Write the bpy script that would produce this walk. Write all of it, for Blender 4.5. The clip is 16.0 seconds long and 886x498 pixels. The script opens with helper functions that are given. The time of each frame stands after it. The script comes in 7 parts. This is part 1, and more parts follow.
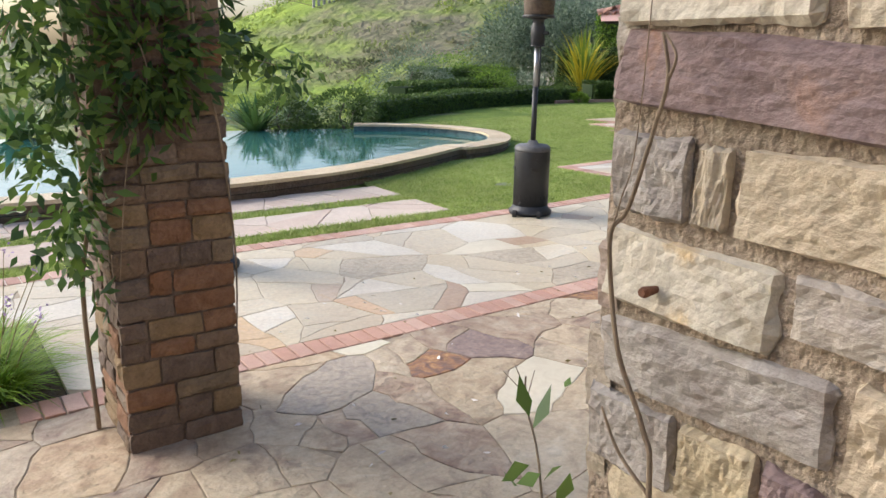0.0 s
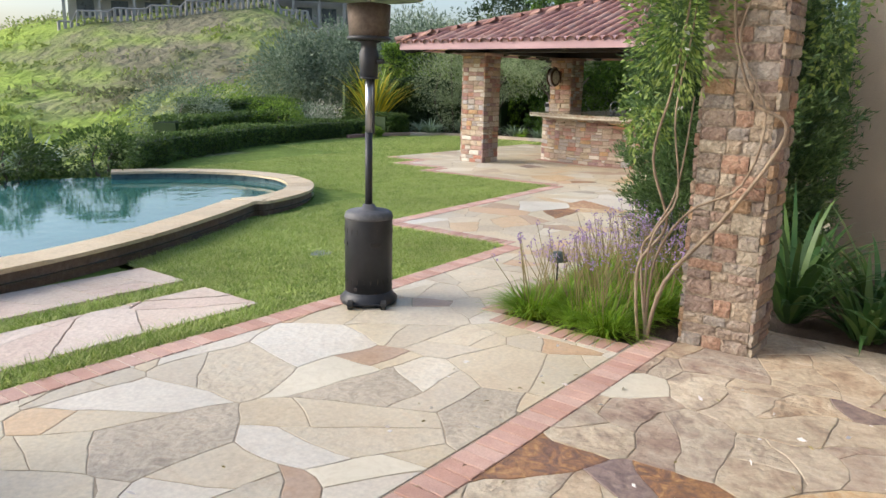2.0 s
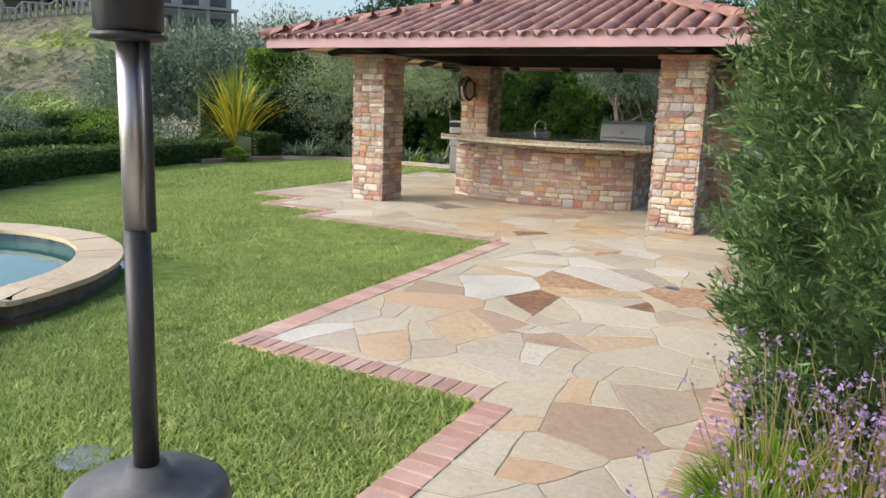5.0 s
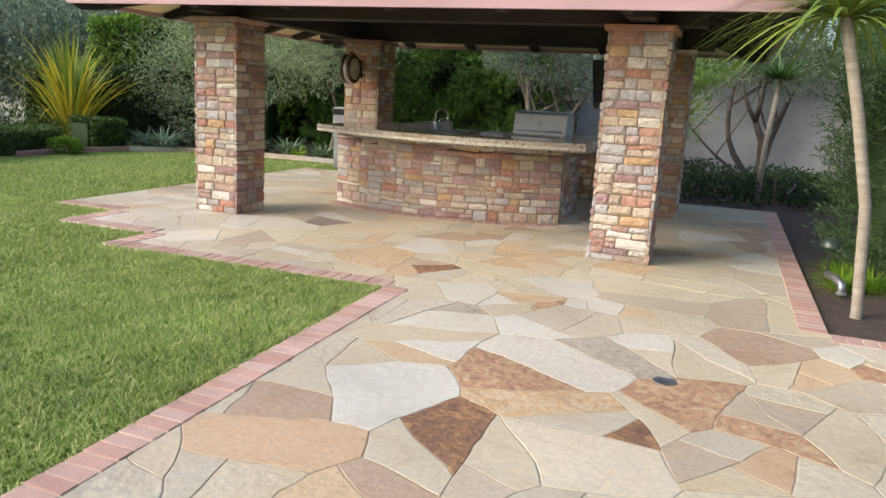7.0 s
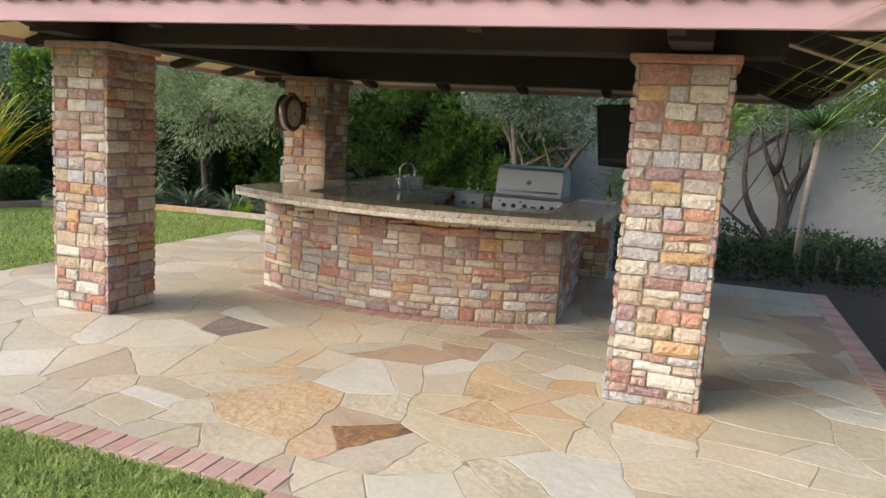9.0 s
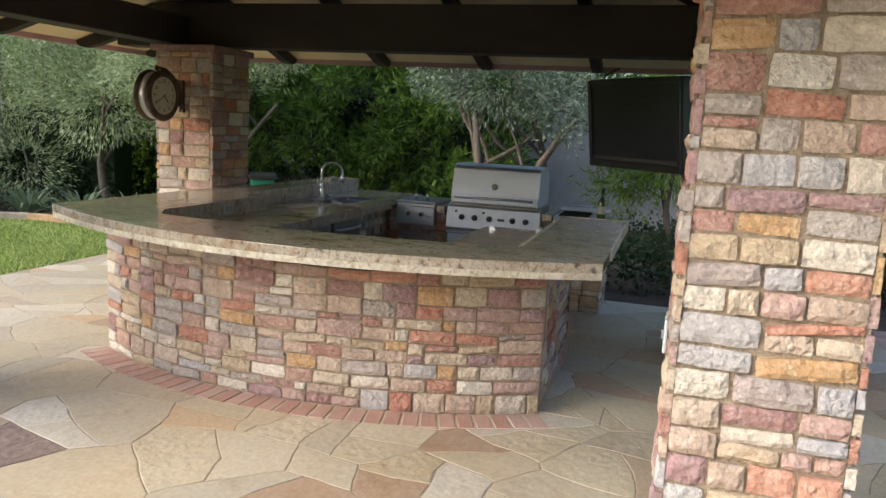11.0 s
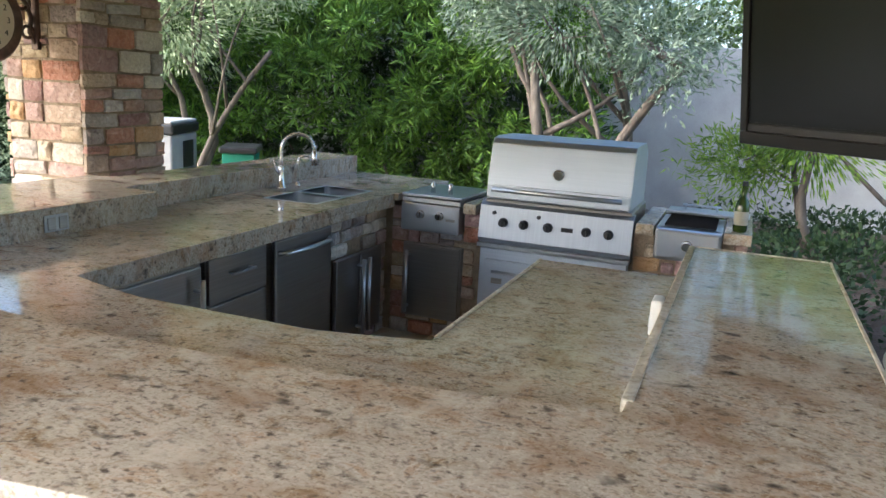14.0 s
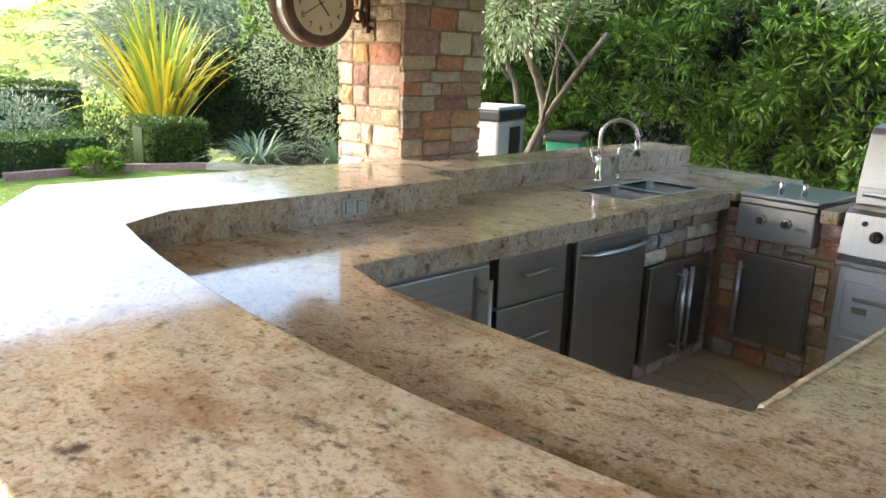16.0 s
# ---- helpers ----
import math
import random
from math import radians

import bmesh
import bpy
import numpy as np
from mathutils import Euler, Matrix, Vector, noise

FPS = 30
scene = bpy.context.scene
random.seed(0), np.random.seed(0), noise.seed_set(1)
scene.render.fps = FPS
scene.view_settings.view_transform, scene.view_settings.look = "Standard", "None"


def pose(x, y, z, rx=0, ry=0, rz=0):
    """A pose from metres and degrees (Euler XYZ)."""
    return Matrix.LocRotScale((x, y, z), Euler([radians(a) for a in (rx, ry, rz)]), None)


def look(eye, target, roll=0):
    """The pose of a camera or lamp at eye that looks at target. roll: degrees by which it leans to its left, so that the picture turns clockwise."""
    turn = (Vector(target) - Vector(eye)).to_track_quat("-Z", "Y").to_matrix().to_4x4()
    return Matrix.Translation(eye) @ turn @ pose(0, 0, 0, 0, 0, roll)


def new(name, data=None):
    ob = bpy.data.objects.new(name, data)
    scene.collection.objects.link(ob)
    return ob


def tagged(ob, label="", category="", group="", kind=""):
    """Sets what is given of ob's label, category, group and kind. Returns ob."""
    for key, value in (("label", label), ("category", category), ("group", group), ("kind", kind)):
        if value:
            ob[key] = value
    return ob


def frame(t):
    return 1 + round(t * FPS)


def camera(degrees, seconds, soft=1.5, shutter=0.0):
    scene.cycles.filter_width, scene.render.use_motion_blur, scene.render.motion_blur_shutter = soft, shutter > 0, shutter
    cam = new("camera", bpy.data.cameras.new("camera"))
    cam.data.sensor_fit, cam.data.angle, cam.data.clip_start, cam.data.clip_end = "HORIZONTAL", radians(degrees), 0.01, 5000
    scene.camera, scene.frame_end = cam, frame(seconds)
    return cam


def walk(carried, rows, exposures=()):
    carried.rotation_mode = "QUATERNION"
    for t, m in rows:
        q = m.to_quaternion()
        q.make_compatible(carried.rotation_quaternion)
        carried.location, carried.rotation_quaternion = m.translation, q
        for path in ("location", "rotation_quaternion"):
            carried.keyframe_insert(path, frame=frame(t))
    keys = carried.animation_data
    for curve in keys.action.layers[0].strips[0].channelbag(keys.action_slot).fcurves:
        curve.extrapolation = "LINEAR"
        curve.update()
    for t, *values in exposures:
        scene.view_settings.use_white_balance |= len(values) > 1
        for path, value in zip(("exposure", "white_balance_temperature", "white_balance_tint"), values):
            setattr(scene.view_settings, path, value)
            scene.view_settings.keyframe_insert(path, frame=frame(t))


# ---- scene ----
cam = camera(61.0, 16.0)
PATH = [
    (0, (0.159, -0.191, 1.624), (1.28, 1.384, 1.111), 0.9),
    (0.2, (0.168, -0.016, 1.65), (1.344, 1.522, 1.148), 0.6),
    (0.5, (0.173, 0.291, 1.657), (1.443, 1.754, 1.158), 0.5),
    (1, (0.447, 0.831, 1.65), (1.847, 2.178, 1.174), 0.6),
    (1.5, (0.851, 1.294, 1.658), (2.341, 2.548, 1.205), 1.0),
    (2, (1.32, 1.764, 1.65), (2.864, 2.96, 1.219), 1.3),
    (2.5, (1.788, 2.257, 1.658), (3.365, 3.415, 1.243), 1.9),
    (3, (2.281, 2.723, 1.655), (3.885, 3.848, 1.254), 2.1),
    (3.5, (2.793, 3.229, 1.637), (4.425, 4.317, 1.245), 1.7),
    (4, (3.323, 3.647, 1.598), (4.995, 4.675, 1.216), 2.1),
    (4.5, (3.895, 4.083, 1.563), (5.606, 5.049, 1.189), 2.1),
    (4.7, (4.13, 4.25, 1.56), (5.85, 5.205, 1.186), 2.1),
    (6.8, (6.774, 5.477, 1.551), (8.608, 6.161, 1.139), 2.9),
    (7, (7.027, 5.599, 1.549), (8.867, 6.271, 1.145), 3.1),
    (7.5, (7.659, 5.72, 1.584), (9.501, 6.396, 1.197), 3.0),
    (8, (8.309, 5.887, 1.591), (10.158, 6.568, 1.248), 3.3),
    (8.5, (8.934, 6.061, 1.698), (10.787, 6.737, 1.372), 3.2),
    (9, (9.529, 6.268, 1.702), (11.397, 6.915, 1.401), 3.5),
    (9.2, (9.758, 6.377, 1.719), (11.633, 7.002, 1.411), 3.4),
    (11.3, (12.35, 6.918, 1.713), (14.244, 7.476, 1.394), 2.8),
    (11.5, (12.581, 6.994, 1.648), (14.477, 7.548, 1.335), 2.6),
    (12, (13.117, 7.103, 1.671), (15.009, 7.661, 1.344), 2.4),
    (12.5, (13.615, 7.178, 1.662), (15.501, 7.746, 1.317), 2.5),
    (13, (14.051, 7.298, 1.648), (15.926, 7.886, 1.273), 2.6),
    (13.5, (14.415, 7.382, 1.639), (16.27, 8.014, 1.237), 2.9),
    (14, (14.758, 7.457, 1.635), (16.577, 8.172, 1.21), 3.0),
    (14.5, (15.038, 7.543, 1.607), (16.793, 8.393, 1.162), 2.9),
    (15, (15.201, 7.602, 1.596), (16.854, 8.626, 1.128), 2.6),
    (15.5, (15.249, 7.618, 1.589), (16.759, 8.838, 1.106), 2.3),
    (16, (15.234, 7.637, 1.583), (16.559, 9.054, 1.096), 1.9),
]
EXPOSURES = [(0, 0.98, 6000, 10), (9, 0.9, 6000, 10), (11.5, 1.28, 5800, 10), (12.5, 1.8, 5550, 10), (13, 1.95, 5550, 10), (14, 2.35, 5550, 10), (14.5, 2.55, 5750, 10), (15, 2.7, 6000, 10), (16, 2.7, 6200, 10)]
walk(cam, [(t, look(eye, target, roll)) for t, eye, target, roll in PATH], EXPOSURES)

# ---- world, sun ----
SUN_AZ, SUN_EL = 130.0, 30.0
world = bpy.data.worlds.new("world")
scene.world = world
world.use_nodes = True
wn = world.node_tree.nodes
sky = wn.new("ShaderNodeTexSky")
sky.sky_type, sky.sun_disc = "NISHITA", False
sky.sun_elevation, sky.sun_rotation = radians(SUN_EL), radians(90 - SUN_AZ)
sky.dust_density, sky.air_density, sky.ozone_density = 4.0, 1.0, 1.0
world.node_tree.links.new(sky.outputs[0], wn["Background"].inputs[0])
wn["Background"].inputs[1].default_value = 0.15
sun = new("sun", bpy.data.lights.new("sun", "SUN"))
sun.data.energy, sun.data.angle, sun.data.color = 0.85, radians(35), (1.0, 0.97, 0.92)
az, el = radians(SUN_AZ), radians(SUN_EL)
sun.matrix_world = look((math.cos(az) * math.cos(el) * 50, math.sin(az) * math.cos(el) * 50, math.sin(el) * 50), (0, 0, 0))


# ---- builders ----
def gz(x):
    """Height of the ground: level under the pavilion, a little lower towards the house."""
    return -0.1 * min(1.0, max(0.0, (12.0 - x) / 6.0))


def mesh_of(name, verts, faces):
    me = bpy.data.meshes.new(name)
    me.from_pydata([tuple(v) for v in verts], [], [tuple(f) for f in faces])
    me.update()
    return me


def part(name, bm, material, parent=None, label="", m=None, smooth=False):
    """Link a bmesh or a mesh as one object under a thing or part."""
    if isinstance(bm, bmesh.types.BMesh):
        me = bpy.data.meshes.new(name)
        bmesh.ops.recalc_face_normals(bm, faces=bm.faces[:])
        bm.to_mesh(me)
        bm.free()
    else:
        me = bm
    if material and not me.materials:
        me.materials.append(material)
    if smooth:
        me.polygons.foreach_set("use_smooth", [True] * len(me.polygons))
    ob = new(name, me)
    if parent:
        ob.parent = parent
    if m is not None:
        ob.matrix_basis = m
    if label:
        ob["label"] = label
    return ob


def thing(name, label, category, loc=(0, 0, 0), rz=0.0, group="", kind=""):
    ob = new(name)
    ob.empty_display_size = 0.1
    ob.matrix_basis = pose(*loc, 0, 0, rz)
    return tagged(ob, label, category, group, kind)


def box(x0, x1, y0, y1, z0, z1, bev=0.0, bm=None):
    bm = bm or bmesh.new()
    r = bmesh.ops.create_cube(bm, size=1)
    m = Matrix.Translation(((x0 + x1) / 2, (y0 + y1) / 2, (z0 + z1) / 2)) @ Matrix.Diagonal((x1 - x0, y1 - y0, z1 - z0, 1))
    bmesh.ops.transform(bm, matrix=m, verts=r["verts"])
    if bev:
        es = list({e for v in r["verts"] for e in v.link_edges})
        bmesh.ops.bevel(bm, geom=es, offset=bev, segments=2, affect="EDGES", profile=0.5)
    return bm


def tube(path, radii, seg=10, bm=None, caps=True):
    """A tube along points, with a radius for each."""
    bm = bm or bmesh.new()
    pts = [Vector(p) for p in path]
    if not isinstance(radii, (list, tuple)):
        radii = [radii] * len(pts)
    rings = []
    side = None
    for i, p in enumerate(pts):
        d = (pts[min(i + 1, len(pts) - 1)] - pts[max(i - 1, 0)]).normalized()
        if side is None:
            side = d.orthogonal().normalized()
        side = (side - d * side.dot(d)).normalized()
        up = d.cross(side)
        rings.append([bm.verts.new(p + (side * math.cos(a) + up * math.sin(a)) * radii[i]) for a in [2 * math.pi * k / seg for k in range(seg)]])
    for a, b in zip(rings, rings[1:]):
        for k in range(seg):
            bm.faces.new((a[k], a[(k + 1) % seg], b[(k + 1) % seg], b[k]))
    if caps:
        bm.faces.new(rings[0])
        bm.faces.new(rings[-1][::-1])
    return bm


def lathe(profile, seg=32, bm=None, cx=0.0, cy=0.0):
    """A turned shape from (radius, height) pairs."""
    bm = bm or bmesh.new()
    rings = []
    for r, z in profile:
        rings.append([bm.verts.new((cx + max(r, 1e-4) * math.cos(2 * math.pi * k / seg), cy + max(r, 1e-4) * math.sin(2 * math.pi * k / seg), z)) for k in range(seg)])
    for a, b in zip(rings, rings[1:]):
        for k in range(seg):
            bm.faces.new((a[k], a[(k + 1) % seg], b[(k + 1) % seg], b[k]))
    bm.faces.new(rings[0][::-1])
    bm.faces.new(rings[-1])
    return bm


def slab(outline, z0, z1, bev=0.0, bm=None):
    """A flat slab over an outline of (x, y)."""
    bm = bm or bmesh.new()
    lo = [bm.verts.new((x, y, z0)) for x, y in outline]
    hi = [bm.verts.new((x, y, z1)) for x, y in outline]
    n = len(outline)
    bm.faces.new(lo[::-1])
    top = bm.faces.new(hi)
    for i in range(n):
        bm.faces.new((lo[i], lo[(i + 1) % n], hi[(i + 1) % n], hi[i]))
    bmesh.ops.recalc_face_normals(bm, faces=bm.faces[:])
    if bev:
        bmesh.ops.bevel(bm, geom=list(top.edges), offset=bev, segments=2, affect="EDGES", profile=0.5)
    return bm


# ---- materials ----
def mat(name, cols, scale=6.0, rough=0.7, metal=0.0, bump=0.2, bscale=30.0, dist=0.01, palette=None, detail=6.0, stretch=(1, 1, 1), island=False, rvar=0.15, spec=0.5, coat=0.0, mixp=0.45, translucent=0.0, warp=0.0, bvar=0.0):
    """Procedural surface: a noise ramp of colours, an optional palette picked per piece, wear in the roughness, relief."""
    m = bpy.data.materials.new(name)
    m.use_nodes = True
    t = m.node_tree
    N, L = t.nodes, t.links
    b = N["Principled BSDF"]
    geo = N.new("ShaderNodeNewGeometry")
    mp = N.new("ShaderNodeMapping")
    mp.inputs["Scale"].default_value = stretch
    where = geo.outputs["Position"]
    oi = None
    if palette and not island:
        # every piece shows its own cut of the pattern
        oi = N.new("ShaderNodeObjectInfo")
        shift = N.new("ShaderNodeVectorMath")
        shift.operation = "MULTIPLY_ADD"
        L.new(oi.outputs["Random"], shift.inputs[0])
        shift.inputs[1].default_value = (53.0, -37.0, 19.0)
        L.new(where, shift.inputs[2])
        where = shift.outputs[0]
    L.new(where, mp.inputs[0])
    n1 = N.new("ShaderNodeTexNoise")
    n1.inputs["Scale"].default_value, n1.inputs["Detail"].default_value, n1.inputs["Roughness"].default_value = scale, detail, 0.62
    n1.inputs["Distortion"].default_value = warp
    L.new(mp.outputs[0], n1.inputs["Vector"])
    r1 = N.new("ShaderNodeValToRGB")
    e = r1.color_ramp.elements
    while len(e) < len(cols):
        e.new(0.5)
    for i, c in enumerate(cols):
        e[i].position = 0.28 + 0.44 * i / max(1, len(cols) - 1)
        e[i].color = (*c, 1)
    L.new(n1.outputs[0], r1.inputs[0])
    colour = r1.outputs[0]
    if palette:
        r2 = N.new("ShaderNodeValToRGB")
        r2.color_ramp.interpolation = "LINEAR" if island else "CONSTANT"
        e = r2.color_ramp.elements
        while len(e) < len(palette):
            e.new(0.5)
        for i, c in enumerate(palette):
            e[i].position = i / len(palette)
            e[i].color = (*c, 1)
        if island:
            L.new(geo.outputs["Random Per Island"], r2.inputs[0])
        else:
            L.new(oi.outputs["Random"], r2.inputs[0])
        mx = N.new("ShaderNodeMix")
        mx.data_type = "RGBA"
        mx.inputs[0].default_value = mixp
        L.new(r2.outputs[0], mx.inputs[6])
        L.new(colour, mx.inputs[7])
        colour = mx.outputs[2]
    # large stains
    n3 = N.new("ShaderNodeTexNoise")
    n3.inputs["Scale"].default_value, n3.inputs["Detail"].default_value = max(0.7, scale * 0.17), 3.0
    L.new(geo.outputs["Position"], n3.inputs["Vector"])
    mr = N.new("ShaderNodeMapRange")
    mr.inputs["From Min"].default_value, mr.inputs["From Max"].default_value = 0.3, 0.7
    mr.inputs["To Min"].default_value, mr.inputs["To Max"].default_value = 0.86, 1.1
    L.new(n3.outputs[0], mr.inputs[0])
    mu = N.new("ShaderNodeMix")
    mu.data_type, mu.blend_type = "RGBA", "MULTIPLY"
    mu.inputs[0].default_value = 1.0
    L.new(colour, mu.inputs[6])
    L.new(mr.outputs[0], mu.inputs[7])
    tone = mu.outputs[2]
    if bump >= 0.3:
        # fine grain and dust
        n4 = N.new("ShaderNodeTexNoise")
        n4.inputs["Scale"].default_value, n4.inputs["Detail"].default_value, n4.inputs["Roughness"].default_value = bscale * 2.2, 5.0, 0.7
        L.new(where, n4.inputs["Vector"])
        mr4 = N.new("ShaderNodeMapRange")
        mr4.inputs["From Min"].default_value, mr4.inputs["From Max"].default_value = 0.32, 0.68
        mr4.inputs["To Min"].default_value, mr4.inputs["To Max"].default_value = 0.86, 1.12
        L.new(n4.outputs[0], mr4.inputs[0])
        mu4 = N.new("ShaderNodeMix")
        mu4.data_type, mu4.blend_type = "RGBA", "MULTIPLY"
        mu4.inputs[0].default_value = 1.0
        L.new(tone, mu4.inputs[6])
        L.new(mr4.outputs[0], mu4.inputs[7])
        tone = mu4.outputs[2]
    L.new(tone, b.inputs["Base Color"])
    b.inputs["Metallic"].default_value = metal
    b.inputs["Specular IOR Level"].default_value = spec
    b.inputs["Coat Weight"].default_value = coat
    mr2 = N.new("ShaderNodeMapRange")
    mr2.inputs["To Min"].default_value, mr2.inputs["To Max"].default_value = max(0.02, rough - rvar), min(1.0, rough + rvar)
    L.new(n1.outputs[0], mr2.inputs[0])
    L.new(mr2.outputs[0], b.inputs["Roughness"])
    if bump:
        n2 = N.new("ShaderNodeTexNoise")
        n2.inputs["Scale"].default_value, n2.inputs["Detail"].default_value = bscale, 5.0
        L.new(mp.outputs[0], n2.inputs["Vector"])
        bp = N.new("ShaderNodeBump")
        bp.inputs["Strength"].default_value, bp.inputs["Distance"].default_value = bump, dist
        if bvar and oi:
            mm = N.new("ShaderNodeMath")
            mm.operation, mm.inputs[1].default_value = "MULTIPLY", 17.31
            L.new(oi.outputs["Random"], mm.inputs[0])
            fr = N.new("ShaderNodeMath")
            fr.operation = "FRACT"
            L.new(mm.outputs[0], fr.inputs[0])
            pw = N.new("ShaderNodeMath")
            pw.operation, pw.inputs[1].default_value = "POWER", 3.0
            L.new(fr.outputs[0], pw.inputs[0])
            sc = N.new("ShaderNodeMapRange")
            sc.inputs["To Min"].default_value, sc.inputs["To Max"].default_value = bump * (1 - bvar), bump
            L.new(pw.outputs[0], sc.inputs[0])
            L.new(sc.outputs[0], bp.inputs["Strength"])
        L.new(n2.outputs[0], bp.inputs["Height"])
        L.new(bp.outputs[0], b.inputs["Normal"])
    if translucent:
        tr = N.new("ShaderNodeBsdfTranslucent")
        L.new(mu.outputs[2], tr.inputs[0])
        ms = N.new("ShaderNodeMixShader")
        ms.inputs[0].default_value = translucent
        out = N["Material Output"]
        L.new(b.outputs[0], ms.inputs[1])
        L.new(tr.outputs[0], ms.inputs[2])
        L.new(ms.outputs[0], out.inputs[0])
    return m


STONES = [(0.492, 0.372, 0.229), (0.422, 0.247, 0.18), (0.455, 0.168, 0.091), (0.281, 0.127, 0.115), (0.509, 0.377, 0.278), (0.415, 0.415, 0.425), (0.543, 0.454, 0.322), (0.535, 0.315, 0.116), (0.344, 0.189, 0.189), (0.434, 0.324, 0.236), (0.294, 0.173, 0.184), (0.716, 0.671, 0.572), (0.437, 0.282, 0.238), (0.463, 0.452, 0.44), (0.454, 0.354, 0.212), (0.389, 0.18, 0.135), (0.526, 0.416, 0.306), (0.645, 0.59, 0.48), (0.447, 0.281, 0.238), (0.387, 0.343, 0.299), (0.49, 0.215, 0.126), (0.351, 0.296, 0.274), (0.611, 0.544, 0.434), (0.405, 0.361, 0.318)]
ROCKS = [(0.44, 0.36, 0.25), (0.34, 0.3, 0.27), (0.5, 0.42, 0.28), (0.3, 0.19, 0.18), (0.48, 0.4, 0.28), (0.27, 0.19, 0.2), (0.42, 0.38, 0.31), (0.55, 0.48, 0.36), (0.3, 0.29, 0.29), (0.52, 0.43, 0.25)]
M = {}
STONE_GRAIN = [(0.12, 0.075, 0.065), (0.34, 0.26, 0.22), (0.5, 0.42, 0.36), (0.82, 0.78, 0.7)]
M["stone"] = mat("ashlar_stone", STONE_GRAIN, 18, 0.9, bump=1.0, bscale=34, dist=0.03, detail=11, warp=1.2, palette=STONES, mixp=0.3, bvar=0.4)
# brown stone, its palette lowered for the shade of vine and house roof
M["brown_shaded_stone"] = mat("shaded_brown_stone", [(0.1, 0.065, 0.05), (0.24, 0.18, 0.13), (0.36, 0.29, 0.22), (0.5, 0.45, 0.37)], 16, 0.95, bump=1.0, bscale=34, dist=0.03, detail=11, warp=1.0, palette=[(0.3, 0.22, 0.15), (0.36, 0.19, 0.12), (0.26, 0.2, 0.16), (0.4, 0.32, 0.23), (0.22, 0.15, 0.13), (0.34, 0.3, 0.25), (0.42, 0.25, 0.12), (0.3, 0.2, 0.16), (0.46, 0.4, 0.3), (0.28, 0.26, 0.24)], mixp=0.42)
# stained ashlar with the loggia pillar's shade in its colour; pool wall reuses it
M["dark_shaded_stone"] = mat("dark_shaded_ashlar", [(0.05, 0.035, 0.025), (0.16, 0.11, 0.075), (0.26, 0.2, 0.14)], 9, 0.95, bump=0.9, bscale=38, dist=0.016, detail=10, warp=1.2, palette=[(0.2, 0.14, 0.09), (0.12, 0.09, 0.075), (0.24, 0.19, 0.12), (0.16, 0.13, 0.11), (0.27, 0.12, 0.05), (0.14, 0.1, 0.08), (0.22, 0.18, 0.14), (0.3, 0.21, 0.1)], mixp=0.5)
M["rock"] = mat("split_sandstone", [(0.24, 0.19, 0.14), (0.44, 0.37, 0.28), (0.52, 0.45, 0.34), (0.62, 0.55, 0.43)], 11, 0.95, bump=1.0, bscale=55, dist=0.008, detail=13, warp=0.5, palette=ROCKS, mixp=0.5, stretch=(1, 1, 1.3))
M["plum_rock"] = mat("plum_sandstone", [(0.13, 0.085, 0.085), (0.22, 0.16, 0.155), (0.27, 0.2, 0.19), (0.36, 0.22, 0.16)], 13, 0.95, bump=1.0, bscale=55, dist=0.008, detail=13, warp=0.5, stretch=(1, 1, 1.4))
M["grey_rock"] = mat("grey_sandstone", [(0.24, 0.2, 0.18), (0.37, 0.34, 0.31), (0.47, 0.44, 0.4)], 13, 0.95, bump=1.0, bscale=55, dist=0.008, detail=13, warp=0.5, stretch=(1, 1, 1.3))
M["pale_rock"] = mat("pale_cream_sandstone", [(0.38, 0.33, 0.25), (0.54, 0.5, 0.41), (0.6, 0.55, 0.45), (0.6, 0.45, 0.25)], 9, 0.95, bump=0.8, bscale=55, dist=0.008, detail=13, warp=0.8)
M["rough_mortar"] = mat("crumbling_mortar", [(0.2, 0.15, 0.11), (0.36, 0.29, 0.22), (0.46, 0.39, 0.3)], 45, 0.98, bump=1.0, bscale=110, dist=0.012, detail=10)
M["mortar"] = mat("mortar", [(0.22, 0.165, 0.11), (0.37, 0.29, 0.2)], 25, 0.95, bump=0.9, bscale=70)
FLAGS = [(0.56, 0.47, 0.31), (0.53, 0.46, 0.34), (0.7, 0.66, 0.57), (0.37, 0.22, 0.13), (0.6, 0.51, 0.35), (0.53, 0.45, 0.29), (0.58, 0.39, 0.2), (0.6, 0.53, 0.4), (0.54, 0.47, 0.32), (0.68, 0.62, 0.49), (0.47, 0.38, 0.26), (0.54, 0.33, 0.17), (0.56, 0.47, 0.31), (0.66, 0.61, 0.51), (0.58, 0.48, 0.31), (0.48, 0.42, 0.31), (0.6, 0.52, 0.37), (0.55, 0.44, 0.27), (0.62, 0.54, 0.38), (0.42, 0.31, 0.21), (0.57, 0.49, 0.34), (0.5, 0.43, 0.31)]
M["flag"] = mat("flagstone", [(0.28, 0.18, 0.11), (0.5, 0.41, 0.28), (0.58, 0.51, 0.37), (0.56, 0.52, 0.42), (0.62, 0.48, 0.3)], 3.0, 0.45, bump=0.75, bscale=16, dist=0.02, detail=12, palette=FLAGS, mixp=0.34, warp=1.6, bvar=0.75)
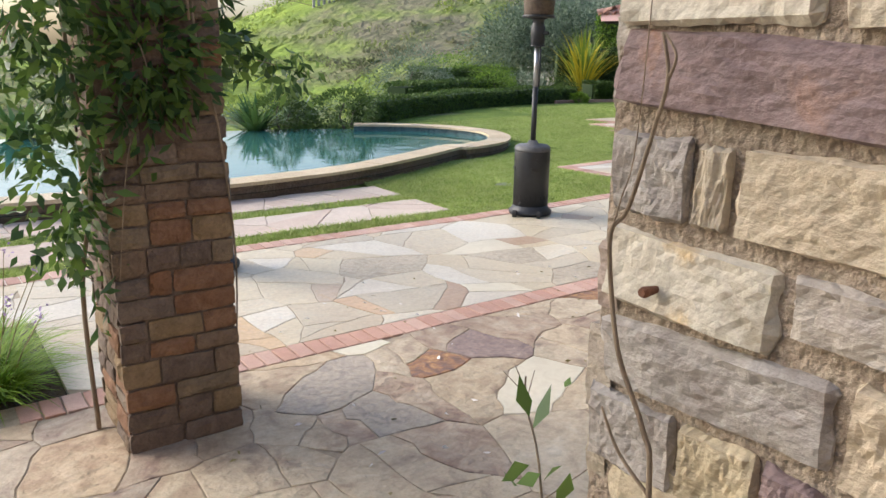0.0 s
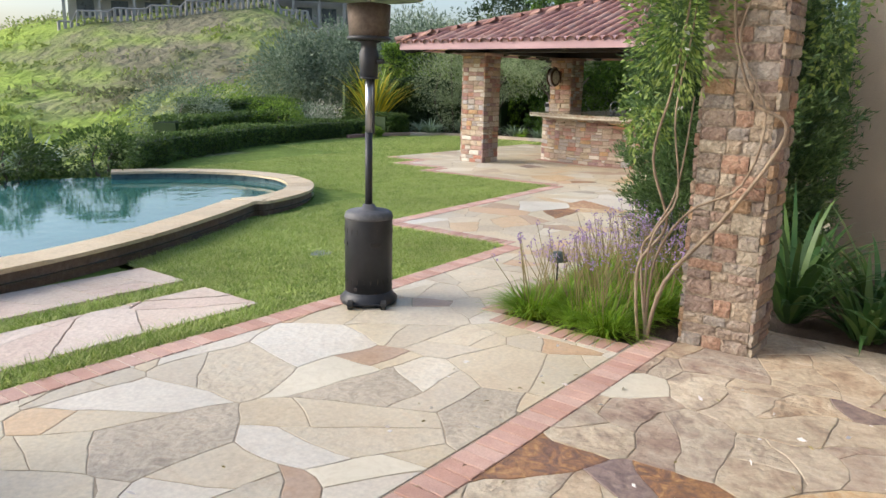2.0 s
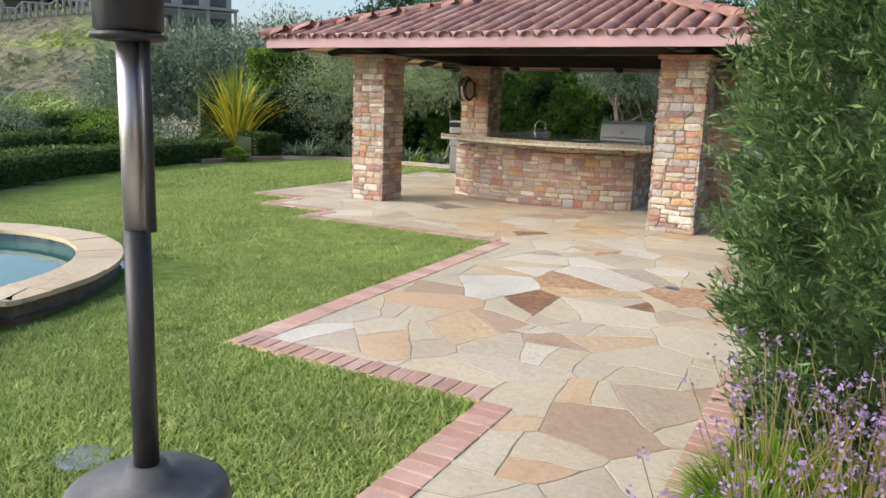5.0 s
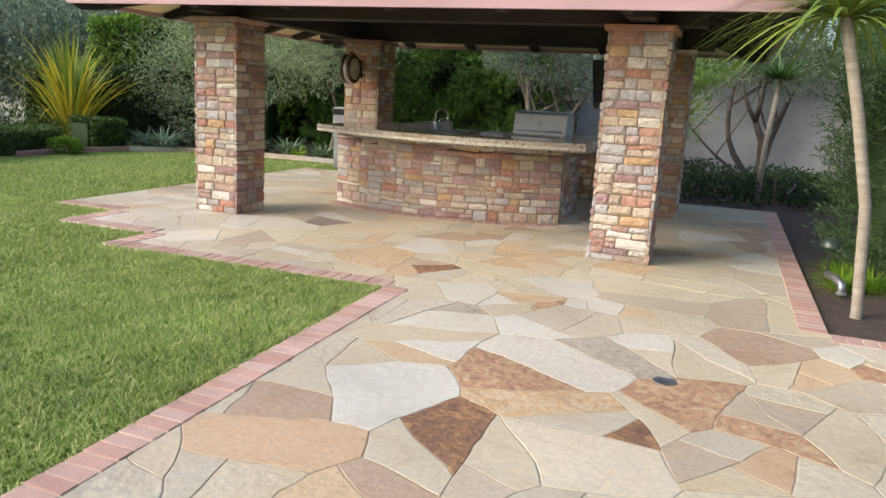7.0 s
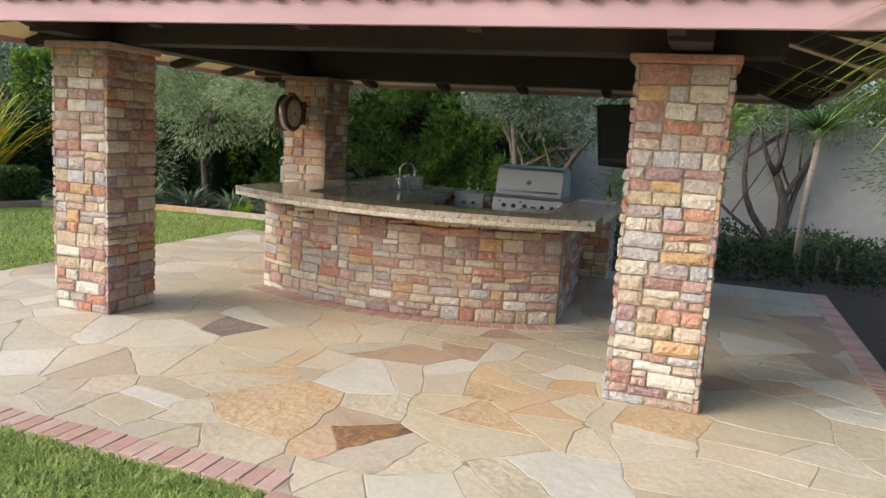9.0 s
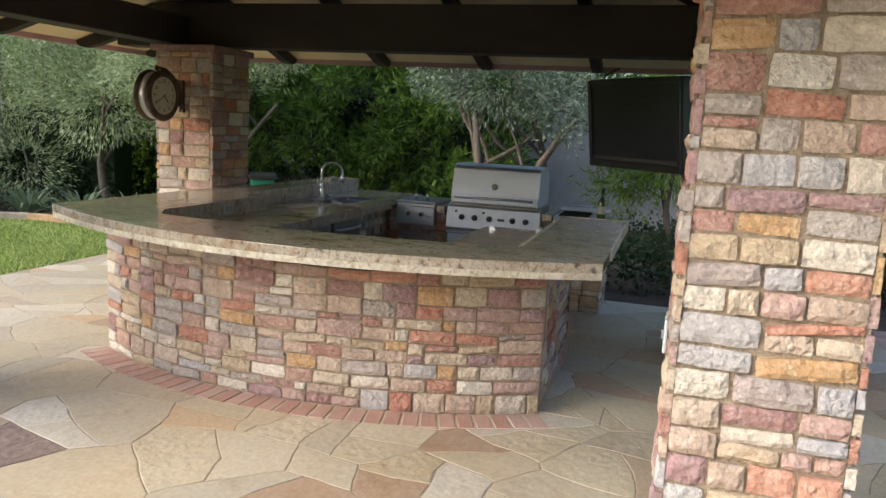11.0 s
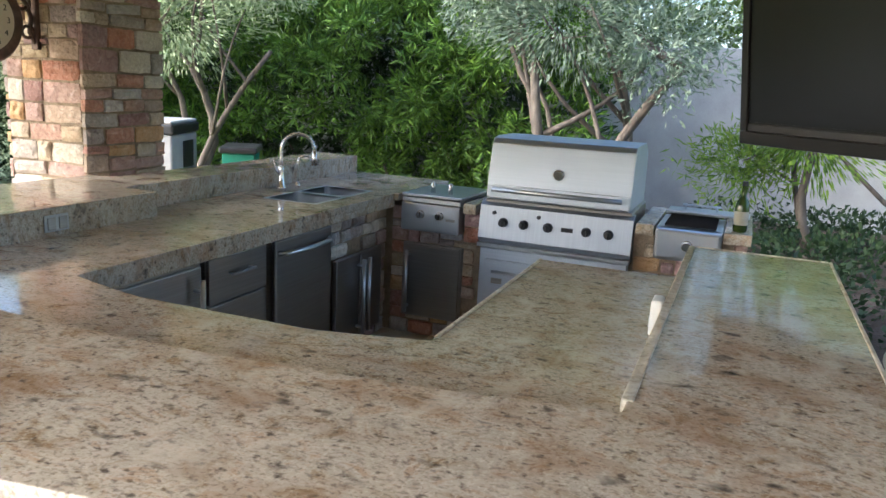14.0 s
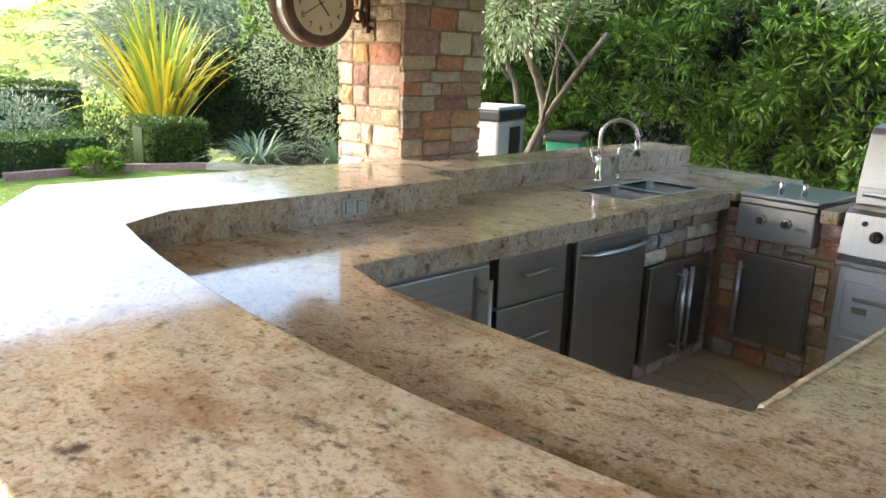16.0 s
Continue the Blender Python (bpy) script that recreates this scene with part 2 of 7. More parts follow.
FLAG_KINDS = {
    "brown": [(0.1, 0.06, 0.045), (0.2, 0.11, 0.07), (0.34, 0.18, 0.08), (0.54, 0.34, 0.14)],
    "rust": [(0.2, 0.1, 0.06), (0.38, 0.21, 0.12), (0.5, 0.33, 0.18), (0.56, 0.44, 0.29)],
    "orange": [(0.4, 0.24, 0.12), (0.53, 0.36, 0.19), (0.57, 0.44, 0.27), (0.57, 0.48, 0.33)],
    "white": [(0.54, 0.49, 0.38), (0.6, 0.56, 0.46), (0.65, 0.62, 0.54)],
    "grey": [(0.28, 0.23, 0.16), (0.4, 0.34, 0.25), (0.5, 0.44, 0.33), (0.38, 0.29, 0.2)],
    "plum": [(0.14, 0.1, 0.09), (0.22, 0.16, 0.14), (0.3, 0.22, 0.18), (0.4, 0.32, 0.25)],
    "slate": [(0.22, 0.185, 0.15), (0.32, 0.275, 0.225), (0.42, 0.36, 0.28), (0.34, 0.28, 0.22)],
    "cream": [(0.56, 0.5, 0.37), (0.62, 0.57, 0.44), (0.66, 0.61, 0.48)],
}
for kind_name, kind_cols in FLAG_KINDS.items():
    M["flag_" + kind_name] = mat(kind_name + "_flagstone", kind_cols, 8.0, 0.55, bump=0.7 if kind_name not in ("white", "cream") else 0.25, bscale=16, dist=0.02, detail=12, warp=2.2)
OLDFLAGS = [(0.425, 0.34, 0.23), (0.23, 0.153, 0.128), (0.476, 0.399, 0.281), (0.374, 0.323, 0.255), (0.425, 0.34, 0.221), (0.476, 0.391, 0.264), (0.255, 0.17, 0.136), (0.51, 0.442, 0.323), (0.34, 0.238, 0.17), (0.442, 0.306, 0.17), (0.459, 0.391, 0.289), (0.187, 0.145, 0.145), (0.425, 0.365, 0.272)]
M["oldflag"] = mat("old_flagstone", [(0.13, 0.09, 0.075), (0.34, 0.25, 0.18), (0.5, 0.41, 0.29), (0.58, 0.5, 0.37), (0.66, 0.6, 0.49)], 5.0, 0.8, bump=1.0, bscale=13, dist=0.04, detail=14, palette=OLDFLAGS, mixp=0.62, warp=0.8, bvar=0.5)
M["coping"] = mat("tan_coping_stone", [(0.38, 0.28, 0.17), (0.54, 0.44, 0.29), (0.6, 0.5, 0.34), (0.5, 0.38, 0.24)], 5.0, 0.8, bump=0.7, bscale=18, dist=0.02, detail=10, palette=[(0.56, 0.45, 0.29), (0.5, 0.39, 0.25), (0.6, 0.5, 0.35), (0.54, 0.42, 0.26)], mixp=0.5)
M["slabflag"] = mat("pinkish_flagstone", [(0.4, 0.29, 0.22), (0.55, 0.44, 0.35), (0.6, 0.51, 0.42), (0.5, 0.4, 0.3)], 4.0, 0.7, bump=0.7, bscale=16, dist=0.02, detail=11, palette=[(0.56, 0.46, 0.36), (0.52, 0.4, 0.32), (0.58, 0.5, 0.42), (0.5, 0.42, 0.33)], mixp=0.5)
M["joint"] = mat("sanded_joint", [(0.3, 0.24, 0.17), (0.44, 0.37, 0.27)], 18, 0.95, bump=0.4, bscale=80)
M["brick"] = mat("paver_brick", [(0.42, 0.24, 0.18), (0.56, 0.38, 0.3)], 14, 0.85, bump=0.3, bscale=60, palette=[(0.5, 0.3, 0.23), (0.55, 0.37, 0.3), (0.45, 0.26, 0.2), (0.57, 0.41, 0.34), (0.5, 0.33, 0.27)], mixp=0.4)
M["stucco"] = mat("stucco", [(0.52, 0.42, 0.29), (0.58, 0.48, 0.34)], 3, 0.95, bump=0.35, bscale=70)
M["white_wall"] = mat("white_garden_wall", [(0.3, 0.3, 0.29), (0.4, 0.4, 0.39)], 2, 0.95, bump=0.3, bscale=60)
def granite_mat():
    """Polished granite: clouded tan and grey ground, brown speckle, sparse black flecks."""
    m = mat("granite", [(0.24, 0.16, 0.09), (0.36, 0.28, 0.19), (0.46, 0.41, 0.33), (0.52, 0.46, 0.38), (0.43, 0.32, 0.22), (0.56, 0.52, 0.44)], 6.0, 0.09, bump=0.015, bscale=50, detail=12, rvar=0.04, warp=2.4, stretch=(1.7, 1, 1))
    t = m.node_tree
    N, L = t.nodes, t.links
    b = N["Principled BSDF"]
    base = b.inputs["Base Color"].links[0].from_socket
    geo = [n for n in N if n.bl_idname == "ShaderNodeNewGeometry"][0]
    for scale, stretch, lo, hi, col, warp, most in ((90, (1.5, 1, 1), 0.5, 0.68, (0.14, 0.1, 0.06), 0.6, 0.6), (110, (1, 1.3, 1), 0.52, 0.68, (0.62, 0.57, 0.47), 0.5, 0.6), (5, (1.5, 0.9, 1), 0.5, 0.68, (0.26, 0.15, 0.075), 0.4, 0.6), (15, (1.4, 0.9, 1), 0.6, 0.72, (0.05, 0.042, 0.036), 0.15, 0.85), (48, (1.3, 1, 1), 0.57, 0.72, (0.07, 0.055, 0.045), 0.1, 0.85), (7, (1.0, 1.3, 1), 0.55, 0.7, (0.6, 0.55, 0.46), 0.4, 0.6)):
        mp = N.new("ShaderNodeMapping")
        mp.inputs["Scale"].default_value = stretch
        L.new(geo.outputs["Position"], mp.inputs[0])
        n = N.new("ShaderNodeTexNoise")
        n.inputs["Scale"].default_value, n.inputs["Detail"].default_value, n.inputs["Distortion"].default_value = scale, 11.0, warp
        L.new(mp.outputs[0], n.inputs["Vector"])
        mr = N.new("ShaderNodeMapRange")
        mr.inputs["From Min"].default_value, mr.inputs["From Max"].default_value = lo, hi
        mr.inputs["To Max"].default_value = most
        L.new(n.outputs[0], mr.inputs[0])
        mx = N.new("ShaderNodeMix")
        mx.data_type = "RGBA"
        mx.inputs[7].default_value = (*col, 1)
        L.new(mr.outputs[0], mx.inputs[0])
        L.new(base, mx.inputs[6])
        base = mx.outputs[2]
    L.new(base, b.inputs["Base Color"])
    return m


M["granite"] = granite_mat()
M["granite_edge"] = mat("rough_granite_edge", [(0.16, 0.12, 0.08), (0.52, 0.46, 0.34), (0.66, 0.62, 0.52), (0.74, 0.71, 0.63)], 22, 0.7, bump=0.9, bscale=38, detail=10, warp=1.0)
M["steel"] = mat("brushed_steel", [(0.45, 0.48, 0.52), (0.52, 0.55, 0.59)], 2, 0.34, 1.0, bump=0.0, rvar=0.03)
# bluish sky reflection is put into this steel's base colour
M["sky_tinted_steel"] = mat("sky_tinted_brushed_steel", [(0.5, 0.55, 0.62), (0.56, 0.61, 0.68)], 2, 0.46, 1.0, bump=0.04, bscale=9, dist=0.002, stretch=(1, 1, 50), rvar=0.03)
# darker steel copy, so that the panel's bright reflection stays grey
M["panel_steel"] = mat("dimmed_brushed_steel", [(0.36, 0.385, 0.42), (0.42, 0.445, 0.48)], 2, 0.48, 1.0, bump=0.04, bscale=9, dist=0.002, stretch=(1, 50, 1), rvar=0.03)
# steel copy with the kitchen's shade and brownish reflections put into its colour
M["dark_shaded_steel"] = mat("dark_shaded_brushed_steel", [(0.3, 0.285, 0.265), (0.39, 0.37, 0.345)], 3, 0.33, 1.0, bump=0.03, bscale=8, stretch=(1, 1, 60), rvar=0.06)
M["chrome"] = mat("chrome", [(0.7, 0.7, 0.7), (0.75, 0.75, 0.75)], 5, 0.12, 1.0, bump=0, rvar=0.05)
M["black"] = mat("black_plastic", [(0.012, 0.012, 0.013), (0.02, 0.02, 0.022)], 8, 0.4, bump=0.05, bscale=80)
M["screen"] = mat("screen_glass", [(0.008, 0.01, 0.014), (0.011, 0.013, 0.018)], 2, 0.3, bump=0, rvar=0.03)
M["heater"] = mat("hammered_grey_paint", [(0.022, 0.024, 0.028), (0.036, 0.038, 0.043)], 12, 0.45, 0.0, spec=0.35, bump=0.12, bscale=160, dist=0.002)
M["heater_dirt"] = mat("dusty_grey_paint", [(0.06, 0.062, 0.068), (0.13, 0.13, 0.13)], 20, 0.6, 0.0, bump=0.1, bscale=120)
M["bare_steel"] = mat("galvanised_steel", [(0.38, 0.38, 0.39), (0.48, 0.48, 0.5)], 9, 0.4, 0.9, bump=0.05)
M["burner"] = mat("scorched_mesh_steel", [(0.1, 0.075, 0.06), (0.2, 0.16, 0.13)], 30, 0.55, 0.7, bump=0.4, bscale=200)
M["rubber"] = mat("rubber", [(0.015, 0.015, 0.015), (0.03, 0.03, 0.03)], 20, 0.8, bump=0.1)
M["fascia"] = mat("pink_painted_wood", [(0.41, 0.25, 0.26), (0.5, 0.33, 0.335)], 3, 0.75, bump=0.2, bscale=18, stretch=(1, 0.15, 1))
M["beam"] = mat("dark_stained_timber", [(0.012, 0.009, 0.008), (0.035, 0.024, 0.019)], 5, 0.7, bump=0.3, bscale=25, stretch=(1, 0.3, 1))
M["boards"] = mat("cream_ceiling_boards", [(0.74, 0.6, 0.35), (0.82, 0.69, 0.45)], 4, 0.8, bump=0.15, bscale=22, stretch=(0.3, 1, 1))
M["tile"] = mat("terracotta_tile", [(0.14, 0.07, 0.055), (0.3, 0.15, 0.115), (0.42, 0.26, 0.2)], 8, 0.85, bump=0.3, bscale=40, palette=[(0.27, 0.12, 0.09), (0.36, 0.19, 0.14), (0.22, 0.1, 0.085), (0.42, 0.26, 0.2)], mixp=0.45)
M["tile_far"] = mat("terracotta_tile_far", [(0.14, 0.07, 0.055), (0.3, 0.15, 0.115), (0.42, 0.26, 0.2)], 8, 0.85, bump=0.3, bscale=40, palette=[(0.27, 0.12, 0.09), (0.36, 0.19, 0.14), (0.22, 0.1, 0.085), (0.42, 0.26, 0.2)], mixp=0.45, island=True)
M["lawn"] = mat("lawn", [(0.07, 0.12, 0.02), (0.17, 0.24, 0.05), (0.2, 0.28, 0.06), (0.33, 0.37, 0.13)], 9.0, 0.95, bump=0.9, bscale=140, dist=0.03, spec=0.1)
M["soil"] = mat("garden_soil", [(0.05, 0.035, 0.025), (0.12, 0.085, 0.06)], 14, 0.98, bump=0.9, bscale=50, dist=0.03)
M["hill"] = mat("brushy_hillside", [(0.1, 0.13, 0.05), (0.22, 0.2, 0.13), (0.25, 0.33, 0.07), (0.36, 0.45, 0.09)], 0.055, 0.98, bump=1.0, bscale=0.9, dist=1.0, spec=0.05, detail=9)
M["bark"] = mat("grey_bark", [(0.05, 0.04, 0.033), (0.16, 0.13, 0.1)], 12, 0.95, bump=0.7, bscale=40, stretch=(1, 1, 0.3))
M["vine_bark"] = mat("peeling_vine_bark", [(0.13, 0.09, 0.06), (0.25, 0.19, 0.13), (0.34, 0.28, 0.2)], 14, 0.9, bump=0.6, bscale=60, stretch=(1, 1, 0.4))
M["palm_bark"] = mat("ringed_palm_bark", [(0.24, 0.2, 0.15), (0.4, 0.35, 0.28)], 9, 0.95, bump=0.6, bscale=30, stretch=(0.4, 0.4, 2.5))
M["pale_bark"] = mat("pale_bark", [(0.06, 0.047, 0.037), (0.19, 0.155, 0.12)], 14, 0.9, bump=0.5, bscale=40, stretch=(1, 1, 0.4))
M["water"] = mat("pool_water", [(0.03, 0.12, 0.105), (0.05, 0.16, 0.14)], 0.5, 0.03, bump=0.12, bscale=3.5, dist=0.03, rvar=0.01)
M["pool_tile"] = mat("blue_pool_tile", [(0.05, 0.1, 0.12), (0.09, 0.17, 0.2)], 12, 0.3, bump=0.1)


def leafmat(name, cols, tr=0.3, rough=0.5):
    return mat(name, cols, 3.0, rough, bump=0.0, palette=cols, island=True, mixp=0.3, translucent=tr, spec=0.3)


M["olive_leaf"] = leafmat("olive_leaf", [(0.06, 0.1, 0.05), (0.14, 0.19, 0.12), (0.27, 0.33, 0.23)], 0.25)
# silvery olive leaf, brightened in colour for the sunlit trees on the left
M["sunlit_silver_leaf"] = leafmat("sunlit_silvery_leaf", [(0.12, 0.17, 0.07), (0.27, 0.34, 0.17), (0.44, 0.51, 0.31)], 0.4)
M["podo_leaf"] = mat("feathery_leaf", [(0.012, 0.03, 0.008), (0.035, 0.08, 0.014), (0.1, 0.2, 0.025), (0.26, 0.42, 0.045)], 3.2, 0.5, bump=0.0, palette=[(0.022, 0.052, 0.011), (0.07, 0.145, 0.02), (0.22, 0.37, 0.05)], island=True, mixp=0.5, translucent=0.2, spec=0.3)
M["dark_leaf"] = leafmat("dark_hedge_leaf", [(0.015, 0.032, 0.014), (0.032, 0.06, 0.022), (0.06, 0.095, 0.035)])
M["hedge_leaf"] = leafmat("hedge_leaf", [(0.04, 0.075, 0.02), (0.08, 0.13, 0.03), (0.13, 0.2, 0.045)])
M["bright_leaf"] = leafmat("bright_hedge_leaf", [(0.06, 0.12, 0.018), (0.14, 0.25, 0.03), (0.25, 0.37, 0.045)])
M["vine_leaf"] = leafmat("vine_leaf", [(0.05, 0.1, 0.025), (0.15, 0.25, 0.05), (0.34, 0.44, 0.11)])
# vine leaf tones darkened to carry the shade round the first pillar
M["vine_shaded"] = leafmat("shaded_vine_leaf", [(0.03, 0.07, 0.02), (0.06, 0.12, 0.04), (0.16, 0.26, 0.05)])
M["cypress_leaf"] = leafmat("juniper_needles", [(0.025, 0.055, 0.02), (0.08, 0.15, 0.05), (0.18, 0.27, 0.09)], 0.2)
M["blade"] = leafmat("grassy_clump", [(0.1, 0.2, 0.015), (0.2, 0.36, 0.02), (0.32, 0.46, 0.05)])
M["grass"] = mat("lawn_blades", [(0.09, 0.15, 0.025), (0.26, 0.37, 0.07), (0.38, 0.48, 0.11), (0.54, 0.58, 0.24)], 5.0, 0.7, bump=0.0, palette=[(0.1, 0.16, 0.025), (0.3, 0.42, 0.08), (0.66, 0.68, 0.33)], island=True, mixp=0.5, translucent=0.3, spec=0.3)
M["strap"] = leafmat("strappy_leaf", [(0.03, 0.08, 0.025), (0.07, 0.15, 0.04), (0.16, 0.25, 0.07)], 0.2, 0.4)
M["grey_strap"] = leafmat("grey_green_strap", [(0.1, 0.16, 0.09), (0.19, 0.26, 0.16), (0.27, 0.33, 0.21)], 0.15)
M["flower"] = leafmat("lilac_flower", [(0.3, 0.2, 0.42), (0.45, 0.33, 0.55)], 0.3)
M["white_flower"] = leafmat("white_flower", [(0.7, 0.66, 0.66), (0.8, 0.78, 0.76)], 0.3)
M["stalk"] = leafmat("dry_flower_stalk", [(0.2, 0.16, 0.07), (0.3, 0.25, 0.1)], 0.1)
M["frond"] = leafmat("green_frond", [(0.13, 0.2, 0.03), (0.24, 0.32, 0.05)], 0.3)
M["frond_yellow"] = leafmat("yellow_frond", [(0.45, 0.36, 0.02), (0.62, 0.52, 0.05)], 0.3)


# ---- ground, lawn, hills ----
def polar_ground():
    """One sheet from the garden out to the horizon: level garden, a canyon to the north-west, a hill beyond."""
    cx, cy = 9.0, 8.0
    radii = [0, 3, 6, 9, 12, 14, 16, 18, 21, 25, 30, 36, 44, 54, 66, 80, 96, 115, 140, 180, 260, 400, 800, 2000]
    na = 144
    verts, faces = [], []
    for r in radii:
        for k in range(na):
            a = 2 * math.pi * k / na
            x, y = cx + r * math.cos(a), cy + r * math.sin(a)
            deg = math.degrees(a)
            # how far into the canyon view: full between 50 and 130 degrees
            w = max(0.0, min(1.0, (deg - 38) / 14)) * max(0.0, min(1.0, (175 - deg) / 30))
            top = float(np.interp(deg, [40, 55, 64, 74, 85, 110, 175], [14, 13, 10.5, 4.0, 0.0, -2, 0]))
            edge = 12.5 + 1.5 * math.sin(a * 3)
            dip = -5.0 * max(0.0, min(1.0, (r - edge) / 10)) if r > edge else 0.0
            rise = max(0.0, min(1.0, (r - 28) / 75))
            rise = rise * rise * (3 - 2 * rise)
            far = 1.0 if r < 140 else max(0.0, 1 - (r - 140) / 200)
            z = gz(x) - 0.04
            if r > edge:
                z += w * (dip * (1 - rise) + top * rise * far + 1.6 * noise.noise((x * 0.08, y * 0.08, 1)) * min(1, (r - edge) / 12))
            verts.append((x, y, z))
    for i in range(len(radii) - 1):
        for k in range(na):
            k2 = (k + 1) % na
            faces.append((i * na + k, (i + 1) * na + k, (i + 1) * na + k2, i * na + k2))
    return mesh_of("ground", verts, faces)


tagged(part("ground", polar_ground(), M["hill"], smooth=True), "green brushy hillside and garden ground", "ground", kind="structure")

# outer edges of the paved terrace, as rectangles side by side: x0, x1, y0, y1
TERRACE = [(-3.2, 0.65, 5.0, 6.14), (0.65, 6.05, 3.76, 6.14), (6.05, 8.11, 4.83, 6.14), (8.11, 9.4, 4.83, 8.04), (9.4, 12.42, 1.6, 8.04), (12.42, 12.88, 1.6, 11.0), (12.88, 13.1, 4.75, 11.0), (13.1, 13.95, 4.75, 12.25), (13.95, 19.84, 4.75, 13.2)]
LOGGIA = [(-3.2, 7.0, -3.2, 3.54)]


def sheet(name, rects, lift, material, label, category, step=1.0):
    verts, faces = [], []
    for x0, x1, y0, y1 in rects:
        nx = max(1, int((x1 - x0) / step))
        for i in range(nx):
            a, b = x0 + (x1 - x0) * i / nx, x0 + (x1 - x0) * (i + 1) / nx
            n = len(verts)
            verts += [(a, y0, gz(a) + lift), (b, y0, gz(b) + lift), (b, y1, gz(b) + lift), (a, y1, gz(a) + lift)]
            faces.append((n, n + 1, n + 2, n + 3))
    return tagged(part(name, mesh_of(name, verts, faces), material), label, category, kind="structure")


lawn_rects = [(-6, 8.11, 6.14, 7.6), (4.9, 8.11, 7.6, 9.0), (8.11, 12.42, 8.04, 16.0), (5.0, 8.11, 9.0, 16), (12.42, 13.1, 11.0, 17.5), (13.1, 13.95, 12.25, 18.0), (13.95, 21.3, 13.2, 18.0), (19.84, 21.2, 11.5, 13.2), (-6, 5.0, 7.6, 9.0)]
sheet("lawn", lawn_rects, -0.025, M["lawn"], "short green lawn edged by brick", "lawn")
sheet("garden_bed", [(6.05, 9.4, 3.54, 4.83), (7.0, 9.4, -3.2, 3.54), (12.88, 30, 1.0, 4.75), (19.84, 30, 4.75, 11.5), (21.2, 30, 11.5, 24), (-3.2, 0.65, 3.76, 5.0)], -0.03, M["soil"], "dark mulched planting bed", "bed")
terrace = sheet("pavement_terrace", TERRACE, -0.0035, M["joint"], "cream flagstone terrace with sanded joints", "pavement")
loggia = sheet("pavement_loggia", LOGGIA + [(-3.2, 6.3, 3.54, 3.76)], -0.006, M["joint"], "weathered mixed flagstone paving by the house", "pavement")
slabs = sheet("pavement_slabs", [(-5, 4.98, 6.45, 7.17), (-5, 4.99, 7.49, 8.16)], -0.008, M["joint"], "flagstone stepping slabs between grass strips", "pavement")

# house walls
tagged(part("wall_house", box(9.3, 9.6, -3.2, 3.2, -0.2, 4.2), M["stucco"]), "beige stucco house wall", "wall", kind="structure")
tagged(part("wall_house_back", box(-3.5, 9.3, -3.5, -3.2, -0.2, 4.2), M["stucco"]), "beige stucco house wall", "wall", kind="structure")
# unseen wall, added to keep the sun off the large-stoned pillar
tagged(part("wall_house_side", box(-3.5, -3.2, -3.2, 2.2, -0.2, 4.2), M["stucco"]), "beige stucco house wall", "wall", kind="structure")
# unseen soffit, added to cut the sky light on the pillars
tagged(part("ceiling_loggia", box(-3.2, 7.2, 2.3, 3.75, 3.4, 3.55), M["stucco"]), "unseen plain soffit added to shade the loggia pillars", "ceiling", kind="structure")
tagged(part("wall_garden", box(26.3, 26.6, -4, 30, -0.2, 2.35, 0.02), M["white_wall"]), "pale painted garden wall", "wall", kind="structure")


# ---- flagstones ----
def clip(poly, ax, ay, c):
    """Keep the part of a polygon where ax * x + ay * y <= c."""
    out = []
    for i, p in enumerate(poly):
        q = poly[(i + 1) % len(poly)]
        dp, dq = ax * p[0] + ay * p[1] - c, ax * q[0] + ay * q[1] - c
        if dp <= 0:
            out.append(p)
        if dp * dq < 0:
            f = dp / (dp - dq)
            out.append((p[0] + (q[0] - p[0]) * f, p[1] + (q[1] - p[1]) * f))
    return out


def area(poly):
    return 0.5 * sum(p[0] * q[1] - q[0] * p[1] for p, q in zip(poly, poly[1:] + poly[:1]))


def slender(poly):
    """Perimeter squared over area: 16 for a square, more for a sliver."""
    return sum(math.hypot(q[0] - p[0], q[1] - p[1]) for p, q in zip(poly, poly[1:] + poly[:1])) ** 2 / max(1e-6, area(poly))


def broken(cell, rng, gap, most):
    """Split a cell along one or two chords, so that the joints meet in tees."""
    size = area(cell)
    if size < 0.13 or rng.random() > most:
        return [cell]
    cx, cy = sum(p[0] for p in cell) / len(cell), sum(p[1] for p in cell) / len(cell)
    for _ in range(10):
        a = rng.uniform(0, math.pi)
        ax, ay = math.cos(a), math.sin(a)
        c = cx * ax + cy * ay + rng.uniform(-0.1, 0.1)
        one, two = clip(cell, ax, ay, c - gap), clip(cell, -ax, -ay, -c - gap)
        if len(one) > 2 and len(two) > 2 and min(area(one), area(two)) > 0.2 * size and max(slender(one), slender(two)) < 24:
            return broken(one, rng, gap, most * 0.55) + broken(two, rng, gap, most * 0.55)
    return [cell]


def inside(poly, x, y):
    return all((q[0] - p[0]) * (y - p[1]) - (q[1] - p[1]) * (x - p[0]) >= 0 for p, q in zip(poly, poly[1:] + poly[:1]))


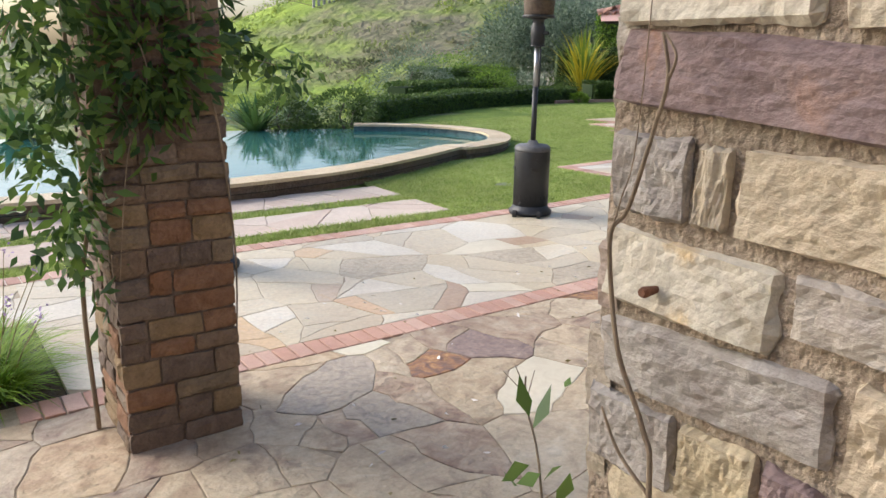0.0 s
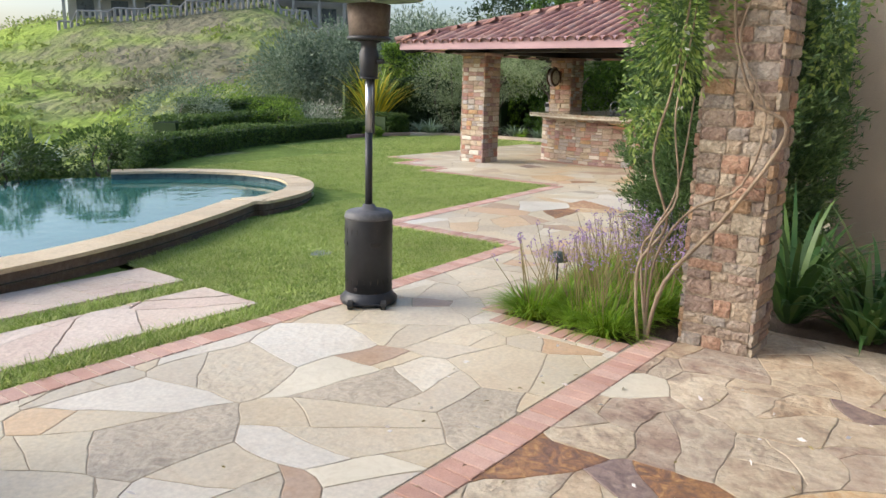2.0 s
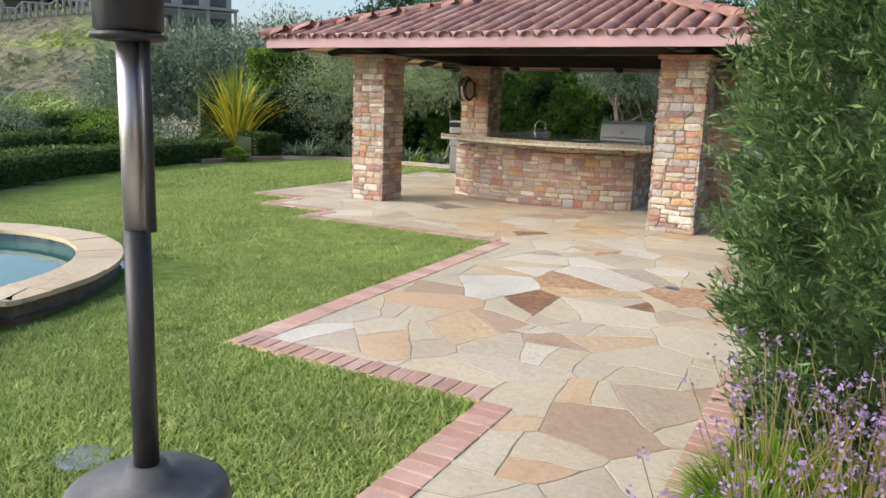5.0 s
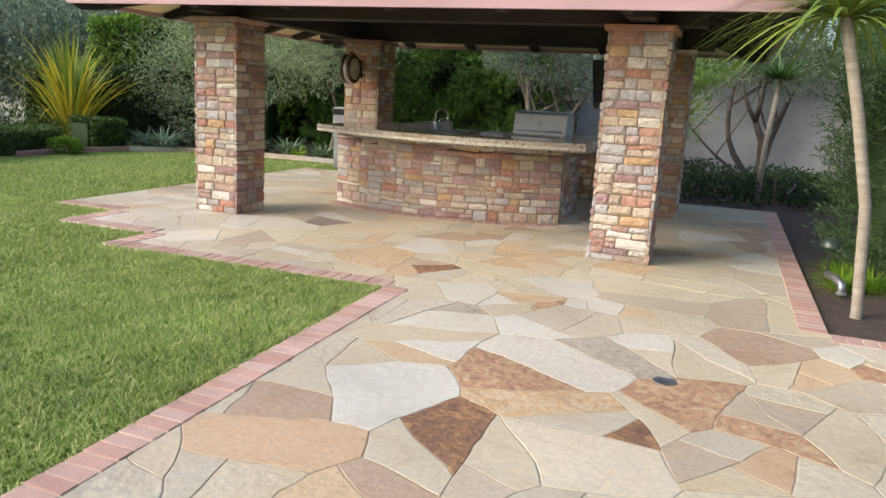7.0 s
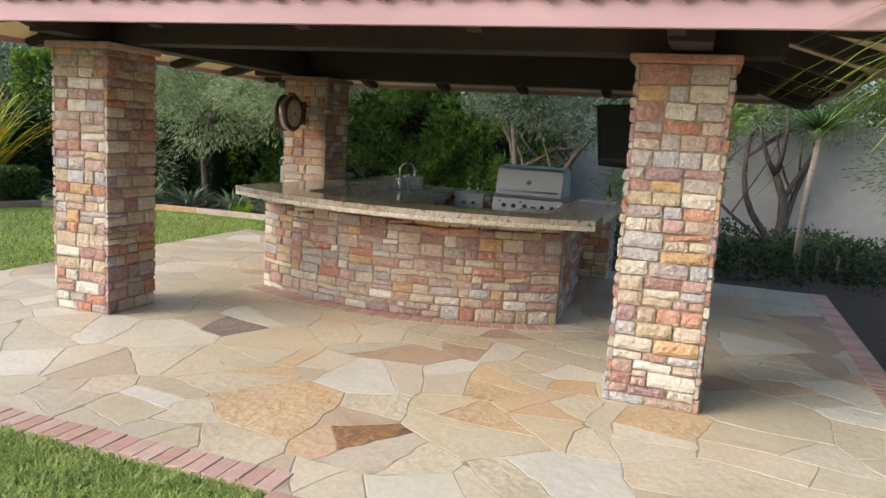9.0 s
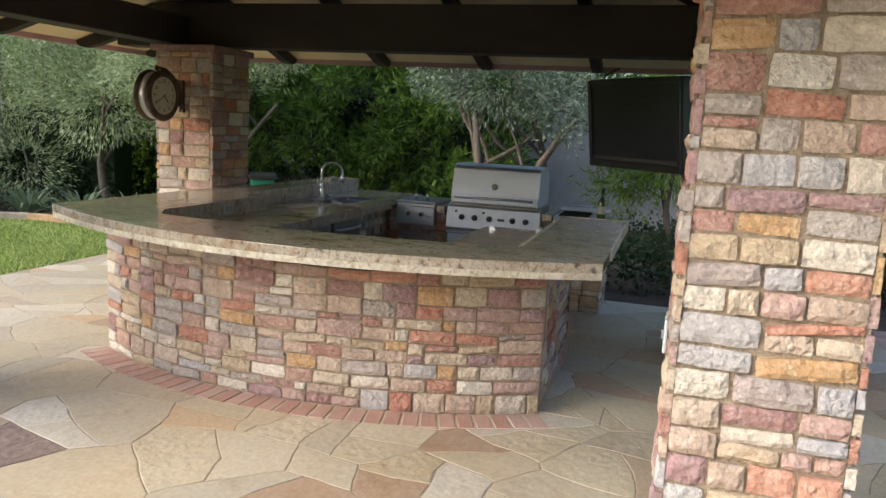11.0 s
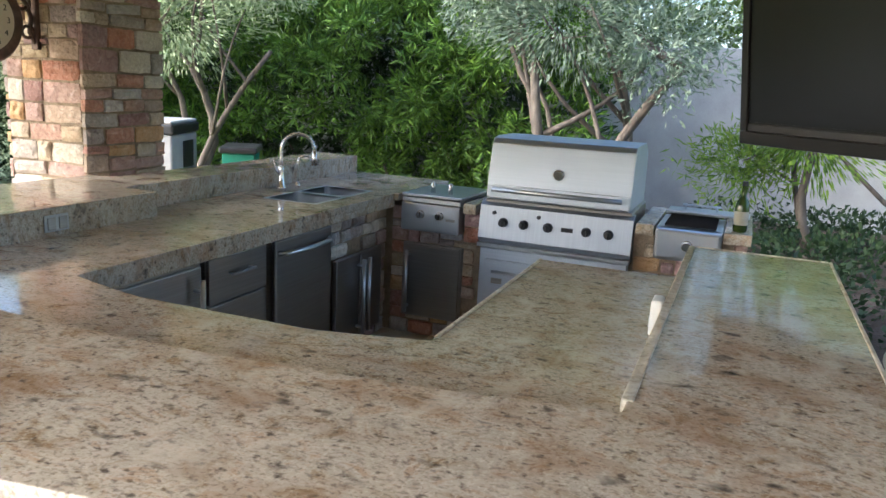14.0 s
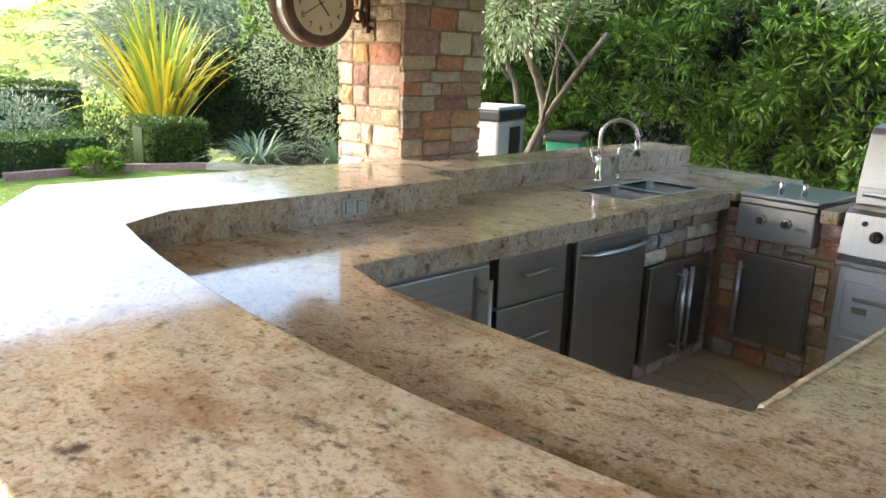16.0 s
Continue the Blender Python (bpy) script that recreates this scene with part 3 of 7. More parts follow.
def flagstones(parent, rects, pitch, material, seed, lift, gap, rough, drop=0.003, split=0.6, bend=0.03, accents=()):
    """Crazy paving over rectangles. accents: (x, y, kind) picks the stone that lies there."""
    rng = random.Random(seed)
    x0, x1 = min(r[0] for r in rects), max(r[1] for r in rects)
    y0, y1 = min(r[2] for r in rects), max(r[3] for r in rects)
    seeds = []
    ny, nx = int((y1 - y0) / pitch) + 2, int((x1 - x0) / pitch) + 2
    for i in range(-1, nx):
        for j in range(-1, ny):
            if rng.random() < 0.74:
                seeds.append((x0 + (i + rng.random() * 1.7) * pitch, y0 + (j + rng.random() * 1.7) * pitch))
    weight = {p: rng.uniform(0, 0.5) * pitch * pitch for p in seeds}

    def bent(x, y, r):
        """Every joint bends with the same field, so both its sides stay parallel."""
        if min(abs(x - r[0]), abs(x - r[1]), abs(y - r[2]), abs(y - r[3])) < 1e-4:
            return x, y
        u = noise.noise((x * 2.1, y * 2.1, seed)) * bend + noise.noise((x * 9, y * 9, seed + 4)) * bend * 0.3
        v = noise.noise((x * 2.1, y * 2.1, seed + 9)) * bend + noise.noise((x * 9, y * 9, seed + 14)) * bend * 0.3
        return min(max(x + u, r[0]), r[1]), min(max(y + v, r[2]), r[3])

    for sx, sy in seeds:
        if not any(r[0] - 0.9 < sx < r[1] + 0.9 and r[2] - 0.9 < sy < r[3] + 0.9 for r in rects):
            continue
        cell = [(sx - 1.6, sy - 1.6), (sx + 1.6, sy - 1.6), (sx + 1.6, sy + 1.6), (sx - 1.6, sy + 1.6)]
        for tx, ty in seeds:
            dx, dy = tx - sx, ty - sy
            d = math.hypot(dx, dy)
            if 0 < d < 3.0:
                cell = clip(cell, dx / d, dy / d, (sx * dx + sy * dy) / d + d / 2 + (weight[sx, sy] - weight[tx, ty]) / (2 * d) - gap)
                if len(cell) < 3:
                    break
        if len(cell) < 3:
            continue
        for stone in broken(cell, rng, gap, split):
            verts, faces = [], []
            tilt = [rng.uniform(-1, 1) * rough for _ in range(3)]
            chosen = next((M["flag_" + k] for ax, ay, k in accents if inside(stone, ax, ay)), material)
            for r in rects:
                piece = clip(clip(clip(clip(stone, -1, 0, -r[0]), 1, 0, r[1]), 0, -1, -r[2]), 0, 1, r[3])
                if len(piece) < 3 or area(piece) < 0.004:
                    continue
                fine = []
                for p, q in zip(piece, piece[1:] + piece[:1]):
                    k = max(1, int(math.hypot(q[0] - p[0], q[1] - p[1]) / 0.09))
                    fine += [bent(p[0] + (q[0] - p[0]) * i / k, p[1] + (q[1] - p[1]) * i / k, r) for i in range(k)]
                mx, my = sum(p[0] for p in fine) / len(fine), sum(p[1] for p in fine) / len(fine)
                n, b = len(fine), len(verts)

                def top(x, y):
                    return gz(x) + lift + tilt[0] + tilt[1] * (x - sx) + tilt[2] * (y - sy)

                def seam(x, y):
                    for ox, oy in ((0.004, 0), (-0.004, 0), (0, 0.004), (0, -0.004)):
                        if not (r[0] <= x + ox <= r[1] and r[2] <= y + oy <= r[3]) and any(q is not r and q[0] <= x + ox <= q[1] and q[2] <= y + oy <= q[3] for q in rects):
                            return True
                    return False

                flush = [seam(x, y) for x, y in fine]
                verts += [(x, y, gz(x) - 0.03) for x, y in fine] + [(x, y, top(x, y) - (0.0 if f else drop)) for (x, y), f in zip(fine, flush)]
                for (x, y), f in zip(fine, flush):
                    d = max(0.02, math.hypot(x - mx, y - my))
                    k = 1.0 if f else max(0.5, 1 - 0.005 / d)
                    verts.append((mx + (x - mx) * k, my + (y - my) * k, top(x, y)))
                for i in range(n):
                    j = (i + 1) % n
                    faces += [(b + i, b + j, b + n + j, b + n + i), (b + n + i, b + n + j, b + 2 * n + j, b + 2 * n + i)]
                faces.append(tuple(b + 2 * n + i for i in range(n)))
            if verts:
                part("flagstone", mesh_of("flagstone", verts, faces), chosen, parent)


# ---- bricks ----
brick_mesh = bpy.data.meshes.new("brick")
bmb = box(-0.0465, 0.0465, -0.1, 0.1, -0.04, 0.0, 0.005)
bmb.to_mesh(brick_mesh)
bmb.free()
brick_mesh.materials.append(M["brick"])


def brick_run(parent, x0, y0, x1, y1, side, pitch=0.1, lift=0.006):
    """A row of bricks set on end along an edge; side: the way in from the edge."""
    n = max(1, int(math.hypot(x1 - x0, y1 - y0) / pitch))
    along = math.degrees(math.atan2(y1 - y0, x1 - x0))
    rng = random.Random(int(x0 * 100 + y0 * 10))
    for i in range(n):
        f = (i + 0.5) / n
        x, y = x0 + (x1 - x0) * f + side[0] * 0.1, y0 + (y1 - y0) * f + side[1] * 0.1
        part("brick", brick_mesh, None, parent, m=pose(x, y, gz(x) + lift + rng.uniform(-0.002, 0.002), rng.uniform(-0.5, 0.5), rng.uniform(-0.5, 0.5), along + rng.uniform(-1, 1)))


# ---- walls of laid stone ----
def stone_mesh(seed, nx=6, nz=4, material="stone", relief=0.15, ragged=1.0):
    """A unit stone, one wide (x), one high (z), with a split face towards -y."""
    rng = random.Random(seed)
    verts, faces = [], []
    for j in range(nz):
        for i in range(nx):
            u, v = i / (nx - 1) - 0.5, j / (nz - 1) - 0.5
            edge = i in (0, nx - 1) or j in (0, nz - 1)
            rough_y = noise.fractal((u * 2.2 + seed * 9.1, v * 1.6, seed * 3.7), 1.0, 2.0, 4)
            y = (-0.74 if edge else -1.0) + rough_y * relief * 1.6 + rng.uniform(-0.3, 0.3) * relief
            if edge:
                wob = noise.noise((u * 3 + seed * 5.3, v * 3, 2.2)) * 0.05 * ragged
                if i in (0, nx - 1) and j in (0, nz - 1):
                    u, v = u * 0.98, v * rng.uniform(0.9, 1.0)
                u *= 1 - 0.02 * ragged + wob - rng.uniform(0, 0.02)
                v *= 1 - 0.03 * ragged + wob * 1.8 - rng.uniform(0, 0.05)
            else:
                grow = 1 + 0.34 / (nx - 3 + 0.6)
                u, v = u * grow, v * (1 + 0.34 / (nz - 3 + 0.6))
            verts.append((u, y, v))
    rim = [i for i in range(nx)] + [j * nx + nx - 1 for j in range(1, nz)] + [(nz - 1) * nx + i for i in range(nx - 2, -1, -1)] + [j * nx for j in range(nz - 2, 0, -1)]
    for j in range(nz - 1):
        for i in range(nx - 1):
            faces.append((j * nx + i, j * nx + i + 1, (j + 1) * nx + i + 1, (j + 1) * nx + i))
    b = len(verts)
    verts += [(verts[k][0], 0.1, verts[k][2]) for k in rim]
    for k in range(len(rim)):
        k2 = (k + 1) % len(rim)
        faces.append((rim[k2], rim[k], b + k, b + k2))
    me = mesh_of("stone", verts, faces)
    me.materials.append(M[material])
    return me


STONE_MESHES = [stone_mesh(s) for s in range(24)]
BROWN_SHADED_MESHES = [stone_mesh(120 + s, material="brown_shaded_stone") for s in range(14)]
DARK_SHADED_MESHES = [stone_mesh(80 + s, material="dark_shaded_stone") for s in range(10)]
ROCK_MESHES = [stone_mesh(40 + s, 13, 9, "rock", 0.09, 1.0) for s in range(12)]


def lay_stones(parent, place, length, z0, z1, seed, proud=0.03, course=(0.045, 0.135), run=(0.09, 0.3), clear=None, gap=0.011, meshes=None):
    """Random ashlar: each stone drops into the lowest place left, so the courses break and interlock.
    place(s, z) gives the pose whose -y faces out, s metres along the wall."""
    rng = random.Random(seed)
    step = 0.02
    n = max(2, int(round(length / step)))
    step = length / n
    sky = [z0] * n
    while min(sky) < z1 - 0.012:
        z = min(sky)
        i = sky.index(z)
        j = i
        while j < n and abs(sky[j] - z) < 1e-6:
            j += 1
        free = (j - i) * step
        beside = sorted(sky[k] - z for k in (i - 1, j) if 0 <= k < n)
        h = rng.triangular(course[0], course[1], course[0] * 0.55 + course[1] * 0.45)
        w = max(h * rng.uniform(1.0, 1.6), rng.uniform(*run))
        # level up with a neighbour, so that the next stone can bridge the joint
        near = [b for b in beside if course[0] * 0.75 < b < course[1] * 1.15]
        if near and (free < 0.2 or rng.random() < 0.7):
            h = min(near, key=lambda b: abs(b - h))
        elif beside and beside[0] < course[0] * 0.75:
            h = max(h, beside[0] + course[0])
        if free - w < 0.08:
            w = free
        if w > run[1] * 1.35:
            w = free * rng.uniform(0.4, 0.6)
        k = max(1, min(j - i, int(round(w / step))))
        h = min(h, z1 - z)
        if z1 - z - h < 0.035:
            h = z1 - z
        for c in range(i, i + k):
            sky[c] = z + h
        ps, pw = i * step, k * step
        if clear and clear(ps + pw / 2, z + h / 2):
            continue
        m = place(ps + pw / 2, z + h / 2) @ Matrix.Diagonal((max(0.02, pw - gap * rng.uniform(0.3, 1.1)), proud * rng.uniform(0.75, 1.3), max(0.018, h - gap * rng.uniform(0.3, 1.1)), 1)) @ pose(0, 0, 0, 0, rng.uniform(-2, 2), 0)
        part("stone", rng.choice(meshes or STONE_MESHES), None, parent, m=m)


def stone_pillar(name, label, x0, x1, y0, y1, z0, z1, seed, cap=True, course=(0.045, 0.14), run=(0.08, 0.27), group="", meshes=None, gap=0.011, skip=None):
    root = thing(name, label, "pillar", ((x0 + x1) / 2, (y0 + y1) / 2, z0), group=group)
    wx, wy, h = (x1 - x0) / 2, (y1 - y0) / 2, z1 - z0
    d = 0.03
    c = d * (0.36 if meshes is ROCK_MESHES else 0.6)
    part("core", box(-wx + c, wx - c, -wy + c, wy - c, -0.02, h - 0.01), M["dark_shaded_stone" if meshes is DARK_SHADED_MESHES else "rough_mortar" if meshes else "mortar"], root)
    faces = [(lambda s, z: pose(s - wx, -wy + d, z), 2 * wx), (lambda s, z: pose(wx - s, wy - d, z, 0, 0, 180), 2 * wx), (lambda s, z: pose(wx - d, s - wy + d, z, 0, 0, 90), 2 * wy - 2 * d), (lambda s, z: pose(-wx + d, wy - d - s, z, 0, 0, -90), 2 * wy - 2 * d)]
    for i, (f, ln) in enumerate(faces):
        lay_stones(root, f, ln, 0, h - (0.055 if cap else 0), seed * 7 + i, course=course, run=run, meshes=meshes, gap=gap, clear=skip if i == 3 else None)
    if cap:
        part("capstone", box(-wx - 0.03, wx + 0.03, -wy - 0.03, wy + 0.03, h - 0.055, h, 0.012), M["stone"], root)
    return root


PW = "square pillar of coursed mixed sandstone carrying the pavilion roof"
stone_pillar("stone_pillar", PW, 14.51, 15.1, 10.98, 11.58, 0, 2.28, 11, group="pavilion pillars")
stone_pillar("stone_pillar", PW, 14.51, 15.1, 6.18, 6.79, 0, 2.28, 12, group="pavilion pillars")
stone_pillar("stone_pillar", PW + ", with a clock", 17.81, 18.41, 10.74, 11.34, 0, 2.3, 13, group="pavilion pillars")
stone_pillar("stone_pillar", PW + ", behind the television", 17.95, 18.55, 6.15, 6.76, 0, 2.3, 14, group="pavilion pillars")
stone_pillar("stone_pillar", "vine-hung stone pillar at the edge of the loggia", 0.76, 1.27, 2.96, 3.5, -0.12, 3.39, 15, False, (0.06, 0.13), (0.11, 0.26), group="loggia pillars", meshes=DARK_SHADED_MESHES, gap=0.006)
stone_pillar("stone_pillar", "stone loggia pillar wrapped by a woody vine", 6.33, 6.72, 3.03, 3.55, -0.12, 3.39, 16, False, group="loggia pillars", meshes=BROWN_SHADED_MESHES, gap=0.009)


def by_hand(s, z):
    """The stretch of the big pillar's face whose stones are set one by one."""
    return 1.215 < z - 0.12 < 1.72 and s < 0.36


rock = stone_pillar("stone_pillar", "large-stoned pillar with a dry vine stem", 0.7, 1.35, -0.7, 0.316, -0.12, 2.89, 19, False, (0.085, 0.13), (0.16, 0.34), group="loggia pillars", meshes=ROCK_MESHES, gap=0.016, skip=by_hand)
rng = random.Random(88)
# stones at eye height: y from, y to, z from, z to, kind
for ya, yb, za, zb, kind_name in ((0.115, 0.3, 1.647, 1.725, "pale_rock"), (-0.05, 0.095, 1.64, 1.72, "rock"), (-0.05, 0.3, 1.565, 1.634, "plum_rock"), (0.212, 0.296, 1.477, 1.555, "grey_rock"), (0.172, 0.203, 1.478, 1.55, "rock"), (-0.05, 0.163, 1.472, 1.552, "rock"), (0.118, 0.298, 1.388, 1.462, "pale_rock"), (-0.05, 0.104, 1.405, 1.456, "rock"), (0.06, 0.296, 1.305, 1.377, "grey_rock"), (-0.05, 0.048, 1.3, 1.39, "rock"), (0.2, 0.302, 1.215, 1.295, "grey_rock"), (0.115, 0.192, 1.22, 1.294, "rock"), (0.04, 0.107, 1.215, 1.293, "plum_rock"), (-0.05, 0.032, 1.22, 1.29, "rock")):
    me = stone_mesh(200 + int(za * 1000), 21, 11, kind_name, 0.13, 1.7)
    m = pose(-0.295, (ya + yb) / 2 + 0.192, (za + zb) / 2 + 0.12, 0, 0, -90) @ Matrix.Diagonal(((yb - ya) * 1.04, 0.03, (zb - za) * 1.06, 1)) @ pose(0, 0, 0, 0, rng.uniform(-2, 2), 0)
    part("stone", me, None, rock, m=m)


# ---- pavilion roof ----
EX0, EX1, EY0, EY1 = 13.7, 19.7, 5.2, 12.55
EAVE, PITCH = 2.36, 0.31
RUN = (EX1 - EX0) / 2


def hip(lift, grow=0.0):
    """Corners of a hipped plane set: four eave corners and two ridge ends."""
    x0, x1, y0, y1 = EX0 - grow, EX1 + grow, EY0 - grow, EY1 + grow
    zr = EAVE + PITCH * RUN + lift
    z = EAVE + lift - PITCH * grow
    xm = (x0 + x1) / 2
    return [(x0, y0, z), (x1, y0, z), (x1, y1, z), (x0, y1, z), (xm, EY0 + RUN, zr), (xm, EY1 - RUN, zr)]


HIP_FACES = [(0, 4, 5, 3), (1, 2, 5, 4), (0, 1, 4), (2, 3, 5)]
va, vb = hip(0.0), hip(0.1)
faces = [f[::-1] for f in HIP_FACES] + [tuple(i + 6 for i in f) for f in HIP_FACES] + [(i, (i + 1) % 4, (i + 1) % 4 + 6, i + 6) for i in range(4)]
roof = thing("pavilion_roof", "hipped terracotta-tiled pavilion roof with pink fascia", "roof", kind="structure")
part("deck", mesh_of("deck", va + vb, faces), M["boards"], roof, "cream boarded roof deck")
part("fascia", box(EX0 - 0.045, EX0, EY0 - 0.045, EY1 + 0.045, EAVE - 0.05, EAVE + 0.16, 0.004), M["fascia"], roof)
part("fascia", box(EX1, EX1 + 0.045, EY0 - 0.045, EY1 + 0.045, EAVE - 0.05, EAVE + 0.16, 0.004), M["fascia"], roof)
part("fascia", box(EX0, EX1, EY0 - 0.045, EY0, EAVE - 0.05, EAVE + 0.16, 0.004), M["fascia"], roof)
part("fascia", box(EX0, EX1, EY1, EY1 + 0.045, EAVE - 0.05, EAVE + 0.16, 0.004), M["fascia"], roof)
for x0, x1, y0, y1, z1 in [(14.68, 14.93, 5.9, 11.9, 2.58), (18.0, 18.25, 5.9, 11.9, 2.68)]:
    part("beam", box(x0, x1, y0, y1, 2.29 if x0 < 16 else 2.302, z1, 0.01), M["beam"], roof, "dark stained header beam")
for y in (6.33, 11.1):
    part("beam", box(14.1, 17.99, y, y + 0.25, 2.3, 2.56, 0.01), M["beam"], roof, "dark stained header beam")


def rafter(a, b, wide=0.09, deep=0.11):
    """A rafter under the deck from ridge point a to eave point b, its tail cut on a curve."""
    a, b = Vector(a), Vector(b)
    d = b - a
    ln = d.length
    dx = d.normalized()
    sy = Vector((-dx.y, dx.x, 0)).normalized()
    up = dx.cross(sy)
    if up.z < 0:
        up = -up
    prof = [(0, 0), (ln, 0), (ln, -deep * 0.45), (ln - 0.06, -deep * 0.8), (ln - 0.22, -deep), (0, -deep)]
    bm = bmesh.new()
    L0 = [bm.verts.new(a + dx * s + up * h + sy * wide / 2) for s, h in prof]
    L1 = [bm.verts.new(a + dx * s + up * h - sy * wide / 2) for s, h in prof]
    bm.faces.new(L0)
    bm.faces.new(L1[::-1])
    for i in range(len(prof)):
        j = (i + 1) % len(prof)
        bm.faces.new((L0[i], L1[i], L1[j], L0[j]))
    return bm


XM = (EX0 + EX1) / 2
for i in range(7):
    y = 5.4 + i * 1.115
    reach = min(RUN, y - EY0, EY1 - y)
    for sx, xe in ((-1, EX0), (1, EX1)):
        xi = xe - sx * reach
        part("rafter", rafter((xi, y, EAVE + PITCH * reach - 0.004), (xe - sx * 0.01, y, EAVE - 0.002)), M["beam"], roof)
for i in range(6):
    x = EX0 + 0.45 + i * (EX1 - EX0 - 0.9) / 5
    reach = min(RUN, x - EX0, EX1 - x)
    for sy, ye in ((-1, EY0), (1, EY1)):
        yi = ye - sy * reach
        part("rafter", rafter((x, yi, EAVE + PITCH * reach - 0.004), (x, ye - sy * 0.01, EAVE - 0.002)), M["beam"], roof)
for xe, ye in ((EX0, EY0), (EX1, EY0), (EX0, EY1), (EX1, EY1)):
    part("hip_rafter", rafter((XM, EY0 + RUN if ye == EY0 else EY1 - RUN, EAVE + PITCH * RUN - 0.01), (xe, ye, EAVE - 0.004), 0.1, 0.15), M["beam"], roof)


def barrel(length, r0, r1, seg=8, thick=0.014):
    """A half-round clay tile, lying along -x from its head, wider at the tail."""
    bm = bmesh.new()
    rows = []
    for x, r in ((0, r0), (-length, r1)):
        rows.append(([bm.verts.new((x, r * math.cos(math.pi * k / seg), r * 0.85 * math.sin(math.pi * k / seg))) for k in range(seg + 1)], [bm.verts.new((x, (r - thick) * math.cos(math.pi * k / seg), (r - thick) * 0.85 * math.sin(math.pi * k / seg))) for k in range(seg + 1)]))
    (o0, i0), (o1, i1) = rows
    for k in range(seg):
        bm.faces.new((o0[k], o0[k + 1], o1[k + 1], o1[k]))
        bm.faces.new((i0[k], i1[k], i1[k + 1], i0[k + 1]))
        bm.faces.new((o1[k], o1[k + 1], i1[k + 1], i1[k]))
    me = bpy.data.meshes.new("roof_tile")
    bm.to_mesh(me)
    bm.free()
    return me


cover = barrel(0.42, 0.085, 0.1)
cover.materials.append(M["tile"])
SL = math.degrees(math.atan(PITCH))
rng = random.Random(5)
far_v, far_f = [], []
cv = [v.co.copy() for v in cover.vertices]
cf = [tuple(p.vertices) for p in cover.polygons]
sx = math.cos(radians(SL))
for side in range(4):
    wide = (EY1 - EY0) if side < 2 else (EX1 - EX0)
    ncol = int(wide / 0.235)
    for c in range(ncol + 1):
        s = c * wide / ncol
        reach = min(RUN, s, wide - s) + 0.1
        nrow = max(1, int(reach / (0.33 * sx)) + 1)
        for r in range(nrow):
            out = -0.09 + r * 0.33 * sx + 0.42 * sx
            if out - 0.3 > reach:
                continue
            zz = EAVE + 0.11 + PITCH * out + rng.uniform(0, 0.012)
            j = rng.uniform(-0.008, 0.008)
            if side == 0:
                m = pose(EX0 + out, EY0 + s + j, zz, 0, -SL - 1.5, rng.uniform(-1, 1))
            elif side == 1:
                m = pose(EX1 - out, EY0 + s + j, zz, 0, 0, 180) @ pose(0, 0, 0, 0, -SL - 1.5, 0)
            elif side == 2:
                m = pose(EX0 + s + j, EY0 + out, zz, 0, 0, 90) @ pose(0, 0, 0, 0, -SL - 1.5, 0)
            else:
                m = pose(EX0 + s + j, EY1 - out, zz, 0, 0, -90) @ pose(0, 0, 0, 0, -SL - 1.5, 0)
            if side == 0:
                part("roof_tile", cover, None, roof, m=m)
            else:
                b = len(far_v)
                far_v += [m @ v for v in cv]
                far_f += [tuple(b + k for k in f) for f in cf]
tagged(part("roof_tiles", mesh_of("roof_tiles", far_v, far_f), M["tile_far"], roof), kind="stuff")
lo = hip(0.104, 0.05)
part("tile_bed", mesh_of("tile_bed", lo, HIP_FACES), M["tile_far"], roof, "dark clay pan tiles")
for a, b in ((0, 4), (1, 4), (2, 5), (3, 5), (4, 5)):
    p, q = Vector(lo[a]), Vector(lo[b])
    n = int((q - p).length / 0.34)
    for i in range(n):
        c = p.lerp(q, (i + 0.9) / n) + Vector((0, 0, 0.06))
        d = (p - q).normalized()
        m = Matrix.Translation(c) @ (-d).to_track_quat("X", "Z").to_matrix().to_4x4()
        part("ridge_tile", cover, None, roof, m=m)

# ---- outdoor kitchen shell ----
CC, CR = (19.2, 9.06), 3.25


def bar_place(s, z, total):
    """Along the bowed front, from the left end to the right."""
    a0, a1 = math.atan2(10.63 - CC[1], 16.4 - CC[0]), math.atan2(7.47 - CC[1], 16.36 - CC[0]) + 2 * math.pi
    a = a0 + (a1 - a0) * s / total
    return pose(CC[0] + (CR - 0.03) * math.cos(a), CC[1] + (CR - 0.03) * math.sin(a), z, 0, 0, math.degrees(a) + 90)


a0, a1 = math.atan2(10.63 - CC[1], 16.4 - CC[0]), math.atan2(7.47 - CC[1], 16.36 - CC[0]) + 2 * math.pi
FRONT = CR * (a1 - a0)
kitchen = thing("kitchen_island", "curved outdoor kitchen base faced in coursed sandstone", "kitchen island", (0, 0, 0))
arc = [(CC[0] + (CR - 0.015) * math.cos(a0 + (a1 - a0) * i / 24), CC[1] + (CR - 0.015) * math.sin(a0 + (a1 - a0) * i / 24)) for i in range(25)]
part("core", slab(arc + [(16.7, 7.51), (16.56, 8.24), (16.56, 9.46), (16.7, 10.57)], -0.02, 0.85), M["mortar"], kitchen)
part("core", box(16.5, 17.633, 7.505, 8.113, -0.02, 0.85), M["mortar"], kitchen)
part("core", box(16.45, 19.9, 9.62, 10.57, -0.02, 0.85), M["mortar"], kitchen)
part("core", box(19.19, 19.85, 7.42, 9.62, -0.02, 0.85), M["mortar"], kitchen)
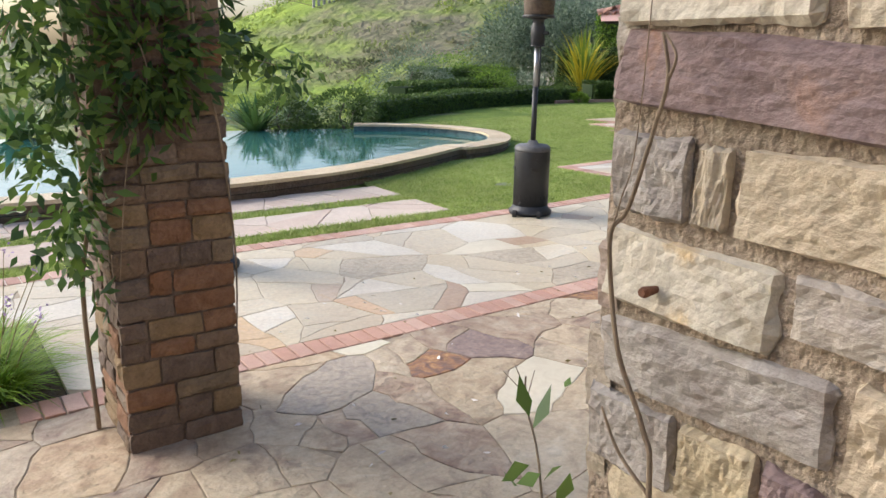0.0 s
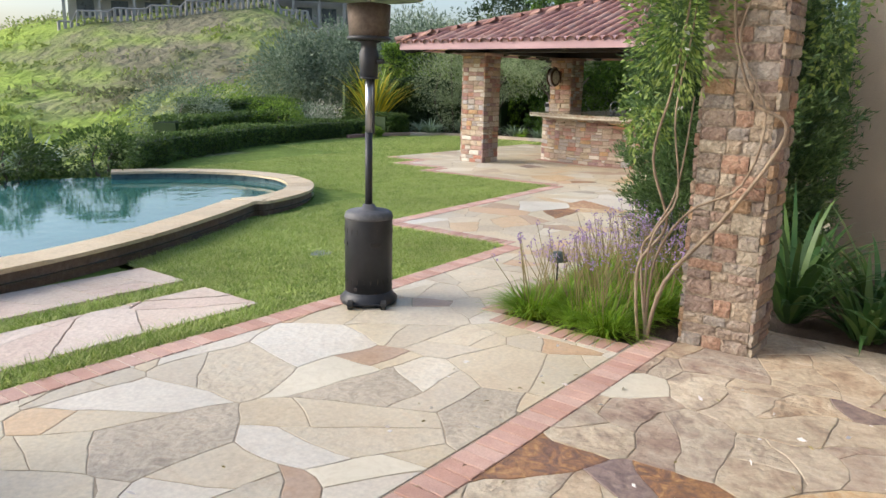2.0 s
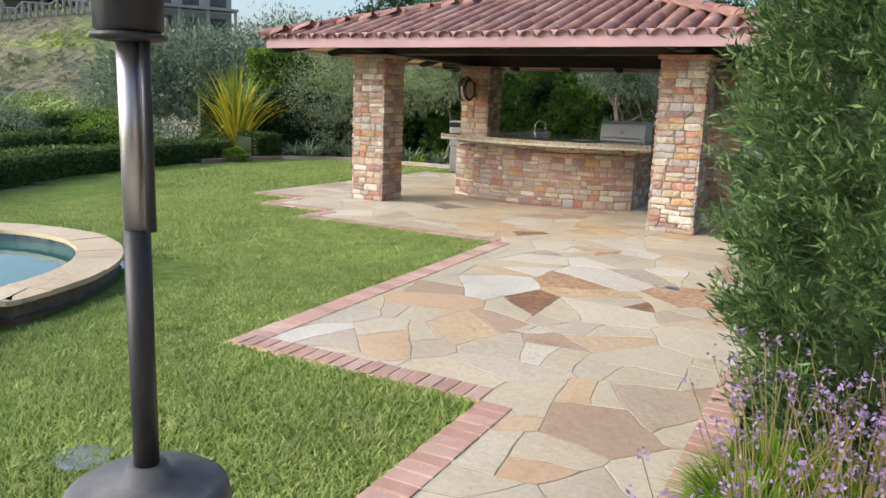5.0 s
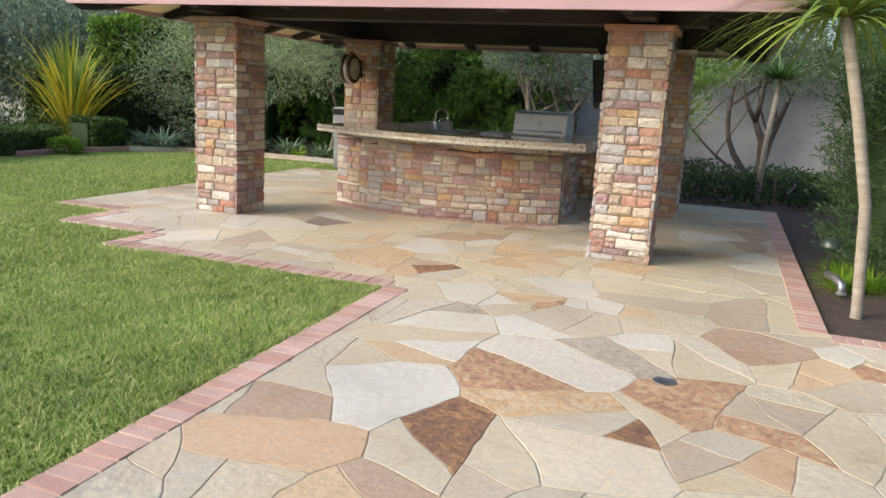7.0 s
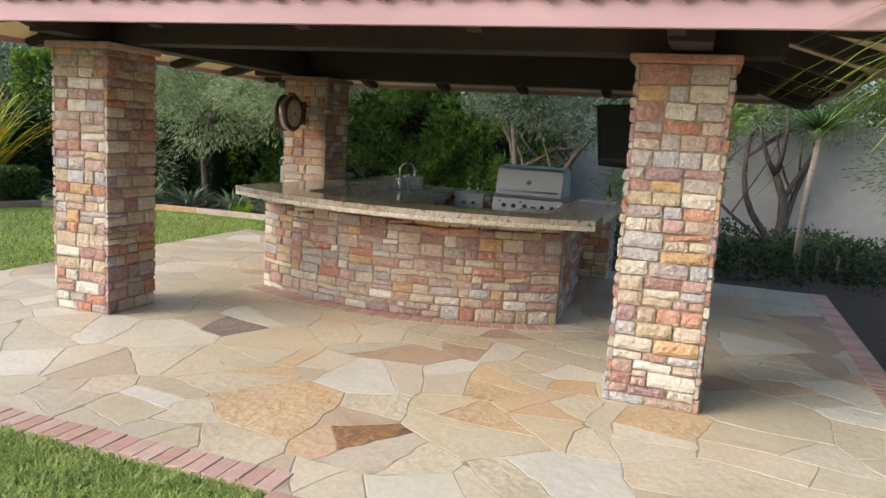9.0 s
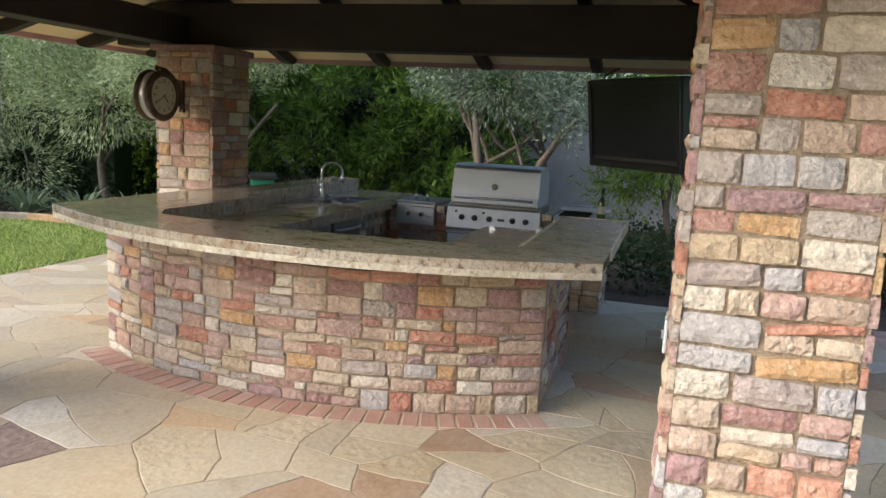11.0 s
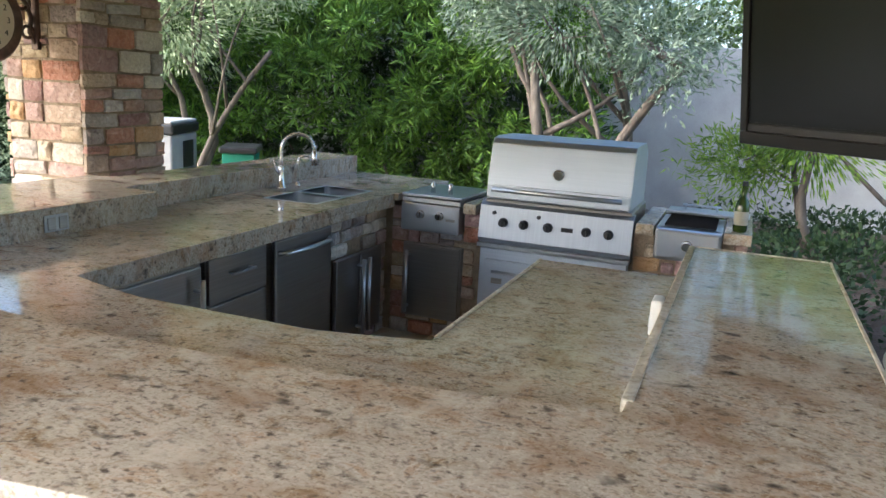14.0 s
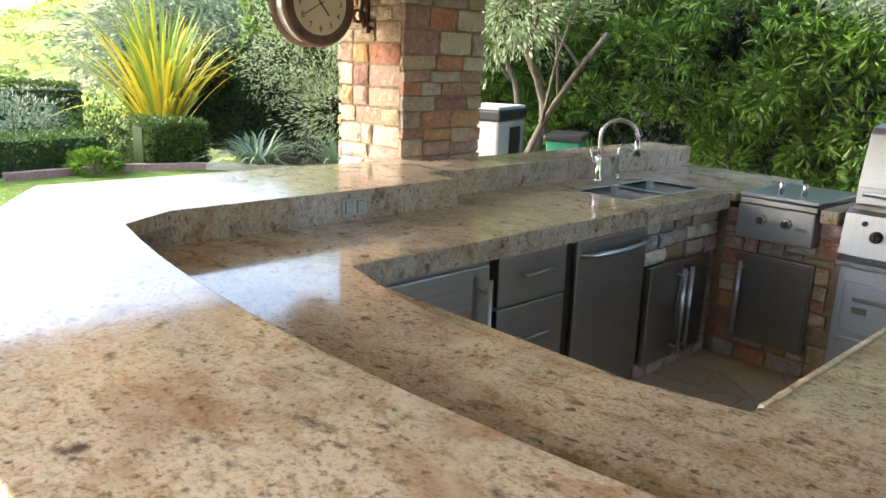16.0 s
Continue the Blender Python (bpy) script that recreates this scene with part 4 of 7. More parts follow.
lay_stones(kitchen, lambda s, z: bar_place(s, z, FRONT), FRONT, 0.0, 0.97, 31, course=(0.045, 0.14), run=(0.09, 0.29))
lay_stones(kitchen, lambda s, z: pose(16.36 + s, 7.52, z), 1.28, 0.0, 0.97, 32)
lay_stones(kitchen, lambda s, z: pose(17.62, 7.48 + s, z, 0, 0, 90), 0.64, 0.0, 0.85, 33)
lay_stones(kitchen, lambda s, z: pose(17.6 - s, 8.1, z, 0, 0, 180), 0.95, 0.0, 0.85, 34)
lay_stones(kitchen, lambda s, z: pose(19.9 - s, 10.57, z, 0, 0, 180), 3.5, 0.0, 0.97, 35)


def cab_clear(s, z):
    x = 16.6 + s
    return (16.6 < x < 17.74 and z < 0.86) or (17.8 < x < 18.35 and z < 0.86) or (18.41 < x < 19.0 and 0.08 < z < 0.64)


lay_stones(kitchen, lambda s, z: pose(16.6 + s, 9.62, z), 2.56, 0.0, 0.86, 36, run=(0.08, 0.2), clear=cab_clear)


def run_clear(s, z):
    y = 9.56 - s
    return (9.05 < y < 9.45 and 0.14 < z < 0.63) or (9.06 < y < 9.46 and z > 0.72) or (7.98 < y < 8.95) or (7.52 < y < 7.88 and z > 0.74)


lay_stones(kitchen, lambda s, z: pose(19.19, 9.56 - s, z, 0, 0, -90), 2.18, 0.0, 0.86, 37, run=(0.08, 0.18), clear=run_clear)
lay_stones(kitchen, lambda s, z: pose(19.19 + s, 7.42, z), 0.66, 0.0, 0.86, 38)

# raised bar top
bar_arc = []
for i in range(25):
    y = 7.12 + (10.78 - 7.12) * i / 24
    bar_arc.append((15.4 + (y - 8.75) ** 2 / 6.6, y))
inner = []
for i in range(13):
    y = 7.61 + (10.15 - 7.61) * i / 12
    inner.append((15.95 + 0.14 * ((y - 8.85) / 1.25) ** 2, y))
outline = bar_arc + [(17.8, 10.72), (17.82, 10.6), (19.98, 10.6), (19.98, 10.27), (17.58, 10.27), (17.58, 10.06), (16.25, 10.06)] + inner[::-1][1:] + [(17.81, 7.61), (17.81, 7.12)]
bar = thing("bar_top", "raised curved granite bar top, polished with a rough chiselled edge", "worktop")
part("slab", slab(outline, 1.016, 1.066, 0.004), M["granite"], bar)
part("edge", slab([(x + 0.004, y) for x, y in bar_arc] + [(16.15, 10.72), (16.02, 10.4), (15.73, 9.6), (15.65, 8.7), (15.72, 7.9), (15.98, 7.14)], 0.98, 1.0155), M["granite_edge"], bar, "pale rock-faced edge")
part("edge", slab(inner + [(16.25, 10.06), (17.58, 10.06), (17.58, 10.27), (19.98, 10.27), (19.98, 10.5), (16.1, 10.5), (15.9, 9.5), (15.85, 8.5), (16.0, 7.6)], 0.93, 1.0152), M["granite"], bar, "granite upstand")
part("edge", box(16.14, 17.81, 7.2, 7.606, 0.93, 1.0152), M["granite"], bar)
part("edge", box(16.14, 17.81, 7.596, 7.62, 0.95, 1.07, 0.003), M["granite_edge"], bar, "pale rough edge strip")

part("edge", box(16.3, 17.815, 7.113, 7.124, 1.0, 1.07, 0.003), M["granite_edge"], bar, "pale rough edge strip")
part("edge", box(17.806, 17.818, 7.125, 7.594, 1.0, 1.07, 0.003), M["granite_edge"], bar, "pale rough edge strip")

# lower worktop
low = thing("worktop", "polished tan granite worktop round the sink", "worktop")
front_in = [(16.59 - 0.11 * math.sin(math.pi * i / 10), 9.5 - 1.3 * i / 10) for i in range(11)]
low_outline = [(x + 0.003, y) for x, y in inner] + [(16.3, 10.25), (18.38, 10.25), (18.38, 9.51)] + front_in + [(17.77, 8.2), (17.77, 7.628), (16.16, 7.628)]
part("slab", slab(low_outline, 0.9, 0.945, 0.005), M["granite"], low)
part("slab", box(18.383, 19.08, 9.51, 9.66, 0.9, 0.945, 0.004), M["granite"], low)
part("slab", box(18.383, 19.08, 10.02, 10.25, 0.9, 0.945, 0.004), M["granite"], low)
part("slab", box(19.083, 19.95, 9.48, 10.25, 0.9, 0.945, 0.004), M["granite"], low)
part("slab", box(19.1, 19.85, 8.96, 9.045, 0.86, 0.925, 0.006), M["granite"], low)
part("slab", box(19.1, 19.85, 7.89, 7.99, 0.86, 0.925, 0.006), M["granite"], low)
part("slab", box(19.1, 19.85, 7.37, 7.515, 0.86, 0.925, 0.006), M["granite"], low)
part("edge", slab([(x, y) for x, y in front_in] + [(16.62, 8.21), (16.62, 9.49)], 0.86, 0.899), M["granite"], low)
part("edge", box(16.6, 19.1, 9.513, 9.56, 0.855, 0.899, 0.004), M["granite"], low)
part("edge", box(16.62, 17.768, 8.188, 8.203, 0.855, 0.949, 0.003), M["granite_edge"], low, "pale rough edge strip")

# pool
def pool_outline():
    """Outer edge of the raised pool wall, near side from left to right and round the spa end."""
    pts = [(-6.0, 8.6), (-2.0, 8.3), (1.0, 8.15), (2.9, 8.1), (4.2, 8.25), (5.4, 8.6), (6.6, 9.15), (7.25, 9.5), (7.45, 9.6), (7.62, 9.52), (8.4, 9.75), (9.1, 10.3), (9.55, 11.1), (9.6, 12.0), (9.3, 12.8), (8.7, 13.5), (7.9, 14.0)]
    out = []
    for i in range(len(pts) - 1):
        p0, p1, p2, p3 = (Vector((*pts[max(0, min(len(pts) - 1, i + k))], 0)) for k in (-1, 0, 1, 2))
        for s in range(5):
            t = s / 5
            q = 0.5 * ((2 * p1) + (p2 - p0) * t + (2 * p0 - 5 * p1 + 4 * p2 - p3) * t * t + (3 * p1 - p0 - 3 * p2 + p3) * t ** 3)
            out.append((q.x, q.y))
    out.append(pts[-1])
    return out


po = pool_outline()
pool = thing("swimming_pool", "raised teal swimming pool with pale flagstone coping", "pool", kind="structure")


def ribbon(line, off0, off1, z0, z1, name, material, label=""):
    bm = bmesh.new()
    rows = []
    for i, (x, y) in enumerate(line):
        xa, ya = line[max(0, i - 1)]
        xb, yb = line[min(len(line) - 1, i + 1)]
        d = Vector((xb - xa, yb - ya, 0)).normalized()
        nrm = Vector((-d.y, d.x, 0))
        p = Vector((x, y, 0))
        rows.append([bm.verts.new((*(p + nrm * o).xy, z)) for o, z in ((off0, z0), (off0, z1), (off1, z1), (off1, z0))])
    for a, b in zip(rows, rows[1:]):
        for k in range(4):
            bm.faces.new((a[k], a[(k + 1) % 4], b[(k + 1) % 4], b[k]))
    bm.faces.new(rows[0])
    bm.faces.new(rows[-1][::-1])
    return part(name, bm, material, pool, label)


ribbon(po, 0.04, 0.3, -0.3, 0.055, "wall", M["dark_shaded_stone"], "low dark stone-faced pool wall")
ribbon(po, 0.3, 0.34, -0.6, 0.05, "waterline_tile", M["pool_tile"], "dark blue waterline tile")
rng = random.Random(9)
i = 0
while i < len(po) - 1:
    k = min(len(po) - 1, i + rng.choice((2, 3)))
    ribbon(po[i:k + 1], 0.0, 0.4, 0.06, 0.1 + rng.uniform(-0.004, 0.004), "coping_stone", M["coping"])
    i = k
water = [(x, y) for x, y in po] + [(6.5, 14.6), (2.0, 15.2), (-6.0, 15.2)]
tagged(part("water", mesh_of("water", [(x, y, -0.03) for x, y in water], [tuple(range(len(water)))]), M["water"], pool), "still teal pool water")


# ---- kitchen fittings ----
def handle_bar(parent, a, b, out, r=0.009, name="handle", material=None):
    """A bar handle from a to b, held off the face by two posts along out."""
    a, b, out = Vector(a), Vector(b), Vector(out)
    d = (b - a) * 0.08
    bm = tube([a + out, b + out], r, 10)
    tube([a + d, a + d + out], r * 0.8, 8, bm)
    tube([b - d, b - d + out], r * 0.8, 8, bm)
    return part(name, bm, material or M["steel"], parent, smooth=True)


def steel_door(name, label, x0, x1, z0, z1, hx, y=9.56):
    root = thing(name, label, "cabinet door", (x0, y, z0))
    w, h = x1 - x0, z1 - z0
    part("frame", box(0, w, 0.0, 0.02, 0, h, 0.003), M["dark_shaded_steel"], root)
    part("panel", box(0.015, w - 0.015, -0.02, -0.001, 0.015, h - 0.015, 0.005), M["dark_shaded_steel"], root)
    for k in hx:
        handle_bar(root, (k, -0.02, 0.06), (k, -0.02, h - 0.06), (0, -0.045, 0), 0.011)
    return root


steel_door("fridge_door", "stainless undercounter fridge door with a tall bar handle", 16.62, 17.28, 0.1, 0.845, [0.6])
drw = thing("drawer_unit", "stainless drawer stack with three bar handles", "drawers", (17.31, 9.56, 0.1))
part("body", box(0, 0.43, 0.0, 0.05, 0, 0.745), M["dark_shaded_steel"], drw)
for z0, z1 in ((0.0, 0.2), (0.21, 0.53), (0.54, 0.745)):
    d = part("drawer", box(0.004, 0.426, -0.02, -0.001, z0, z1, 0.004), M["dark_shaded_steel"], drw)
    handle_bar(d, (0.13, -0.02, (z0 + z1) / 2 + 0.02), (0.3, -0.02, (z0 + z1) / 2 + 0.02), (0, -0.03, 0), 0.007)
dish = thing("dishwasher", "stainless dishwasher with a curved full-width handle", "dishwasher", (17.8, 9.56, 0.08))
part("body", box(0, 0.55, 0.0, 0.05, 0.0, 0.78), M["dark_shaded_steel"], dish)
part("door", box(0.004, 0.546, -0.025, -0.001, 0.05, 0.765, 0.008), M["dark_shaded_steel"], dish)
part("handle", tube([(0.03, -0.02, 0.7), (0.08, -0.06, 0.7), (0.275, -0.07, 0.695), (0.47, -0.06, 0.7), (0.52, -0.02, 0.7)], 0.013, 10), M["steel"], dish, smooth=True)
dbl = thing("double_door", "pair of stainless access doors under the sink", "cabinet door", (18.42, 9.56, 0.1))
for x0, x1, hx in ((0.0, 0.28, 0.25), (0.29, 0.57, 0.32)):
    d = part("door", box(x0, x1, -0.02, 0.01, 0.0, 0.52, 0.005), M["dark_shaded_steel"], dbl)
    handle_bar(d, (hx, -0.02, 0.03), (hx, -0.02, 0.49), (0, -0.045, 0), 0.012)

# double bowl sink and taps
snk = thing("kitchen_sink", "double-bowl stainless undermount sink in the granite", "sink", (18.38, 9.66, 0.944))
for x0, x1 in ((0.02, 0.33), (0.37, 0.68)):
    bm = bmesh.new()
    r = bmesh.ops.create_cube(bm, size=1)
    bmesh.ops.transform(bm, matrix=Matrix.Translation(((x0 + x1) / 2, 0.18, -0.085)) @ Matrix.Diagonal((x1 - x0, 0.32, 0.17, 1)), verts=r["verts"])
    topf = max((f for f in {f for v in r["verts"] for f in v.link_faces}), key=lambda f: f.calc_center_median().z)
    bmesh.ops.delete(bm, geom=[topf], context="FACES_ONLY")
    es = [e for e in {e for v in r["verts"] if v.is_valid for e in v.link_edges} if len(e.link_faces) == 2]
    bmesh.ops.bevel(bm, geom=es, offset=0.035, segments=4, affect="EDGES", profile=0.5)
    part("bowl", bm, M["steel"], snk, smooth=True)
bm = bmesh.new()
for x0, x1, y0, y1 in ((0.0, 0.7, 0.0, 0.02), (0.0, 0.7, 0.34, 0.36), (0.0, 0.02, 0.02, 0.34), (0.68, 0.7, 0.02, 0.34), (0.33, 0.37, 0.02, 0.34)):
    box(x0, x1, y0, y1, -0.012, 0.001, 0, bm)
part("rim", bm, M["steel"], snk)
for x in (0.175, 0.525):
    part("drain", lathe([(0.045, -0.168), (0.045, -0.164), (0.02, -0.167)], 20, cx=x, cy=0.18), M["chrome"], snk, smooth=True)
fau = thing("kitchen_tap", "tall gooseneck brushed-nickel kitchen tap with pull-down spray", "tap", (18.72, 10.12, 0.945))
part("body", lathe([(0.03, 0), (0.03, 0.02), (0.022, 0.03), (0.018, 0.12), (0.02, 0.14), (0.014, 0.15)], 20), M["chrome"], fau, smooth=True)
neck = [(0, 0, 0.14), (0, 0, 0.19), (0, 0, 0.25)] + [(0.055 * (1 - math.cos(a)), -0.085 * (1 - math.cos(a)), 0.25 + 0.1 * math.sin(a)) for a in [math.pi * k / 12 for k in range(1, 13)]]
part("neck", tube(neck, 0.012, 12), M["chrome"], fau, smooth=True)
part("spray_head", tube([(0.11, -0.17, 0.255), (0.11, -0.171, 0.21), (0.11, -0.172, 0.16)], [0.013, 0.016, 0.024], 14), M["chrome"], fau, smooth=True)
part("lever", tube([(0.0, 0.0, 0.1), (-0.03, 0.02, 0.12), (-0.035, 0.03, 0.19)], [0.009, 0.007, 0.006], 8), M["chrome"], fau, smooth=True)
fl = thing("filter_tap", "slim arched drinking-water tap beside the main tap", "tap", (18.92, 10.13, 0.945))
part("spout", tube([(0, 0, 0), (0, 0, 0.16)] + [(0.025 * (1 - math.cos(a)), -0.037 * (1 - math.cos(a)), 0.16 + 0.04 * math.sin(a)) for a in [math.pi * k / 8 for k in range(1, 9)]], 0.007, 10), M["chrome"], fl, smooth=True)
part("base", lathe([(0.02, 0), (0.02, 0.01), (0.01, 0.03)], 16), M["chrome"], fl, smooth=True)
part("lever", tube([(0, 0, 0.04), (0.0, -0.05, 0.05)], 0.005, 8), M["chrome"], fl, smooth=True)
psock = thing("switch_plate", "grey weatherproof switch plate on the pillar", "switch", (14.72, 6.792, 1.02))
part("plate", box(-0.04, 0.04, 0.0, 0.012, -0.06, 0.06, 0.004), mat("grey_plate", [(0.5, 0.52, 0.54), (0.58, 0.6, 0.62)], 9, 0.4, bump=0.0), psock)
part("lever", box(-0.008, 0.008, 0.0125, 0.02, -0.016, 0.016, 0.002), M["bare_steel"], psock)
wsock = thing("power_outlet", "white plastic outlet plate on the pale stone strip", "outlet", (16.9, 7.622, 1.01))
white_plate = mat("white_outlet_plastic", [(0.66, 0.66, 0.64), (0.74, 0.74, 0.72)], 9, 0.4, bump=0.0)
part("plate", box(-0.04, 0.04, 0.0, 0.03, -0.035, 0.068, 0.006), white_plate, wsock)
for k in (-0.016, 0.016):
    part("socket", box(k - 0.01, k + 0.01, 0.0305, 0.033, -0.014, 0.014, 0.002), M["bare_steel"], wsock)
sock = thing("power_outlet", "steel weatherproof double outlet on the granite upstand", "outlet", (17.0, 10.058, 1.0))
part("plate", box(-0.06, 0.06, -0.006, 0, -0.035, 0.035, 0.004), M["bare_steel"], sock)
for k in (-0.028, 0.028):
    part("flap", box(k - 0.02, k + 0.02, -0.012, -0.006, -0.026, 0.026, 0.004), M["dark_shaded_steel"], sock)


# ---- grill run, faces towards -x ----
def knob(parent, y, z, r=0.026, material=None, x=0.0):
    bm = tube([(x, y, z), (x - 0.012, y, z), (x - 0.014, y, z), (x - 0.04, y, z)], [r * 1.1, r * 1.1, r, r * 0.85], 18)
    box(x - 0.05, x - 0.038, y - 0.006, y + 0.006, z - r * 0.8, z + r * 0.8, 0.002, bm)
    return part("knob", bm, material or M["black"], parent, smooth=False)


grill = thing("gas_grill", "built-in stainless gas grill with hood and five black knobs", "grill", (19.1, 8.47, 0.0))
part("firebox", box(0.05, 0.66, -0.45, 0.45, 0.66, 0.97, 0.01), M["dark_shaded_steel"], grill)
bm = bmesh.new()
prof = [(0.02, 0.7), (-0.005, 0.73), (0.02, 0.93), (0.06, 0.955), (0.1, 0.955), (0.1, 0.7)]
va = [bm.verts.new((x, -0.465, z)) for x, z in prof]
vb = [bm.verts.new((x, 0.465, z)) for x, z in prof]
bm.faces.new(va)
bm.faces.new(vb[::-1])
for i in range(len(prof)):
    j = (i + 1) % len(prof)
    bm.faces.new((va[i], vb[i], vb[j], va[j]))
panel = part("control_panel", bm, M["panel_steel"], grill)
for y in (0.31, 0.18, 0.03, -0.2, -0.33):
    knob(panel, y, 0.835, x=0.008)
part("display", box(0.0, 0.012, -0.12, -0.05, 0.82, 0.845, 0.002), M["black"], panel)
for y in (0.37, 0.09):
    part("igniter", tube([(0.012, y, 0.89), (-0.002, y, 0.89)], 0.012, 12), M["black"], panel)
part("drip_ledge", box(-0.02, 0.1, -0.465, 0.465, 0.675, 0.698, 0.004), M["steel"], grill)
hood = bmesh.new()
prof = [(0.03, 0.972), (0.03, 1.06), (0.035, 1.08), (0.085, 1.31), (0.11, 1.34), (0.2, 1.35), (0.5, 1.35), (0.62, 1.28), (0.64, 0.972)]
va = [hood.verts.new((x, -0.435, z)) for x, z in prof]
vb = [hood.verts.new((x, 0.435, z)) for x, z in prof]
hood.faces.new(va)
hood.faces.new(vb[::-1])
for i in range(len(prof)):
    j = (i + 1) % len(prof)
    hood.faces.new((va[i], vb[i], vb[j], va[j]))
bmesh.ops.bevel(hood, geom=hood.edges[:], offset=0.006, segments=2, affect="EDGES", profile=0.5)
hd = part("hood", hood, M["sky_tinted_steel"], grill)
handle_bar(hd, (0.03, -0.39, 1.035), (0.03, 0.39, 1.035), (-0.05, 0, 0), 0.013)
part("hood_lip", box(0.014, 0.029, -0.43, 0.43, 0.98, 1.062, 0.004), M["sky_tinted_steel"], hd)
part("thermometer", tube([(0.05, 0, 1.15), (0.033, 0, 1.147), (0.03, 0, 1.147)], [0.033, 0.033, 0.026], 24), M["chrome"], hd)
low_d = part("lower_cabinet", box(0.01, 0.12, -0.45, 0.45, 0.05, 0.665, 0.005), M["sky_tinted_steel"], grill)
for y0, y1, z0, z1 in ((-0.02, 0.41, 0.35, 0.6), (-0.02, 0.41, 0.08, 0.32), (-0.41, -0.06, 0.08, 0.6)):
    d = part("drawer_front", box(-0.012, 0.011, y0, y1, z0, z1, 0.006), M["sky_tinted_steel"], grill)
    handle_bar(d, (-0.012, y0 + 0.06, z1 - 0.07), (-0.012, y1 - 0.06, z1 - 0.07), (-0.035, 0, 0), 0.01)
    part("badge", box(-0.015, -0.011, y1 - 0.12, y1 - 0.05, z1 - 0.15, z1 - 0.115, 0.001), M["dark_shaded_steel"], d)

side = thing("side_burner", "stainless double side burner with a folding lid", "burner", (19.1, 9.26, 0.0))
part("front", box(-0.015, 0.1, -0.2, 0.2, 0.72, 0.9, 0.008), M["steel"], side)
part("lid", box(0.0, 0.55, -0.205, 0.205, 0.935, 0.955, 0.006), M["steel"], side)
part("body", box(0.0, 0.55, -0.2, 0.2, 0.902, 0.93, 0.004), M["steel"], side)
for y in (-0.07, 0.06):
    knob(side, y, 0.83, 0.024, M["chrome"], -0.015)
part("badge", box(-0.018, -0.014, -0.17, -0.11, 0.8, 0.815), M["dark_shaded_steel"], side)
for y in (-0.08, 0.04):
    part("shaker", lathe([(0.016, 0.956), (0.013, 1.0), (0.011, 1.02), (0.004, 1.025)], 14, cx=0.12, cy=y), M["chrome"], side, smooth=True)
dr = thing("access_door", "stainless access door with a bar handle", "cabinet door", (19.13, 9.25, 0.15))
part("panel", box(-0.02, 0.0, -0.195, 0.195, 0.0, 0.47, 0.005), M["dark_shaded_steel"], dr)
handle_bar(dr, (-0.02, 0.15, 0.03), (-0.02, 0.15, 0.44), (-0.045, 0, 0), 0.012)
part("frame", box(0.0, 0.03, -0.205, 0.205, -0.01, 0.48, 0.004), M["dark_shaded_steel"], dr)

sear = thing("sear_burner", "small stainless side burner with an open grate", "burner", (19.1, 7.7, 0.0))
part("front", box(-0.02, 0.08, -0.18, 0.18, 0.735, 0.915, 0.02), M["steel"], sear)
part("body", box(0.02, 0.55, -0.18, 0.18, 0.87, 0.915, 0.004), M["steel"], sear)
part("well", box(0.08, 0.5, -0.14, 0.14, 0.9155, 0.918), M["black"], sear)
for k in range(9):
    part("grate_bar", tube([(0.09 + k * 0.05, -0.14, 0.925), (0.09 + k * 0.05, 0.14, 0.925)], 0.006, 6), M["black"], sear)
part("lid", box(0.5, 0.52, -0.18, 0.18, 0.93, 0.95, 0.004), M["steel"], sear)
knob(sear, 0.0, 0.83, 0.028, M["chrome"], -0.02)
tray = thing("serving_tray", "thin metal grill lid with a wire handle lying flat", "tray", (19.4, 7.66, 0.951))
part("plate", box(0.1, 0.3, -0.27, 0.2, 0, 0.012, 0.003), M["steel"], tray)
handle_bar(tray, (0.2, -0.1, 0.012), (0.2, 0.12, 0.012), (0, 0, 0.03), 0.006)
bot = thing("oil_bottle", "green glass olive oil bottle with a label", "bottle", (19.2, 7.44, 0.925))
glass = mat("green_glass", [(0.03, 0.06, 0.01), (0.05, 0.09, 0.015)], 5, 0.1, bump=0)
part("glass", lathe([(0.036, 0), (0.038, 0.01), (0.038, 0.14), (0.03, 0.17), (0.014, 0.2), (0.013, 0.25), (0.016, 0.255)], 20), glass, bot, smooth=True)
part("cap", lathe([(0.016, 0.256), (0.016, 0.28)], 14), M["black"], bot)
part("label_paper", lathe([(0.0385, 0.04), (0.0388, 0.045), (0.0388, 0.11), (0.0385, 0.115)], 20), mat("label_paper", [(0.4, 0.38, 0.3), (0.5, 0.48, 0.4)], 20, 0.8), bot)

# ---- television, speaker, clock ----
tv = thing("television", "flat black television on a bracket, switched off", "television", (17.98, 7.105, 1.455), 225.3)
tv.matrix_basis = pose(17.98, 7.105, 1.455, 8, 0, 225.3)
part("casing", box(-0.505, 0.505, -0.03, 0.06, 0.0, 0.69, 0.014), M["black"], tv)
part("screen", box(-0.46, 0.46, -0.034, -0.03, 0.1, 0.645, 0.001), M["screen"], tv)
part("bezel", box(-0.462, 0.462, -0.04, -0.029, 0.062, 0.092, 0.004), mat("dark_grey_trim", [(0.05, 0.05, 0.055), (0.07, 0.07, 0.075)], 10, 0.45), tv, "dark grey speaker trim")
